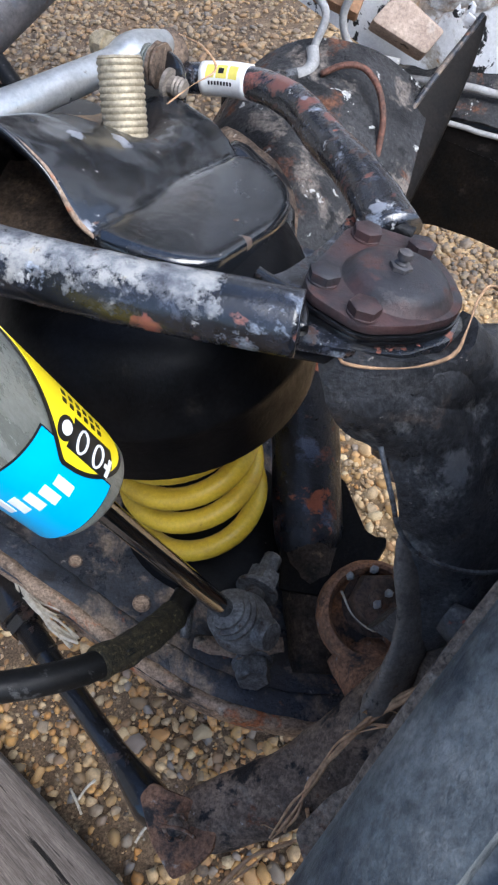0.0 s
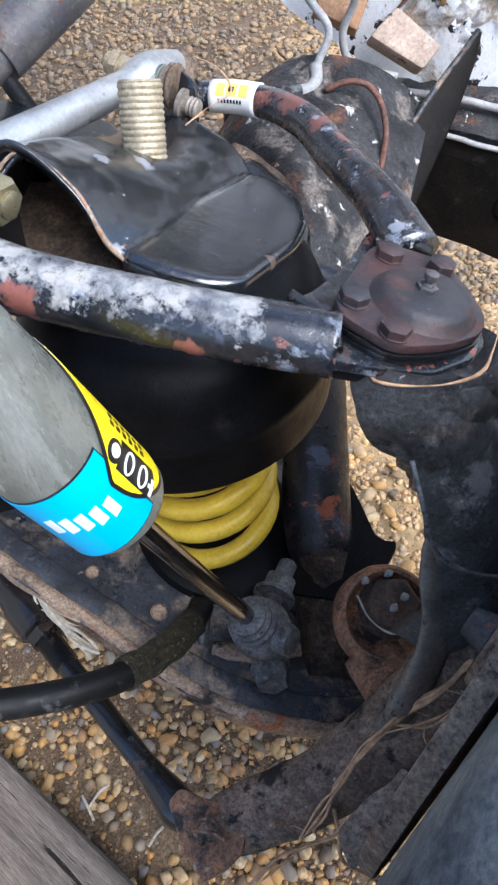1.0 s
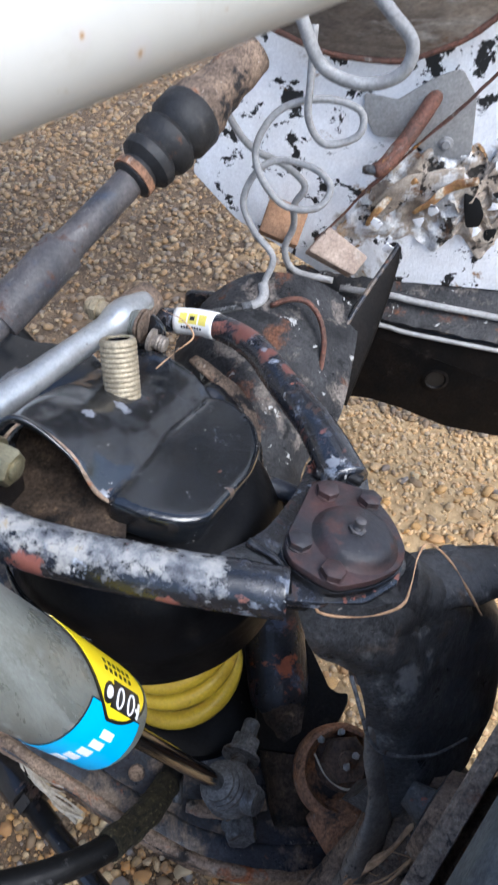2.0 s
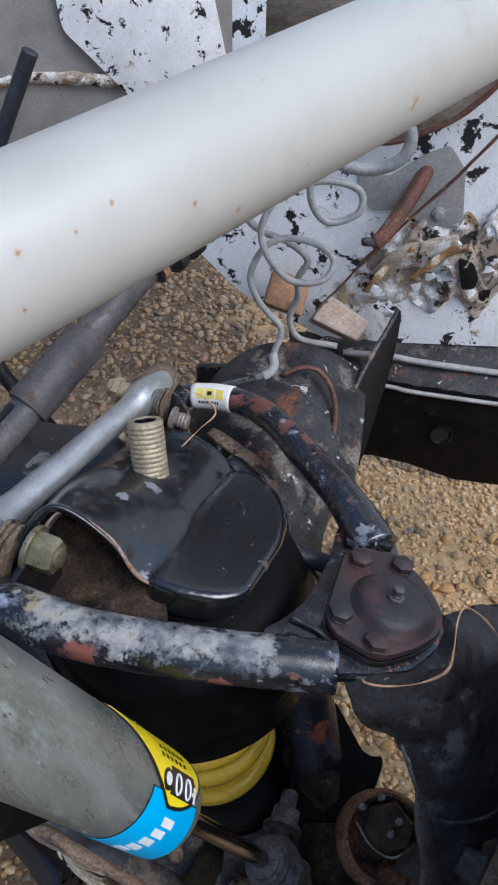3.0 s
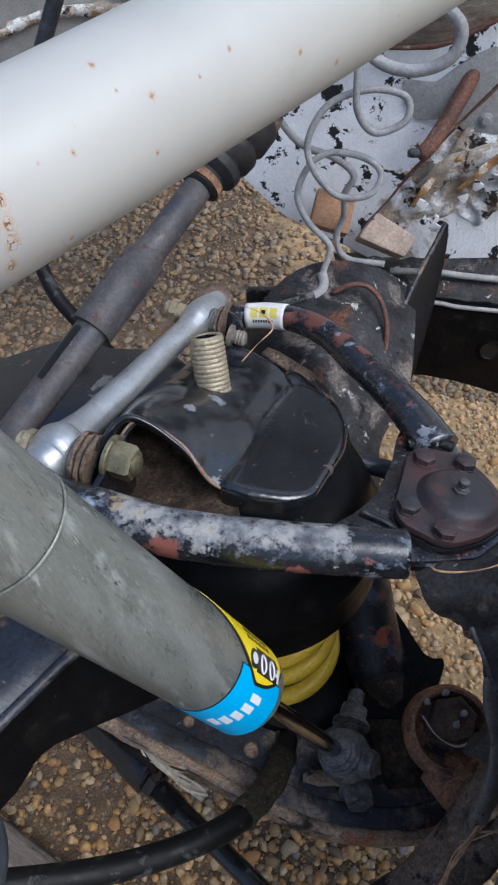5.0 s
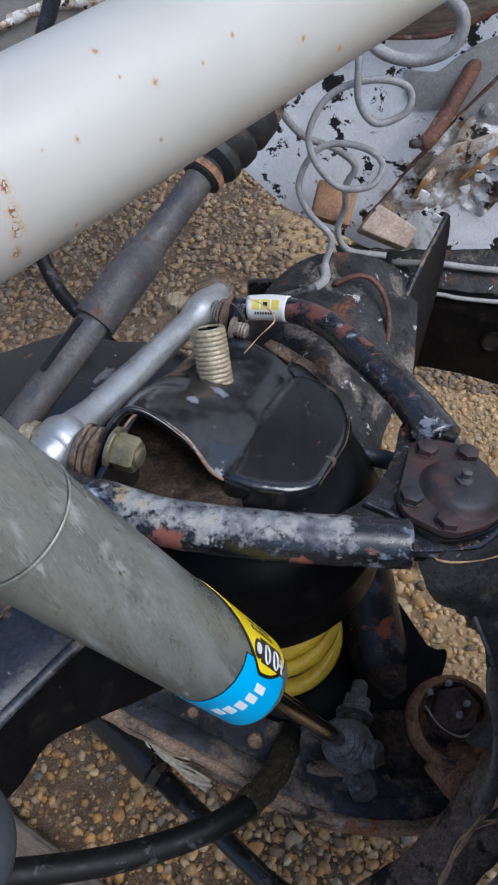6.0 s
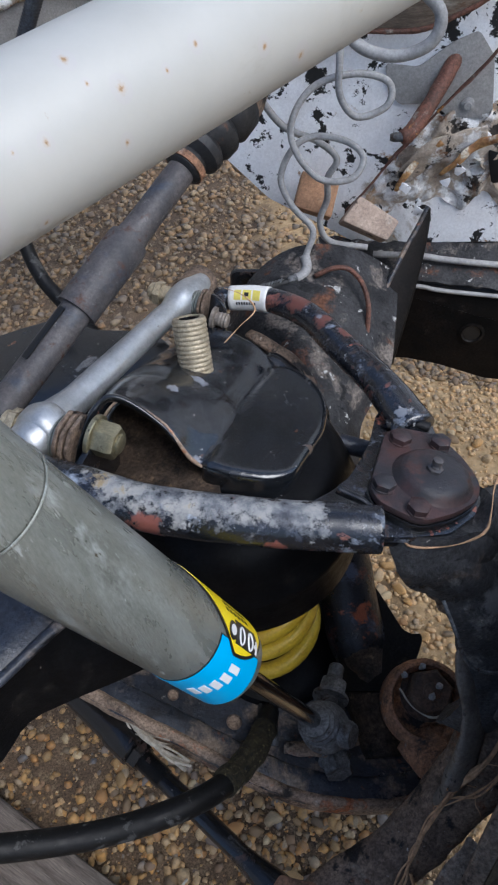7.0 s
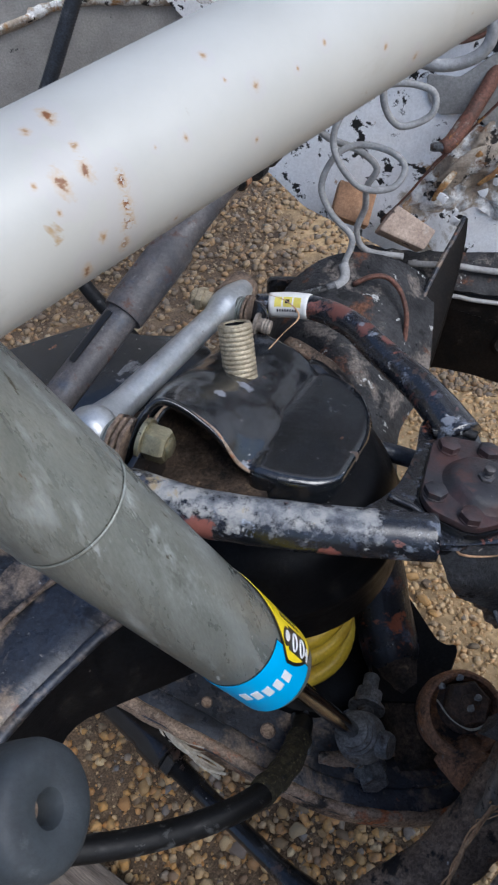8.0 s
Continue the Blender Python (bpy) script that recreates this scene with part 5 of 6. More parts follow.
def wheel():
    t = thing("wheel", WC + WN * 0.23 - V(0, 0, 0.31), "dusty dark grey tyre and rusty brake disc on the hub", "wheel")
    R = 0.315
    prof = [(0.1600, 0.185), (0.1540, 0.200), (0.1495, 0.215), (0.1472, 0.222), (0.1462, 0.229), (0.1458, 0.2365), (0.1461, 0.244), (0.1470, 0.252), (0.1478, 0.262), (0.1484, 0.270), (0.1490, 0.276), (0.1500, 0.282), (0.1535, 0.290), (0.1565, 0.2945), (0.1600, 0.2988), (0.1640, 0.3025), (0.1680, 0.3060), (0.1760, 0.3110), (0.1775, 0.3060), (0.1820, 0.3065), (0.1835, 0.3140), (0.2040, 0.3160), (0.2060, 0.3085), (0.2120, 0.3085), (0.2140, 0.3165), (0.2500, R + 0.003), (0.3150, R), (0.3350, 0.300), (0.3500, 0.27), (0.3530, 0.23), (0.3450, 0.195), (0.3350, 0.185)]
    tyre = part("tyre", ring_body(WC, WN, prof, 128), "tyre", t)
    rim = [(0.160, 0.184), (0.163, 0.190), (0.168, 0.184), (0.19, 0.165), (0.30, 0.160), (0.335, 0.184), (0.33, 0.178), (0.30, 0.154), (0.19, 0.158), (0.166, 0.178)]
    part("rim", ring_body(WC, WN, rim, 64), "dark_rust", t)
    part("brake_disc", ring_body(WC, WN, [(0.1296, 0.1490), (0.1304, 0.1506), (0.1326, 0.1512), (0.1330, 0.1517), (0.1412, 0.1518), (0.1420, 0.150), (0.1420, 0.03), (0.1296, 0.03)], 160), "disc_rust", t, "rusty brake disc with a pitted rim")
    plate = [(-0.023, -0.199), (-0.029, -0.207), (-0.043, -0.214), (-0.062, -0.231), (-0.055, -0.250), (-0.036, -0.233), (-0.016, -0.209)]
    part("splash_plate", slab(plate, 0.003, (0, 0, 0.526), (1, 0, 0), (0, 1, 0.1), 0.001, 0.005), "disc_rust", t, "dusty splash plate beside the disc")
    part("hub", lathe(WC + WN * 0.118, WN, [(0, 0.032), (0.02, 0.04), (0.03, 0.05), (0.182, 0.05)], 36), "dark_rust", t)
    for k in range(34):
        a = radians(152 + 1.9 * k)
        w = WT * math.cos(a) + V(0, 0, math.sin(a))
        u = WT * -math.sin(a) + V(0, 0, math.cos(a))
        part("sidewall_rib", slab([(-0.0012, -0.010), (0.0012, -0.010), (0.0012, 0.010), (-0.0012, 0.010)], 0.0022, WC + WN * 0.1468 + w * 0.252, u, w, 0.0004), "tyre", tyre)
    part("rim_disc", lathe(WC + WN * 0.285, WN, [(0, 0.158), (0.01, 0.158), (0.015, 0.08), (0.02, 0)], 48), "dark_rust", t)
    return t


wheel()
knuckle()


# ---------------------------------------------------------------- steering linkage
def tie_rod():
    t = thing("tie_rod", (-0.23, -0.13, 0.30), "black steel tie rod with threaded adjuster and rusty end", "tie rod")
    A, B = V(-0.172, -0.190, 0.338), V(-0.420, 0.085, 0.372)
    d = (B - A).normalized()
    rod = [(*(A - d * 0.008), 0.012), (*(A + d * 0.002), 0.0155), (*(A + d * 0.02), 0.0135), (*(A + d * 0.04), 0.0105), (*(A + d * 0.06), 0.0095), (*(A + d * 0.155), 0.0098)]
    part("rod", sweep(bmesh.new(), curve_points(rod, 0.004), 20, 0.0004, 2), "black_paint", t)
    h, prof = 0.150, []
    while h < 0.182:
        prof += [(h, 0.0098), (h + 0.0008, 0.0110), (h + 0.0016, 0.0098)]
        h += 0.0018
    part("thread", lathe(A, d, prof, 20), "black_paint", t)
    part("lock_nut", hexagon(A + d * 0.180, d, 0.026, 0.012), "black_paint", t)
    part("adjuster", lathe(A, d, [(0.191, 0.013), (0.193, 0.0170), (0.222, 0.0170), (0.226, 0.0150), (0.40, 0.0150)], 24), "black_paint", t)
    e = V(-0.150, -0.205, 0.348)
    n = V(0.05, -0.15, 1).normalized()
    plate = [(-0.029, 0.020), (-0.020, 0.029), (-0.006, 0.023), (0.010, 0.018), (0.030, 0.006), (0.026, -0.014), (0.012, -0.026), (-0.002, -0.032), (-0.018, -0.010)]
    part("end_plate", slab(plate, 0.008, e + n * 0.004, (1, 0.0, 0), (0, 1, 0.15), 0.002, 0.004), "rust", t, "flat dark rusty end around the stud")
    nut = part("castle_nut", hexagon(e + n * 0.016, n, 0.017, 0.007, turn=0.3), "dark_rust", t)
    _, a, b = axes(n)
    for k in range(6):
        g = k * math.pi / 3
        w = a * math.cos(g) + b * math.sin(g)
        part("prong", slab([(-0.003, -0.002), (0.003, -0.002), (0.003, 0.002), (-0.003, 0.002)], 0.005, e + n * 0.023 + w * 0.0066, n.cross(w), w, 0.0005), "rust", nut)
    part("cotter_pin", tube([e + n * 0.026 + V(-0.010, 0.001, 0), e + n * 0.0265, e + n * 0.026 + V(0.008, -0.002, 0), e + n * 0.016 + V(0.013, -0.006, 0)], 0.0013, 8, 0.002), "rust", t)
    part("stud", lathe(e - n * 0.02, n, [(0, 0.006), (0.046, 0.006), (0.047, 0.004)], 16), "dark_rust", t)
    return t


tie_rod()


def steering_shaft():
    t = thing("steering_shaft", (-0.22, 0.21, 0.70), "grey sliding steering shaft with a black rubber boot", "steering shaft")
    A, B = V(-0.2550, 0.197, 0.7225), V(-0.1050, 0.348, 0.791)
    d = (B - A).normalized()
    p = lambda k: A + d * k
    part("inner_shaft", sweep(bmesh.new(), curve_points([(*p(-0.22), 0.0150, 0.0135), (*p(0.03), 0.0150, 0.0135)], 0.01), 24, 0, 0, up=(0, 0, 1)), "shaft_paint", t)
    part("outer_tube", lathe(p(0), d, [(0.0, 0.0165), (0.0, 0.0182), (0.002, 0.0187), (0.076, 0.0187), (0.0785, 0.0182), (0.0795, 0.0150), (0.090, 0.0136), (0.165, 0.0130), (0.17, 0.011)], 32), "shaft_paint", t)
    up = V(-0.35, -0.30, 0.9)
    up = (up - d * up.dot(d)).normalized()
    # raised black strip, drawn for the shade inside the slot
    part("spline_groove", slab([(-0.060, -0.0035), (-0.006, -0.0035), (-0.006, 0.0035), (-0.060, 0.0035)], 0.0012, p(0) + up * 0.0136, d, up.cross(d), 0.0004, 0.002), "sticker_black", t, "black strip for the shaded slot in the shaft")
    boot = [(0.160, 0.0135), (0.163, 0.0175), (0.172, 0.0185), (0.176, 0.0165), (0.182, 0.0245), (0.190, 0.0255), (0.195, 0.0215), (0.202, 0.0275), (0.212, 0.0285), (0.218, 0.0235), (0.226, 0.0295), (0.245, 0.0295), (0.255, 0.022), (0.30, 0.016)]
    part("boot", lathe(p(0), d, boot, 36), "rubber", t, "black ribbed rubber boot with rusty clamp")
    part("coupling", tube([(*p(0.235), 0.026), (*p(0.262), 0.027), (*p(0.275), 0.022), (*p(0.33), 0.020)], None, 20, 0.005, 0.002, 3), "dark_rust", t, "rusty coupling behind the boot")
    part("clamp", ring_body(p(0), d, [(0.164, 0.0180), (0.164, 0.0195), (0.171, 0.0195), (0.171, 0.0180)], 36), "rust", t)
    return t


steering_shaft()


# ---------------------------------------------------------------- white painted bar above
def white_bar():
    A, d, r = V(-0.125, -0.075, 1.0105), V(0.789, 0.614, 0.019).normalized(), 0.0226
    t = thing("white_bar", A - V(0, 0, r), "white painted steel tube with small rust spots", "tube")
    part("bar", sweep(bmesh.new(), curve_points([(*(A - d * 0.55), r), (*(A + d * 0.75), r)], 0.02), 160), "white_paint", t)
    up = (V(0, 0, 1) - d * d.z).normalized()
    side = d.cross(up)
    # along the bar, round it in degrees, size in mm
    spots = [(-87, 18, 1.6), (-94, 21, 1.2), (-88, 57, 1.4), (-95, 58, 1.7), (-81, 73, 1.5), (-82, 86, 1.7), (-83, 98, 2.0), (-91, 98, 1.3), (-85, 113, 1.6), (-43, 32, 1.0), (-7, 62, 0.8), (16, 86, 0.9), (32, 109, 1.3), (-34, 64, 1.1), (-60, 70, 0.8), (-38, 96, 0.8), (-87, 43, 1.0), (-69, 66, 0.5), (-42, 52, 0.5), (-19, 68, 0.6), (-97, 118, 1.4), (-67, 122, 0.8), (-101, 52, 0.7), (-99, 71, 0.7)]
    for s, a, size in spots:
        w = size / 1000
        dark = size > 1.3
        bm = bmesh.new()
        lay = bm.loops.layers.uv.new("stain")
        put = lambda u, v: A + d * (s / 1000 + u) + (up * math.cos(radians(a) + v / r) + side * math.sin(radians(a) + v / r)) * (r + 0.00006)
        rings, n = [[bm.verts.new(put(0, 0))]], 28
        for f in (0.2, 0.4, 0.6, 0.8, 1.0):
            rings.append([bm.verts.new(put(w * 3.6 * f * math.cos(2 * math.pi * j / n) * 0.8, w * 3.6 * f * math.sin(2 * math.pi * j / n) * (1.5 if dark else 1.0))) for j in range(n)])
        where = {v: (f, j / n) for f, ring in zip((0.0, 0.2, 0.4, 0.6, 0.8, 1.0), rings) for j, v in enumerate(ring)}
        for j in range(n):
            m = (j + 1) % n
            bm.faces.new((rings[0][0], rings[1][j], rings[1][m]))
            for one, two in zip(rings[1:], rings[2:]):
                bm.faces.new((one[j], two[j], two[m], one[m]))
        for face in bm.faces:
            for loop in face.loops:
                loop[lay].uv = where[loop.vert]
        part("rust_spot", bm, "rust_stain" if dark else "faint_stain", t)
    return t


white_bar()


# ---------------------------------------------------------------- plane of the white panel
PO, PX, PZ = V(0.0, 0.492, 0.56), V(0.96, -0.28, 0).normalized(), V(-0.02, 0.10, 1.0).normalized()


def pp(x, z, out=0.0):
    """A place on the panel: along it, up it and out towards the open side."""
    return PO + PX * x + PZ * z + PZ.cross(PX) * -out


# ---------------------------------------------------------------- chassis rail, cross member and strap
def chassis():
    t = thing("chassis_rail", (0.2, 0.42, 0.42), "black chassis rail with an oval hole and pale top edge", "chassis part")
    e1, nn = V(0.975, -0.222, -0.05).normalized(), V(-0.22, -0.97, 0.10).normalized()
    e2 = nn.cross(e1)
    o = V(0.132, 0.40, 0.516)
    edge = [(0.0, 0.4320, 0.5390), (0.0696, 0.4149, 0.523), (0.1128, 0.404, 0.5129), (0.1871, 0.3856, 0.4973), (0.60, 0.29, 0.43), (0.60, 0.27, 0.30), (0.1981, 0.369, 0.3605), (0.1378, 0.3853, 0.3864), (0.0942, 0.3965, 0.3991), (0.0652, 0.4032, 0.3999), (0.0, 0.416, 0.37)]
    out = [((V(*p) - o).dot(e1), (V(*p) - o).dot(e2)) for p in edge]
    bm = slab(out, 0.06, o - nn * 0.06, e1, e2, 0.004, 0.006)
    part("rail", bm, "strap_paint", t)
    part("top_edge", tube([V(*p) + nn * 0.003 for p in edge[1:5]], 0.0028, 10, 0.006), "pipe_grey", t, "pale grey top edge")
    sill = lambda u, v: V(0.0, 0.432, 0.539).lerp(V(0.60, 0.29, 0.43), u) * (1 - v) + (pp(0.0, 0.0, -0.004).lerp(pp(0.60, -0.02, -0.004), u) - V(0, 0, 0.012)) * v + V(0, 0, 0.004 * noise.noise(V(u * 40, v * 5, 1)))
    part("rail_top", sheet(sill, 50, 8, 0.004), "shell_paint", t, "rusty dark top of the rail")
    part("brake_pipe", tube([(0.06, 0.44, 0.546), (0.118, 0.426, 0.540), (0.185, 0.408, 0.528), (0.5, 0.33, 0.48)], 0.004, 10, 0.006), "pipe_grey", t)
    o = V(0.1769, 0.3818, 0.4381) - V(0.125, -0.060, -0.040)
    hole = o + V(0.125, -0.060, -0.040)
    part("hole_rim", ring_body(hole, nn, [(0, 0.014), (0.002, 0.0165), (0.003, 0.013), (0.001, 0.011)], 28), "strap_paint", t)
    # flat black disc painted for the hole's dark inside
    part("hole", lathe(hole + V(0, 0, 0), nn, [(0, 0.0125), (0.0006, 0.0125), (0.0007, 0)], 24), "sticker_black", t)
    return t


chassis()


def cross_member():
    t = thing("cross_member", (-0.03, 0.3, 0.45), "grey rust-flecked pressed cross member with drain holes", "chassis part")
    rows = [
        [(-0.130, 0.345, 0.560), (-0.090, 0.365, 0.600), (-0.040, 0.380, 0.615), (0.020, 0.380, 0.600), (0.070, 0.375, 0.560)],
        [(-0.130, 0.300, 0.565), (-0.090, 0.320, 0.603), (-0.040, 0.330, 0.604), (0.010, 0.325, 0.585), (0.055, 0.320, 0.545)],
        [(-0.110, 0.250, 0.560), (-0.070, 0.265, 0.588), (-0.035, 0.270, 0.575), (0.000, 0.262, 0.550), (0.030, 0.255, 0.515)],
        [(-0.080, 0.200, 0.545), (-0.062, 0.206, 0.562), (-0.044, 0.206, 0.555), (-0.028, 0.202, 0.540), (-0.014, 0.195, 0.515)],
        [(-0.062, 0.158, 0.500), (-0.053, 0.160, 0.520), (-0.044, 0.160, 0.520), (-0.034, 0.158, 0.505), (-0.026, 0.154, 0.485)],
    ]
    G = [[Vector(p) for p in r] for r in rows]

    def spline(ps, t_):
        k = min(int(t_ * (len(ps) - 1)), len(ps) - 2)
        f = t_ * (len(ps) - 1) - k
        a, b, c_, d = ps[max(k - 1, 0)], ps[k], ps[k + 1], ps[min(k + 2, len(ps) - 1)]
        return 0.5 * (2 * b + (c_ - a) * f + (2 * a - 5 * b + 4 * c_ - d) * f * f + (3 * b - a - 3 * c_ + d) * f ** 3)

    part("shell", sheet(lambda u, v: spline([spline(r, v) for r in G], u), 28, 24, -0.005), "shell_paint", t)
    part("stub", lathe((-0.062, 0.112, 0.600), (0.88, -0.35, -0.25), [(-0.02, 0.006), (0.0, 0.0085), (0.045, 0.0085), (0.05, 0.007)], 20), "underside", t, "short dark steel stub")
    # black plugs on the shell give the drain holes their darkness
    for x, y, z, r in ((0.000, 0.322, 0.589, 0.0032), (0.015, 0.322, 0.580, 0.003)):
        part("hole", lathe((x, y, z - 0.001), (0.3, -0.15, 0.94), [(0, r), (0.004, r), (0.0042, 0)], 16), "sticker_black", t)
    part("seam_flange", sweep(bmesh.new(), curve_points([(-0.112, 0.270, 0.602, 0.006, 0.003), (-0.094, 0.246, 0.602, 0.007, 0.003), (-0.076, 0.228, 0.594, 0.009, 0.003), (-0.062, 0.204, 0.582, 0.008, 0.003), (-0.058, 0.172, 0.560, 0.006, 0.003)], 0.004), 12, 0.0025, 3, up=(0, 0, 1)), "dark_rust", t, "brown rusty seam flange")
    part("wall", slab([(-0.12, -0.10), (0.03, -0.10), (0.05, 0.03), (-0.10, 0.06)], 0.01, (-0.02, 0.385, 0.54), (1, 0.0, 0), (0, 0.1, 1), 0.004, 0.01), "black_paint", t)
    return t


cross_member()


def strap():
    t = thing("strap_bracket", (0.04, 0.32, 0.48), "upright dark steel strap bracket with a highlight strip along its edge", "bracket")
    mid = [(0.124, 0.431, 0.603, 0.003, 0.0025), (0.112, 0.410, 0.590, 0.009, 0.0025), (0.090, 0.378, 0.571, 0.016, 0.0025), (0.060, 0.335, 0.546, 0.022, 0.0025), (0.034, 0.300, 0.522, 0.026, 0.0025), (0.028, 0.290, 0.500, 0.022, 0.0025)]
    part("blade", sweep(bmesh.new(), curve_points(mid, 0.006), 16, 0, 0, up=(0.448, -0.683, 0.572)), "strap_paint", t)
    w = V(0.64, -0.20, -0.74)
    # paler tube along the edge, a highlight put into its colour
    part("edge", tube([V(*m[:3]) - w * (m[3] - 0.001) for m in mid[:5]], 0.0028, 10, 0.005), "underside", t, "bluish edge strip painted for a highlight")
    return t


strap()


# ---------------------------------------------------------------- white panel behind, block and pipes
def inner_panel():
    t = thing("inner_panel", pp(0.1, -0.05), "white painted steel panel, flaking, rusty and dirt-stained", "panel")
    rnd = random.Random(21)
    outline = [(-0.110, 0.10), (-0.060, 0.045), (0.0, 0.01), (0.05, -0.02), (0.60, -0.02), (0.60, 0.75), (-0.02, 0.75), (-0.055, 0.22), (-0.10, 0.13)]
    part("sheet", slab(outline, 0.006, pp(0, 0, -0.006), PX, PZ, 0.001, 0.006), "panel_white", t)

    def ridge(u, v):
        z = 0.036 + 0.02 * noise.noise(V(u * 7, 8, 1)) + (0.105 + 0.03 * noise.noise(V(u * 8, 2, 2))) * v
        x0, x1 = 0.055 + 0.085 * v + 0.008 * noise.noise(V(v * 9, 0, 5)), 0.24 + 0.03 * v + 0.02 * noise.noise(V(v * 11, 3, 1))
        x = x0 + (x1 - x0) * u
        b = 0.020 * math.sin(math.pi * v) * math.sin(math.pi * u) ** 0.5 * (0.6 + 0.9 * noise.noise(V(x * 22, z * 22, 2))) + 0.007 * noise.noise(V(x * 70, z * 70, 0))
        return pp(x, z, 0.0015 + max(0, b))
    part("rotten_seam", sheet(ridge, 70, 50, 0.003), "panel_dirty", t, "rotten seam with peeling paint and rust")
    for k in range(12):
        x, z = 0.10 + 0.14 * rnd.random(), 0.03 + 0.10 * rnd.random()
        fl = [(0.007 * math.cos(g) * rnd.uniform(0.3, 1.3), 0.008 * math.sin(g) * rnd.uniform(0.4, 1.3)) for g in (0, 1, 2, 3, 4, 5)]
        part("paint_flake", slab(fl, 0.0012, pp(x, z, 0.010 + 0.014 * rnd.random()), PX + V(0, 0, 0.3 * rnd.uniform(-1, 1)), PZ + V(0.3 * rnd.uniform(-1, 1), -0.4 * rnd.random(), 0), 0.0002), "panel_white", t)
    folds = ([(0.150, 0.078), (0.168, 0.094), (0.190, 0.111), (0.215, 0.120)], [(0.100, 0.060), (0.112, 0.080), (0.132, 0.104), (0.152, 0.118)])
    for k, f in enumerate(folds):
        part("rust_streak", sweep(bmesh.new(), curve_points([(*pp(x, z, 0.020 + 0.004 * (m % 2)), 0.0035 + 0.001 * (m % 3), 0.002) for m, (x, z) in enumerate(f)], 0.003), 10, 0.003, k, up=(0, -1, 0)), "copper_orange", t, "orange rusty fold")
    part("peeled_fold", sweep(bmesh.new(), curve_points([(*pp(0.108, 0.072, 0.014), 0.010, 0.003), (*pp(0.134, 0.100, 0.020), 0.014, 0.003), (*pp(0.160, 0.112, 0.020), 0.016, 0.003), (*pp(0.200, 0.118, 0.014), 0.012, 0.003)], 0.003), 14, 0.004, 5, up=(0, -1, 0)), "panel_dirty", t, "peeled yellowed fold of paint")
    # black patches laid on the panel, painting the dark behind each hole
    holes = ([(0.197, 0.104), (0.214, 0.098), (0.222, 0.080), (0.219, 0.066), (0.205, 0.064), (0.200, 0.084)], [(0.150, 0.062), (0.160, 0.066), (0.158, 0.054)], [(0.226, 0.056), (0.240, 0.060), (0.238, 0.040), (0.228, 0.044)], [(0.120, 0.050), (0.128, 0.056), (0.130, 0.046)])
    for k, f in enumerate(holes):
        part("rust_hole", slab(f, 0.0015, pp(0, 0, 0.003 if k else 0.016), PX, PZ, 0.0004, 0.004), "sticker_black", t, "black rust hole")
    grey = [(0.082, 0.196), (0.117, 0.190), (0.150, 0.212), (0.176, 0.222), (0.194, 0.196), (0.199, 0.131), (0.151, 0.137), (0.134, 0.152), (0.097, 0.152), (0.084, 0.172)]
    part("grey_patch", slab(grey, 0.003, pp(0, 0, 0.001), PX, PZ, 0.001, 0.006), "grey_wall", t, "grey bared patch round the pipe")
    part("rivet", lathe(pp(0.178, 0.149, 0.004), PX.cross(PZ), [(0, 0.0075), (0.002, 0.0075), (0.003, 0.005), (0.005, 0.004), (0.0052, 0)], 20), "pipe_grey", t)
    seam = [(0.040, 0.036), (0.072, 0.071), (0.100, 0.104), (0.126, 0.129), (0.146, 0.150), (0.166, 0.170), (0.191, 0.194), (0.222, 0.228), (0.26, 0.27)]
    for k in range(3):
        part("seam_wire", tube([pp(x + 0.0012 * math.sin(2.4 * m + 2 * k), z + 0.0016 * math.cos(2.1 * m + 2 * k), 0.024 + 0.002 * (k - 1)) for m, (x, z) in enumerate(seam)], 0.0011, 6, 0.004, 0.0008, k), "copper", t, "dark rusty wire along the seam")
    bowl = [(0.00, 0.262), (0.059, 0.240), (0.125, 0.235), (0.163, 0.246), (0.188, 0.257), (0.218, 0.281), (0.26, 0.33)]
    part("bowl_rim", tube([pp(x, z, 0.034) for x, z in bowl], 0.003, 10, 0.006, 0.0008, 2), "copper", t, "rusty rim of the round bowl")

    def shell(u, v):
        k = u * (len(bowl) - 1)
        m = min(int(k), len(bowl) - 2)
        x = bowl[m][0] + (bowl[m + 1][0] - bowl[m][0]) * (k - m)
        z = bowl[m][1] + (bowl[m + 1][1] - bowl[m][1]) * (k - m)
        return pp(x + (0.09 - x) * 0.25 * v, z + 0.13 * v, 0.034 + 0.05 * math.sin(1.4 * v) + 0.002 * noise.noise(V(u * 9, v * 9, 1)))
    part("bowl", sheet(shell, 36, 16, 0.003), "bowl_metal", t, "brownish grey round bowl")
    return t


inner_panel()


def wood_block():
    bm = slab([(-0.030, -0.018), (0.030, -0.015), (0.034, 0.012), (-0.022, 0.018)], 0.026, (0.052, 0.450, 0.588), (0.80, -0.30, -0.48), (0.45, 0.50, 0.50), 0.003, 0.004)
    single("wood_block", bm, "block_wood", "small reddish softwood block wedged by the panel", "block", smooth=False)
    bm = slab([(-0.022, -0.020), (0.024, -0.020), (0.022, 0.022), (-0.024, 0.022)], 0.020, (-0.006, 0.464, 0.622), (0.86, -0.25, -0.36), (0.30, 0.55, 0.55), 0.003, 0.003)
    single("wood_block", bm, "orange_wood", "small orange-brown softwood block under the coiled pipe", "block", smooth=False)


wood_block()


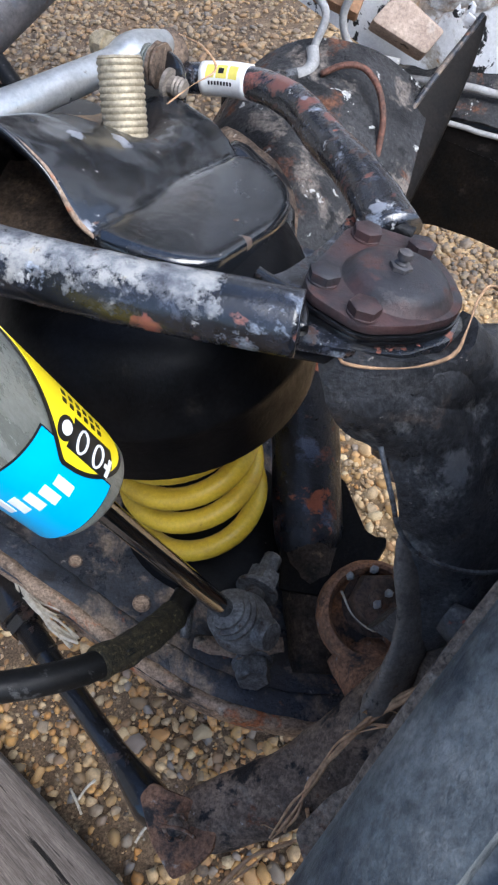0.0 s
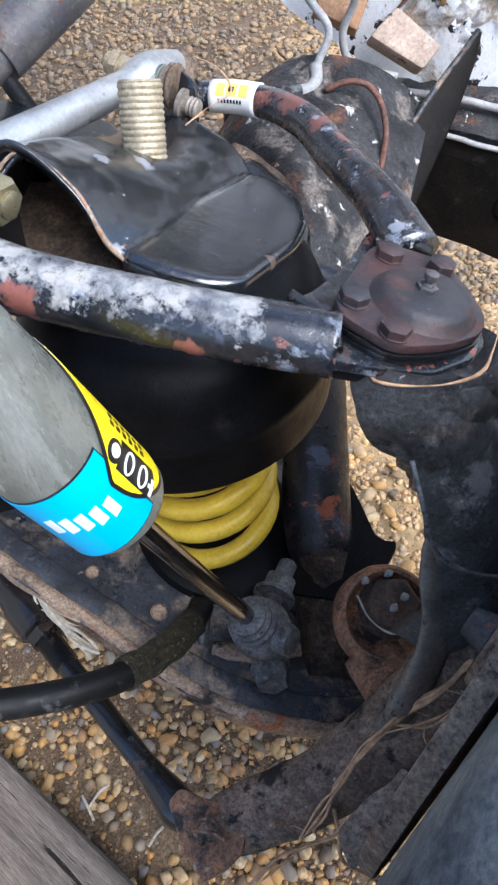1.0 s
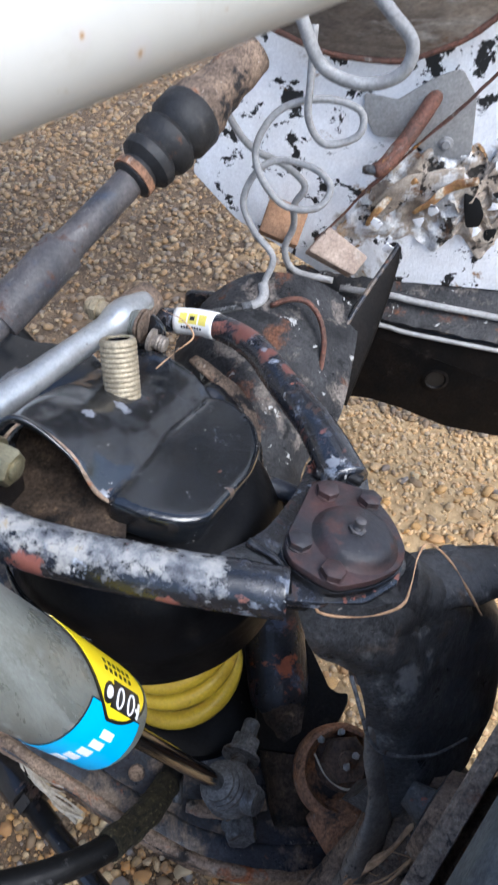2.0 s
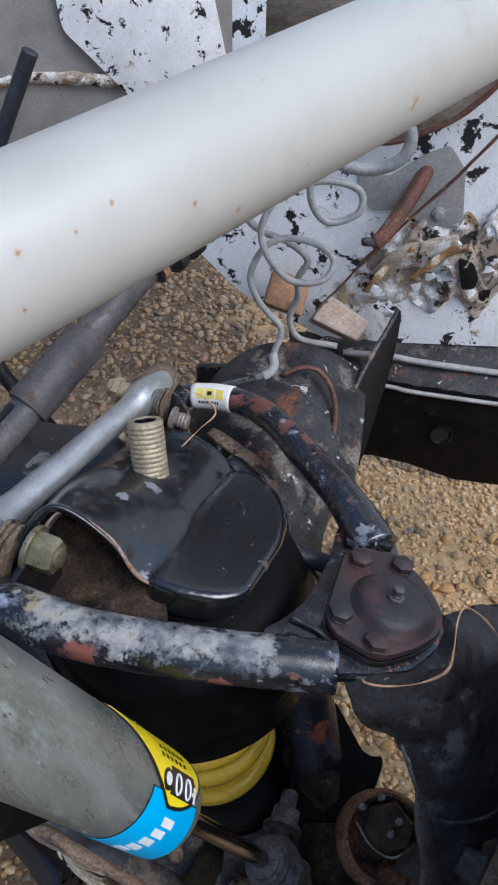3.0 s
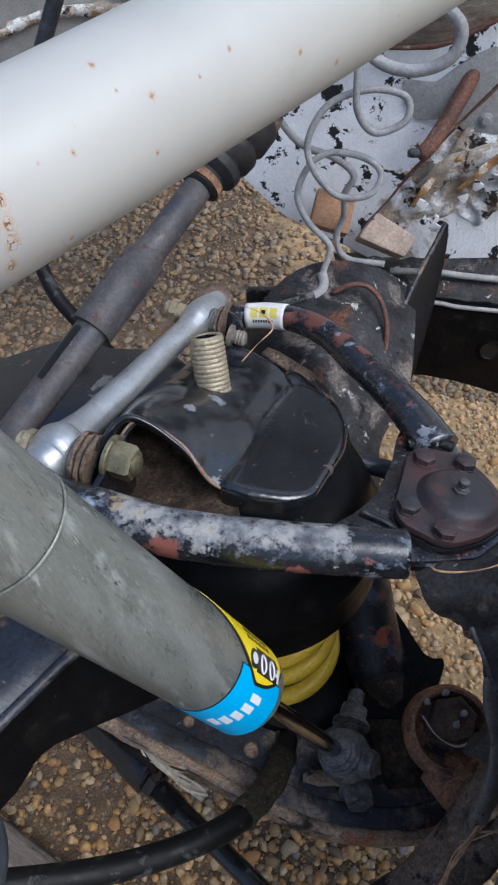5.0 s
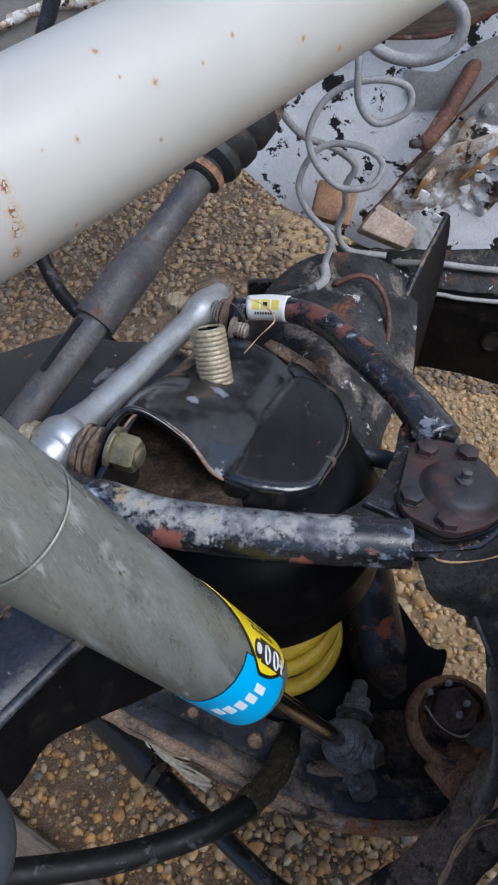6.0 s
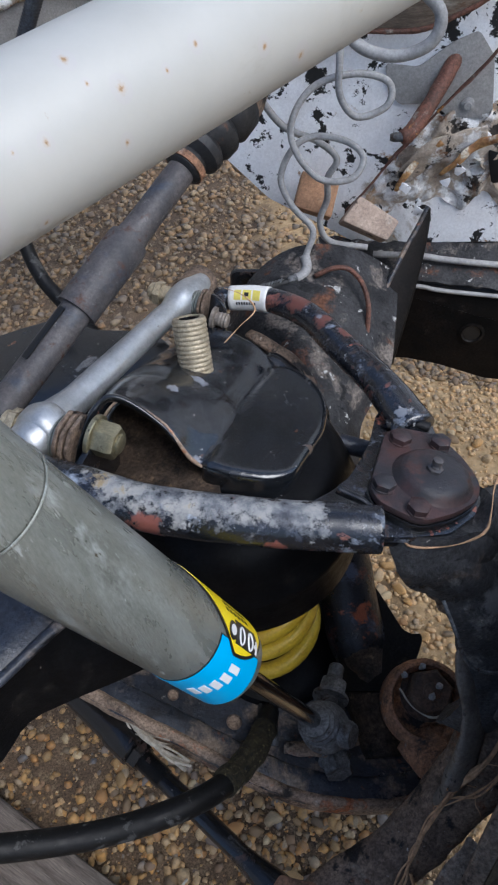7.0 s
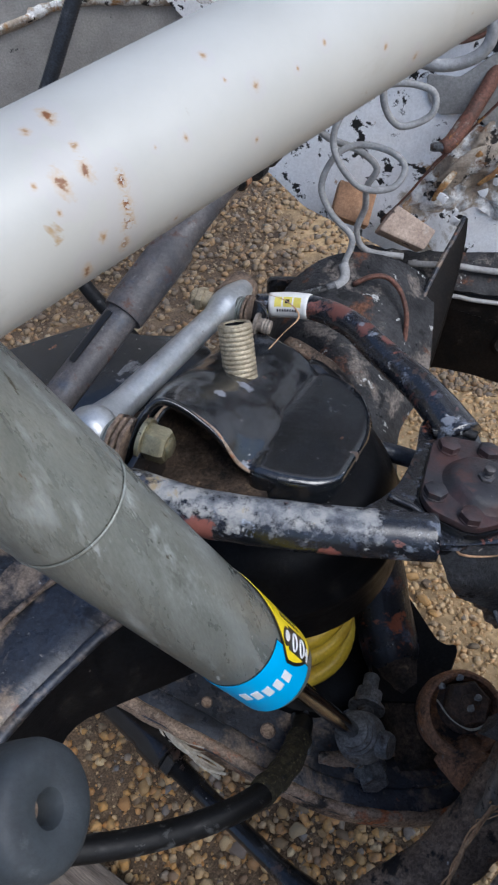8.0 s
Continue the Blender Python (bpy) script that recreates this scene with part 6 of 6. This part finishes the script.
def coiled_pipe():
    t = thing("coiled_pipe", (-0.038, 0.352, 0.59), "grey plastic pipe twisted in loose loops", "pipe")
    a = [(0.048, 0.420, 0.572), (0.005, 0.430, 0.583), (-0.006, 0.430, 0.612), (0.004, 0.430, 0.640), (0.004, 0.420, 0.672), (0.015, 0.420, 0.692), (-0.004, 0.425, 0.713), (-0.038, 0.430, 0.733), (-0.060, 0.440, 0.766), (-0.075, 0.46, 0.80)]
    part("loop", tube(a, 0.0038, 12, 0.004), "pipe_grey", t)
    b = [(-0.040, 0.352, 0.598), (-0.034, 0.358, 0.622), (-0.024, 0.366, 0.646), (-0.042, 0.384, 0.668), (-0.050, 0.396, 0.695), (-0.034, 0.402, 0.722), (-0.010, 0.404, 0.730), (0.022, 0.396, 0.722), (0.036, 0.384, 0.708), (0.022, 0.376, 0.692), (-0.010, 0.378, 0.696), (-0.032, 0.386, 0.724), (-0.034, 0.396, 0.752), (-0.010, 0.402, 0.780), (0.030, 0.398, 0.788), (0.062, 0.390, 0.778), (0.060, 0.384, 0.758), (0.030, 0.384, 0.752), (0.014, 0.386, 0.775), (0.016, 0.392, 0.808), (0.02, 0.40, 0.85)]
    part("loop", tube(b, 0.0035, 12, 0.004), "pipe_grey", t)
    c = [(0.000, 0.330, 0.880), (0.016, 0.322, 0.846), (0.046, 0.312, 0.834), (0.074, 0.304, 0.842), (0.082, 0.306, 0.862), (0.066, 0.314, 0.882), (0.04, 0.33, 0.91)]
    part("loop", tube(c, 0.0052, 14, 0.004), "pipe_grey", t)
    part("elbow", tube([(-0.036, 0.356, 0.622), (-0.036, 0.346, 0.614), (-0.043, 0.338, 0.610), (-0.052, 0.333, 0.611)], 0.0055, 12, 0.003), "pipe_grey", t)
    sp = []
    for k in range(90):
        q = k / 90
        ang = 2 * math.pi * 9 * q
        c0 = V(-0.066, 0.329, 0.611).lerp(V(-0.096, 0.326, 0.610), q)
        sp.append((*(c0 + V(0.3 * math.cos(ang), 0.4 * math.cos(ang), math.sin(ang)) * 0.0058), 0.0011))
    part("union", hexagon(V(-0.050, 0.333, 0.611), (-1, -0.2, 0), 0.011, 0.010), "grey_fitting", t)
    part("hose_end", tube([(-0.058, 0.331, 0.611), (-0.080, 0.327, 0.611), (-0.110, 0.322, 0.608)], 0.0042, 10, 0.004), "rubber", t)
    part("spring_guard", sweep(bmesh.new(), sp, 6), "grey_fitting", t, "thin coiled wire guard")
    return t


coiled_pipe()


def copper_pipe():
    t = thing("copper_pipe", (0.09, 0.40, 0.72), "rusty red-brown pipe stub with a dark open end", "pipe")
    part("stub", tube([(*(pp(0.108, 0.133, 0.045)), 0.0078), (*pp(0.118, 0.137, 0.040), 0.0085), (*pp(0.140, 0.162, 0.024), 0.0085), (*pp(0.160, 0.190, 0.004), 0.0085), (*pp(0.168, 0.2, -0.01), 0.0085)], None, 20, 0.004, 0.0008, 2), "copper", t)
    part("joint", lathe(pp(0.096, 0.134, 0.046), PX, [(0, 0.0035), (0.004, 0.005), (0.014, 0.005)], 14), "grey_fitting", t)
    p = [(-0.030, 0.333, 0.610), (-0.012, 0.333, 0.616), (0.004, 0.331, 0.615), (0.014, 0.325, 0.608), (0.020, 0.315, 0.598), (0.022, 0.302, 0.580), (0.016, 0.285, 0.555), (0.012, 0.278, 0.543)]
    single("thin_pipe", tube(p, 0.0028, 10, 0.004), "copper", "thin rusty pipe bent over the cross member", "pipe")
    return t


copper_pipe()


# ---------------------------------------------------------------- hose, cables, strings
def hoses():
    h = [(-0.50, -0.16, 0.560), (-0.40, -0.155, 0.512), (-0.335, -0.150, 0.476), (-0.285, -0.143, 0.456), (-0.235, -0.130, 0.440), (-0.200, -0.110, 0.420), (-0.178, -0.082, 0.394), (-0.166, -0.052, 0.366), (-0.160, -0.030, 0.352)]
    t = thing("rubber_hose", (-0.165, -0.04, 0.35), "black rubber hose with worn grey patches", "hose")
    part("hose", tube(h, 0.0108, 20, 0.005), "hose", t)
    part("sleeve", tube([(-0.205, -0.114, 0.424), (-0.180, -0.084, 0.396), (-0.166, -0.052, 0.366)], 0.0126, 20, 0.004, 0.0016, 4), "moss", t, "mossy olive-brown textile sleeve")
    c = [(-0.325, 0.40, 0.78), (-0.323, 0.370, 0.735), (-0.317, 0.340, 0.697), (-0.308, 0.320, 0.676), (-0.292, 0.300, 0.659), (-0.272, 0.28, 0.636), (-0.25, 0.27, 0.60)]
    single("cable", tube(c, 0.0075, 14, 0.006), "hose", "black rubber cable lying behind the steering shaft", "cable")
    c2 = [(-0.60, 0.30, 0.60), (-0.42, 0.27, 0.60), (-0.36, 0.235, 0.61), (-0.345, 0.20, 0.60), (-0.36, 0.16, 0.58)]
    single("cable", tube(c2, 0.007, 14, 0.006), "hose", "black cable bent in a loop", "cable")


hoses()


def strings():
    wire = [(-0.0310, -0.0340, 0.650), (-0.0300, -0.0420, 0.651), (-0.0160, -0.0475, 0.652), (0.0055, -0.0490, 0.653), (0.0235, -0.0450, 0.656), (0.0310, -0.0340, 0.662), (0.0390, -0.0160, 0.666), (0.049, -0.006, 0.664), (0.064, -0.016, 0.652), (0.086, -0.034, 0.612)]
    single("dry_stem", tube(wire, 0.0006, 8, 0.003, 0.0008, 3), "twig", "dry pale plant stem round the ball joint", "stem")
    w2 = [(-0.012, -0.074, 0.622), (-0.0068, -0.0955, 0.605), (-0.0030, -0.1020, 0.5875), (0.0075, -0.1045, 0.5665), (0.0295, -0.1010, 0.5405), (0.0560, -0.0920, 0.516), (0.085, -0.076, 0.494)]
    single("wire", tube(w2, 0.0014, 8, 0.004), "grey_fitting", "thin grey wire over the knuckle", "wire")
    rnd = random.Random(4)
    t = thing("roots", (-0.03, -0.17, 0.40), "dry tangled roots hanging on the steering arm", "roots")
    main = [(0.054, -0.110, 0.474), (0.035, -0.126, 0.460), (0.016, -0.139, 0.450), (-0.007, -0.149, 0.436), (-0.022, -0.159, 0.426), (-0.038, -0.171, 0.416), (-0.055, -0.186, 0.404), (-0.067, -0.201, 0.392), (-0.079, -0.213, 0.380)]
    side = [(0.041, -0.138, 0.455), (0.022, -0.151, 0.446), (0.004, -0.157, 0.436), (-0.019, -0.160, 0.428), (-0.046, -0.176, 0.410), (-0.060, -0.194, 0.395), (-0.072, -0.214, 0.378)]
    low = [(-0.050, -0.205, 0.375), (-0.060, -0.213, 0.360), (-0.080, -0.216, 0.345), (-0.101, -0.221, 0.330), (-0.123, -0.236, 0.320)]
    stub = [(-0.060, -0.198, 0.380), (-0.056, -0.211, 0.360), (-0.052, -0.223, 0.340), (-0.036, -0.231, 0.330), (-0.029, -0.234, 0.330)]
    strands = ((main, 0.0022, 0.0015), (main, 0.0017, 0.0030), (main[2:], 0.0013, 0.0045), (side, 0.0014, 0.0030), (low, 0.0015, 0.0020), (low, 0.0010, 0.0045), (stub, 0.0016, 0.0020), (side[:4], 0.0008, 0.0050))
    for k, (line, r, j) in enumerate(strands):
        pts = [(p[0] + rnd.uniform(-j, j), p[1] + rnd.uniform(-j, j), p[2] + rnd.uniform(-0.001, j), r * (1 - 0.06 * m) * rnd.uniform(0.8, 1.2)) for m, p in enumerate(line)]
        part("root", tube(pts, None, 7, 0.003, 0.0009, k), "twig", t)
    for k in range(16):
        a = rnd.choice(main[:4] + side[:3]) if k < 9 else rnd.choice(main[3:] + low)
        d = V(rnd.uniform(-1, 1), rnd.uniform(-1, 0.6), rnd.uniform(-0.5, 0.5)) * (0.026 if k < 9 else 0.016)
        p = [V(*a), V(*a) + d * 0.4 + V(rnd.uniform(-0.006, 0.006), 0, rnd.uniform(-0.004, 0.006)), V(*a) + d * 0.8 + V(0, rnd.uniform(-0.006, 0.006), 0), V(*a) + d + V(0, 0, rnd.uniform(-0.010, 0.004))]
        part("root", tube([(*q, 0.0006 - 0.0001 * j) for j, q in enumerate(p)], None, 6, 0.003, 0.0008, k), "twig", t)
    f = thing("frayed_rope", (-0.33, -0.01, 0.35), "frayed pale rope strands snagged on the tie rod", "rope")
    ROPE_A = [(-0.309, -0.010, 0.372), (-0.296, -0.029, 0.372), (-0.281, -0.045, 0.371), (-0.262, -0.063, 0.368), (-0.246, -0.073, 0.362)]
    ROPE_B = [(-0.305, -0.012, 0.372), (-0.287, -0.033, 0.370), (-0.270, -0.046, 0.368), (-0.250, -0.052, 0.366)]
    for k in range(14):
        j = lambda q: rnd.uniform(-q, q)
        end = ROPE_B if k % 3 == 0 else ROPE_A
        p = [(x + j(0.004), y + j(0.005), z + j(0.004)) for x, y, z in end]
        part("strand", tube(p, 0.0013, 6, 0.003, 0.002, k), "string", f)
    for a, b in (((-0.345, -0.115), (-0.327, -0.142)), ((-0.316, -0.105), (-0.334, -0.127)), ((-0.26, -0.17), (-0.245, -0.15))):
        single("straw", tube([(*a, 0.016), ((a[0] + b[0]) / 2, (a[1] + b[1]) / 2 + 0.002, 0.0185), (*b, 0.016)], 0.0017, 7, 0.004, 0.0005, 1), "string", "dry pale straw lying on the gravel", "straw", "straws on the gravel")
    h = [(-0.128, 0.222, 0.700), (-0.112, 0.214, 0.694), (-0.104, 0.206, 0.682), (-0.120, 0.190, 0.680), (-0.136, 0.176, 0.676)]
    single("root_hair", tube(h, 0.0005, 6, 0.003, 0.0006, 9), "twig", "thin curled brown root by the sleeve", "root")


strings()


# ---------------------------------------------------------------- timber, bracket, wall
def timber():
    bm = slab([(-0.9, -0.075), (0.9, -0.075), (0.9, 0.075), (-0.9, 0.075)], 0.05, (0, 0, 0), (1, 0, 0), (0, 1, 0), 0.004)
    ob = single("timber_plank", bm, "wood", "weathered grey timber plank on the gravel", "plank", smooth=False)
    ob.matrix_basis = Matrix.Translation((-0.3925, -0.208, 0.004)) @ Matrix.Rotation(math.atan2(-0.62, 0.785), 4, "Z")


timber()


def corner_bracket():
    t = thing("corner_bracket", (-0.33, -0.06, 0.56), "blue-black folded steel bracket beside the shock", "bracket")
    back = [(-0.48, -0.20, 0.672), (-0.3735, -0.0474, 0.675), (-0.345, -0.006, 0.675), (-0.306, 0.012, 0.672), (-0.25, 0.024, 0.664)]
    fold = [(-0.42, -0.215, 0.660), (-0.3442, -0.1232, 0.665), (-0.3036, -0.083, 0.665), (-0.268, -0.0539, 0.664), (-0.225, -0.030, 0.655)]
    low = [(-0.48, -0.225, 0.590), (-0.348, -0.1377, 0.600), (-0.3175, -0.1010, 0.600), (-0.2853, -0.0893, 0.598), (-0.197, -0.0575, 0.585)]
    B, F, L = (curve_points(r, 0.01) for r in (back, fold, low))
    at = lambda r, u: Vector(r[min(int(round(u * (len(r) - 1))), len(r) - 1)][:3])

    def flange(u, v):
        p = at(B, u).lerp(at(F, u), v)
        return p + V(0, 0, 0.0018 * noise.noise(p * 30) - 0.006 * max(0.0, v - 0.86) / 0.14)

    def web(u, v):
        p = at(F, u).lerp(at(L, u), v)
        bend = math.sin(math.pi * v)
        return p + V(-0.012, -0.010, 0) * bend * 0.5 + V(0, 0, -0.006 * (1 - v) ** 3) + V(0, 0, 0.003 * noise.noise(p * 28))

    part("flange", sheet(flange, 36, 20, -0.004), "underside", t, "bluish dusty upper flange")
    part("web", sheet(web, 36, 20, -0.004), "pot_black", t, "black folded web")
    part("fold", tube([Vector(p[:3]) - V(0, 0, 0.006) for p in fold], 0.0042, 14, 0.006, 0.0006, 2), "underside", t, "worn rounded fold")
    seam = [at(B, u).lerp(at(F, u), 0.34) + V(0, 0, 0.002) for u in (0.15, 0.4, 0.6, 0.8)]
    part("seam", tube(seam, 0.0025, 8, 0.006, 0.0012, 4), "dark_rust", t, "rusty seam along the flange")
    return t


corner_bracket()


def bush():
    t = thing("rubber_bush", (-0.27, -0.225, 0.835), "slate grey rubber bush with a slotted eye", "bush")
    d = V(0.901, -0.134, 0.389).normalized()
    c = V(-0.2332, -0.2370, 0.8744)
    ring = [(-0.0299, 0.0106), (-0.0299, 0.0172), (-0.0264, 0.0195), (-0.0123, 0.0209), (-0.0053, 0.0208), (-0.0009, 0.0192), (0.0009, 0.0163), (0.0013, 0.0097), (0.0000, 0.0060), (-0.0026, 0.0046), (-0.0176, 0.0042)]
    body = ring_body(c, d, ring, 44)
    part("ring", body, "bush_rubber", t)
    part("eye", lathe(c - d * 0.012, d, [(0, 0.0044), (0.003, 0.0044), (0.004, 0)], 24), "dark_rust", t, "rusty steel eye")
    part("stem", tube([(*(c - d * 0.027), 0.015), (*(c - d * 0.050 + V(0, 0, -0.006)), 0.016), (*(c - d * 0.10 + V(0, 0, -0.02)), 0.016), (*(c - d * 0.18 + V(0, 0, -0.05)), 0.016)], None, 18, 0.005), "bush_rubber", t)
    return t


bush()


def body_panel():
    t = thing("body_panel", (-1.3, 1.0, 0.0), "grey-green inner body panel with a torn lower seam", "panel")
    outline = [(-1.6, 0.0), (-1.2, 0.0), (-1.1, 0.50), (-0.60, 0.59), (-0.16, 0.60), (0.10, 0.64), (0.30, 0.75), (0.30, 1.6), (-1.6, 1.6)]
    part("sheet", slab(outline, 0.02, (0, 1.02, 0), (1, 0, 0), (0, 0, 1), 0.002, 0.01), "grey_wall", t)
    # unseen sheet added at the left to keep sky light off the ground
    part("unseen_light_screen", slab([(-0.55, 0.12), (1.0, 0.12), (1.0, 1.55), (0.2, 1.55), (-0.55, 1.0)], 0.02, (-1.05, 0, 0), (0, 1, 0), (0, 0, 1), 0.002, 0.02), "grey_wall", t)
    part("seam", sweep(bmesh.new(), curve_points([(-1.0, 0.995, 0.66, 0.006, 0.012), (-0.47, 0.995, 0.715, 0.006, 0.012), (-0.40, 0.995, 0.732, 0.005, 0.009), (-0.30, 0.995, 0.735, 0.006, 0.010), (-0.1, 0.995, 0.70, 0.006, 0.01)], 0.012), 10, 0.004, 2), "panel_dirty", t, "torn dirty seam")
    part("white_sheet", slab([(-0.26, 0.80), (-0.15, 0.66), (-0.01, 0.70), (-0.03, 0.86), (-0.10, 1.1), (-0.26, 1.1)], 0.006, (0, 0.995, 0), (1, 0, 0), (0, 0, 1), 0.001, 0.01), "panel_white", t, "white flaking sheet")
    ribs = []
    line = curve_points([(-0.300, 0.90, 0.80), (-0.345, 0.90, 0.735), (-0.400, 0.90, 0.655), (-0.445, 0.90, 0.600), (-0.50, 0.92, 0.56)], 0.0022)
    for k, p in enumerate(line):
        ribs.append((*p, 0.0125 if k % 2 else 0.0108))
    part("loom", sweep(bmesh.new(), ribs, 16), "loom", t, "dark ribbed cable conduit")
    part("lead", tube([(-0.62, 0.9, 0.62), (-0.50, 0.88, 0.60), (-0.45, 0.88, 0.55)], 0.014, 14, 0.01), "rubber", t)
    return t


# ---------------------------------------------------------------- gravel
def stone_mesh(rnd, sub):
    bm = bmesh.new()
    bmesh.ops.create_icosphere(bm, subdivisions=sub, radius=1.0)
    o = Vector((rnd.uniform(-9, 9), rnd.uniform(-9, 9), rnd.uniform(-9, 9)))
    for v in bm.verts:
        v.co *= 1 + 0.62 * noise.noise(v.co * 0.95 + o)
    return bm


def gravel():
    rnd = random.Random(11)
    shapes = []
    for k in range(8):
        bm = stone_mesh(rnd, 1)
        bm.verts.ensure_lookup_table()
        shapes.append((np.array([v.co[:] for v in bm.verts]), [tuple(v.index for v in f.verts) for f in bm.faces]))
        bm.free()
    heaps = {kind: ([], [], [0]) for kind in ("gravel", "dull_gravel", "sunlit_sandy_gravel")}

    def place(x, y, r):
        edge = 0.10 * noise.noise(Vector((x * 4, y * 4, 5)))
        kind = "sunlit_sandy_gravel" if x > 0.0 + edge and y < 0.72 + edge else "dull_gravel" if y > 0.42 + edge else "gravel"
        r *= 0.74 if kind == "sunlit_sandy_gravel" else 1.0
        verts, faces, count = heaps[kind]
        sv, sf = shapes[rnd.randrange(8)]
        m = np.array(Euler((rnd.uniform(-0.5, 0.5), rnd.uniform(-0.5, 0.5), rnd.uniform(0, 6.3))).to_matrix()) @ np.diag((r * rnd.uniform(0.85, 1.35), r * rnd.uniform(0.7, 1.0), r * rnd.uniform(0.45, 0.75)))
        verts.append(sv @ m.T + (x, y, ground_height(x, y) + r * 0.22))
        faces.extend([tuple(i + count[0] for i in f) for f in sf])
        count[0] += len(sv)

    for n, (x0, x1, y0, y1), lo, hi in ((33000, (-0.75, 0.65, -0.45, 1.05), 0.0022, 0.0095), (27000, (-1.1, 1.2, 0.6, 2.7), 0.0035, 0.013), (3000, (-0.72, 0.62, -0.42, 0.8), 0.005, 0.0115), (16000, (-0.60, 0.45, -0.35, 0.5), 0.001, 0.0028)):
        for _ in range(n):
            x, y = rnd.uniform(x0, x1), rnd.uniform(y0, y1)
            if min(x - x0, x1 - x, y - y0, y1 - y) < 0.15 * rnd.random():
                continue
            if noise.noise(Vector((x * 3.1, y * 3.1, 7))) < rnd.uniform(-1.0, -0.1) or (x < -0.2 and y < 0.35 and rnd.random() < 0.35 + 0.5 * noise.noise(Vector((x * 9, y * 9, 2)))):
                continue
            place(x, y, lo + (hi - lo) * rnd.random() ** 2.2)
    words = {"gravel": "tan and orange gravel", "dull_gravel": "duller, darker brown gravel", "sunlit_sandy_gravel": "pale yellow sandy gravel with sunlight put into its tone"}
    for kind, (verts, faces, count) in heaps.items():
        me = bpy.data.meshes.new("gravel")
        me.from_pydata(np.vstack(verts).tolist(), [], faces)
        me.materials.append(M[kind])
        for p in me.polygons:
            p.use_smooth = True
        g = new("gravel", me)
        g.parent = ground
        tagged(g, words[kind], kind="stuff")
    meshes = []
    for k in range(8):
        bm = stone_mesh(rnd, 2)
        for f in bm.faces:
            f.smooth = True
        pm = bpy.data.meshes.new("pebble")
        bm.to_mesh(pm)
        bm.free()
        pm.materials.append(M["pebble"])
        meshes.append(pm)
    for k in range(260):
        x, y = (rnd.uniform(-0.45, -0.02), rnd.uniform(-0.2, 0.32)) if k < 120 else (rnd.uniform(0.02, 0.45), rnd.uniform(0.15, 0.6))
        r = rnd.uniform(0.0055, 0.0125)
        ob = new("pebble", meshes[k % 8])
        ob.parent = ground
        ob.matrix_basis = Matrix.LocRotScale((x, y, ground_height(x, y) + r * 0.35), Euler((rnd.uniform(-0.4, 0.4), rnd.uniform(-0.4, 0.4), rnd.uniform(0, 6.3))), (r * rnd.uniform(0.9, 1.3), r * rnd.uniform(0.75, 1), r * rnd.uniform(0.5, 0.8)))


body_panel()
gravel()
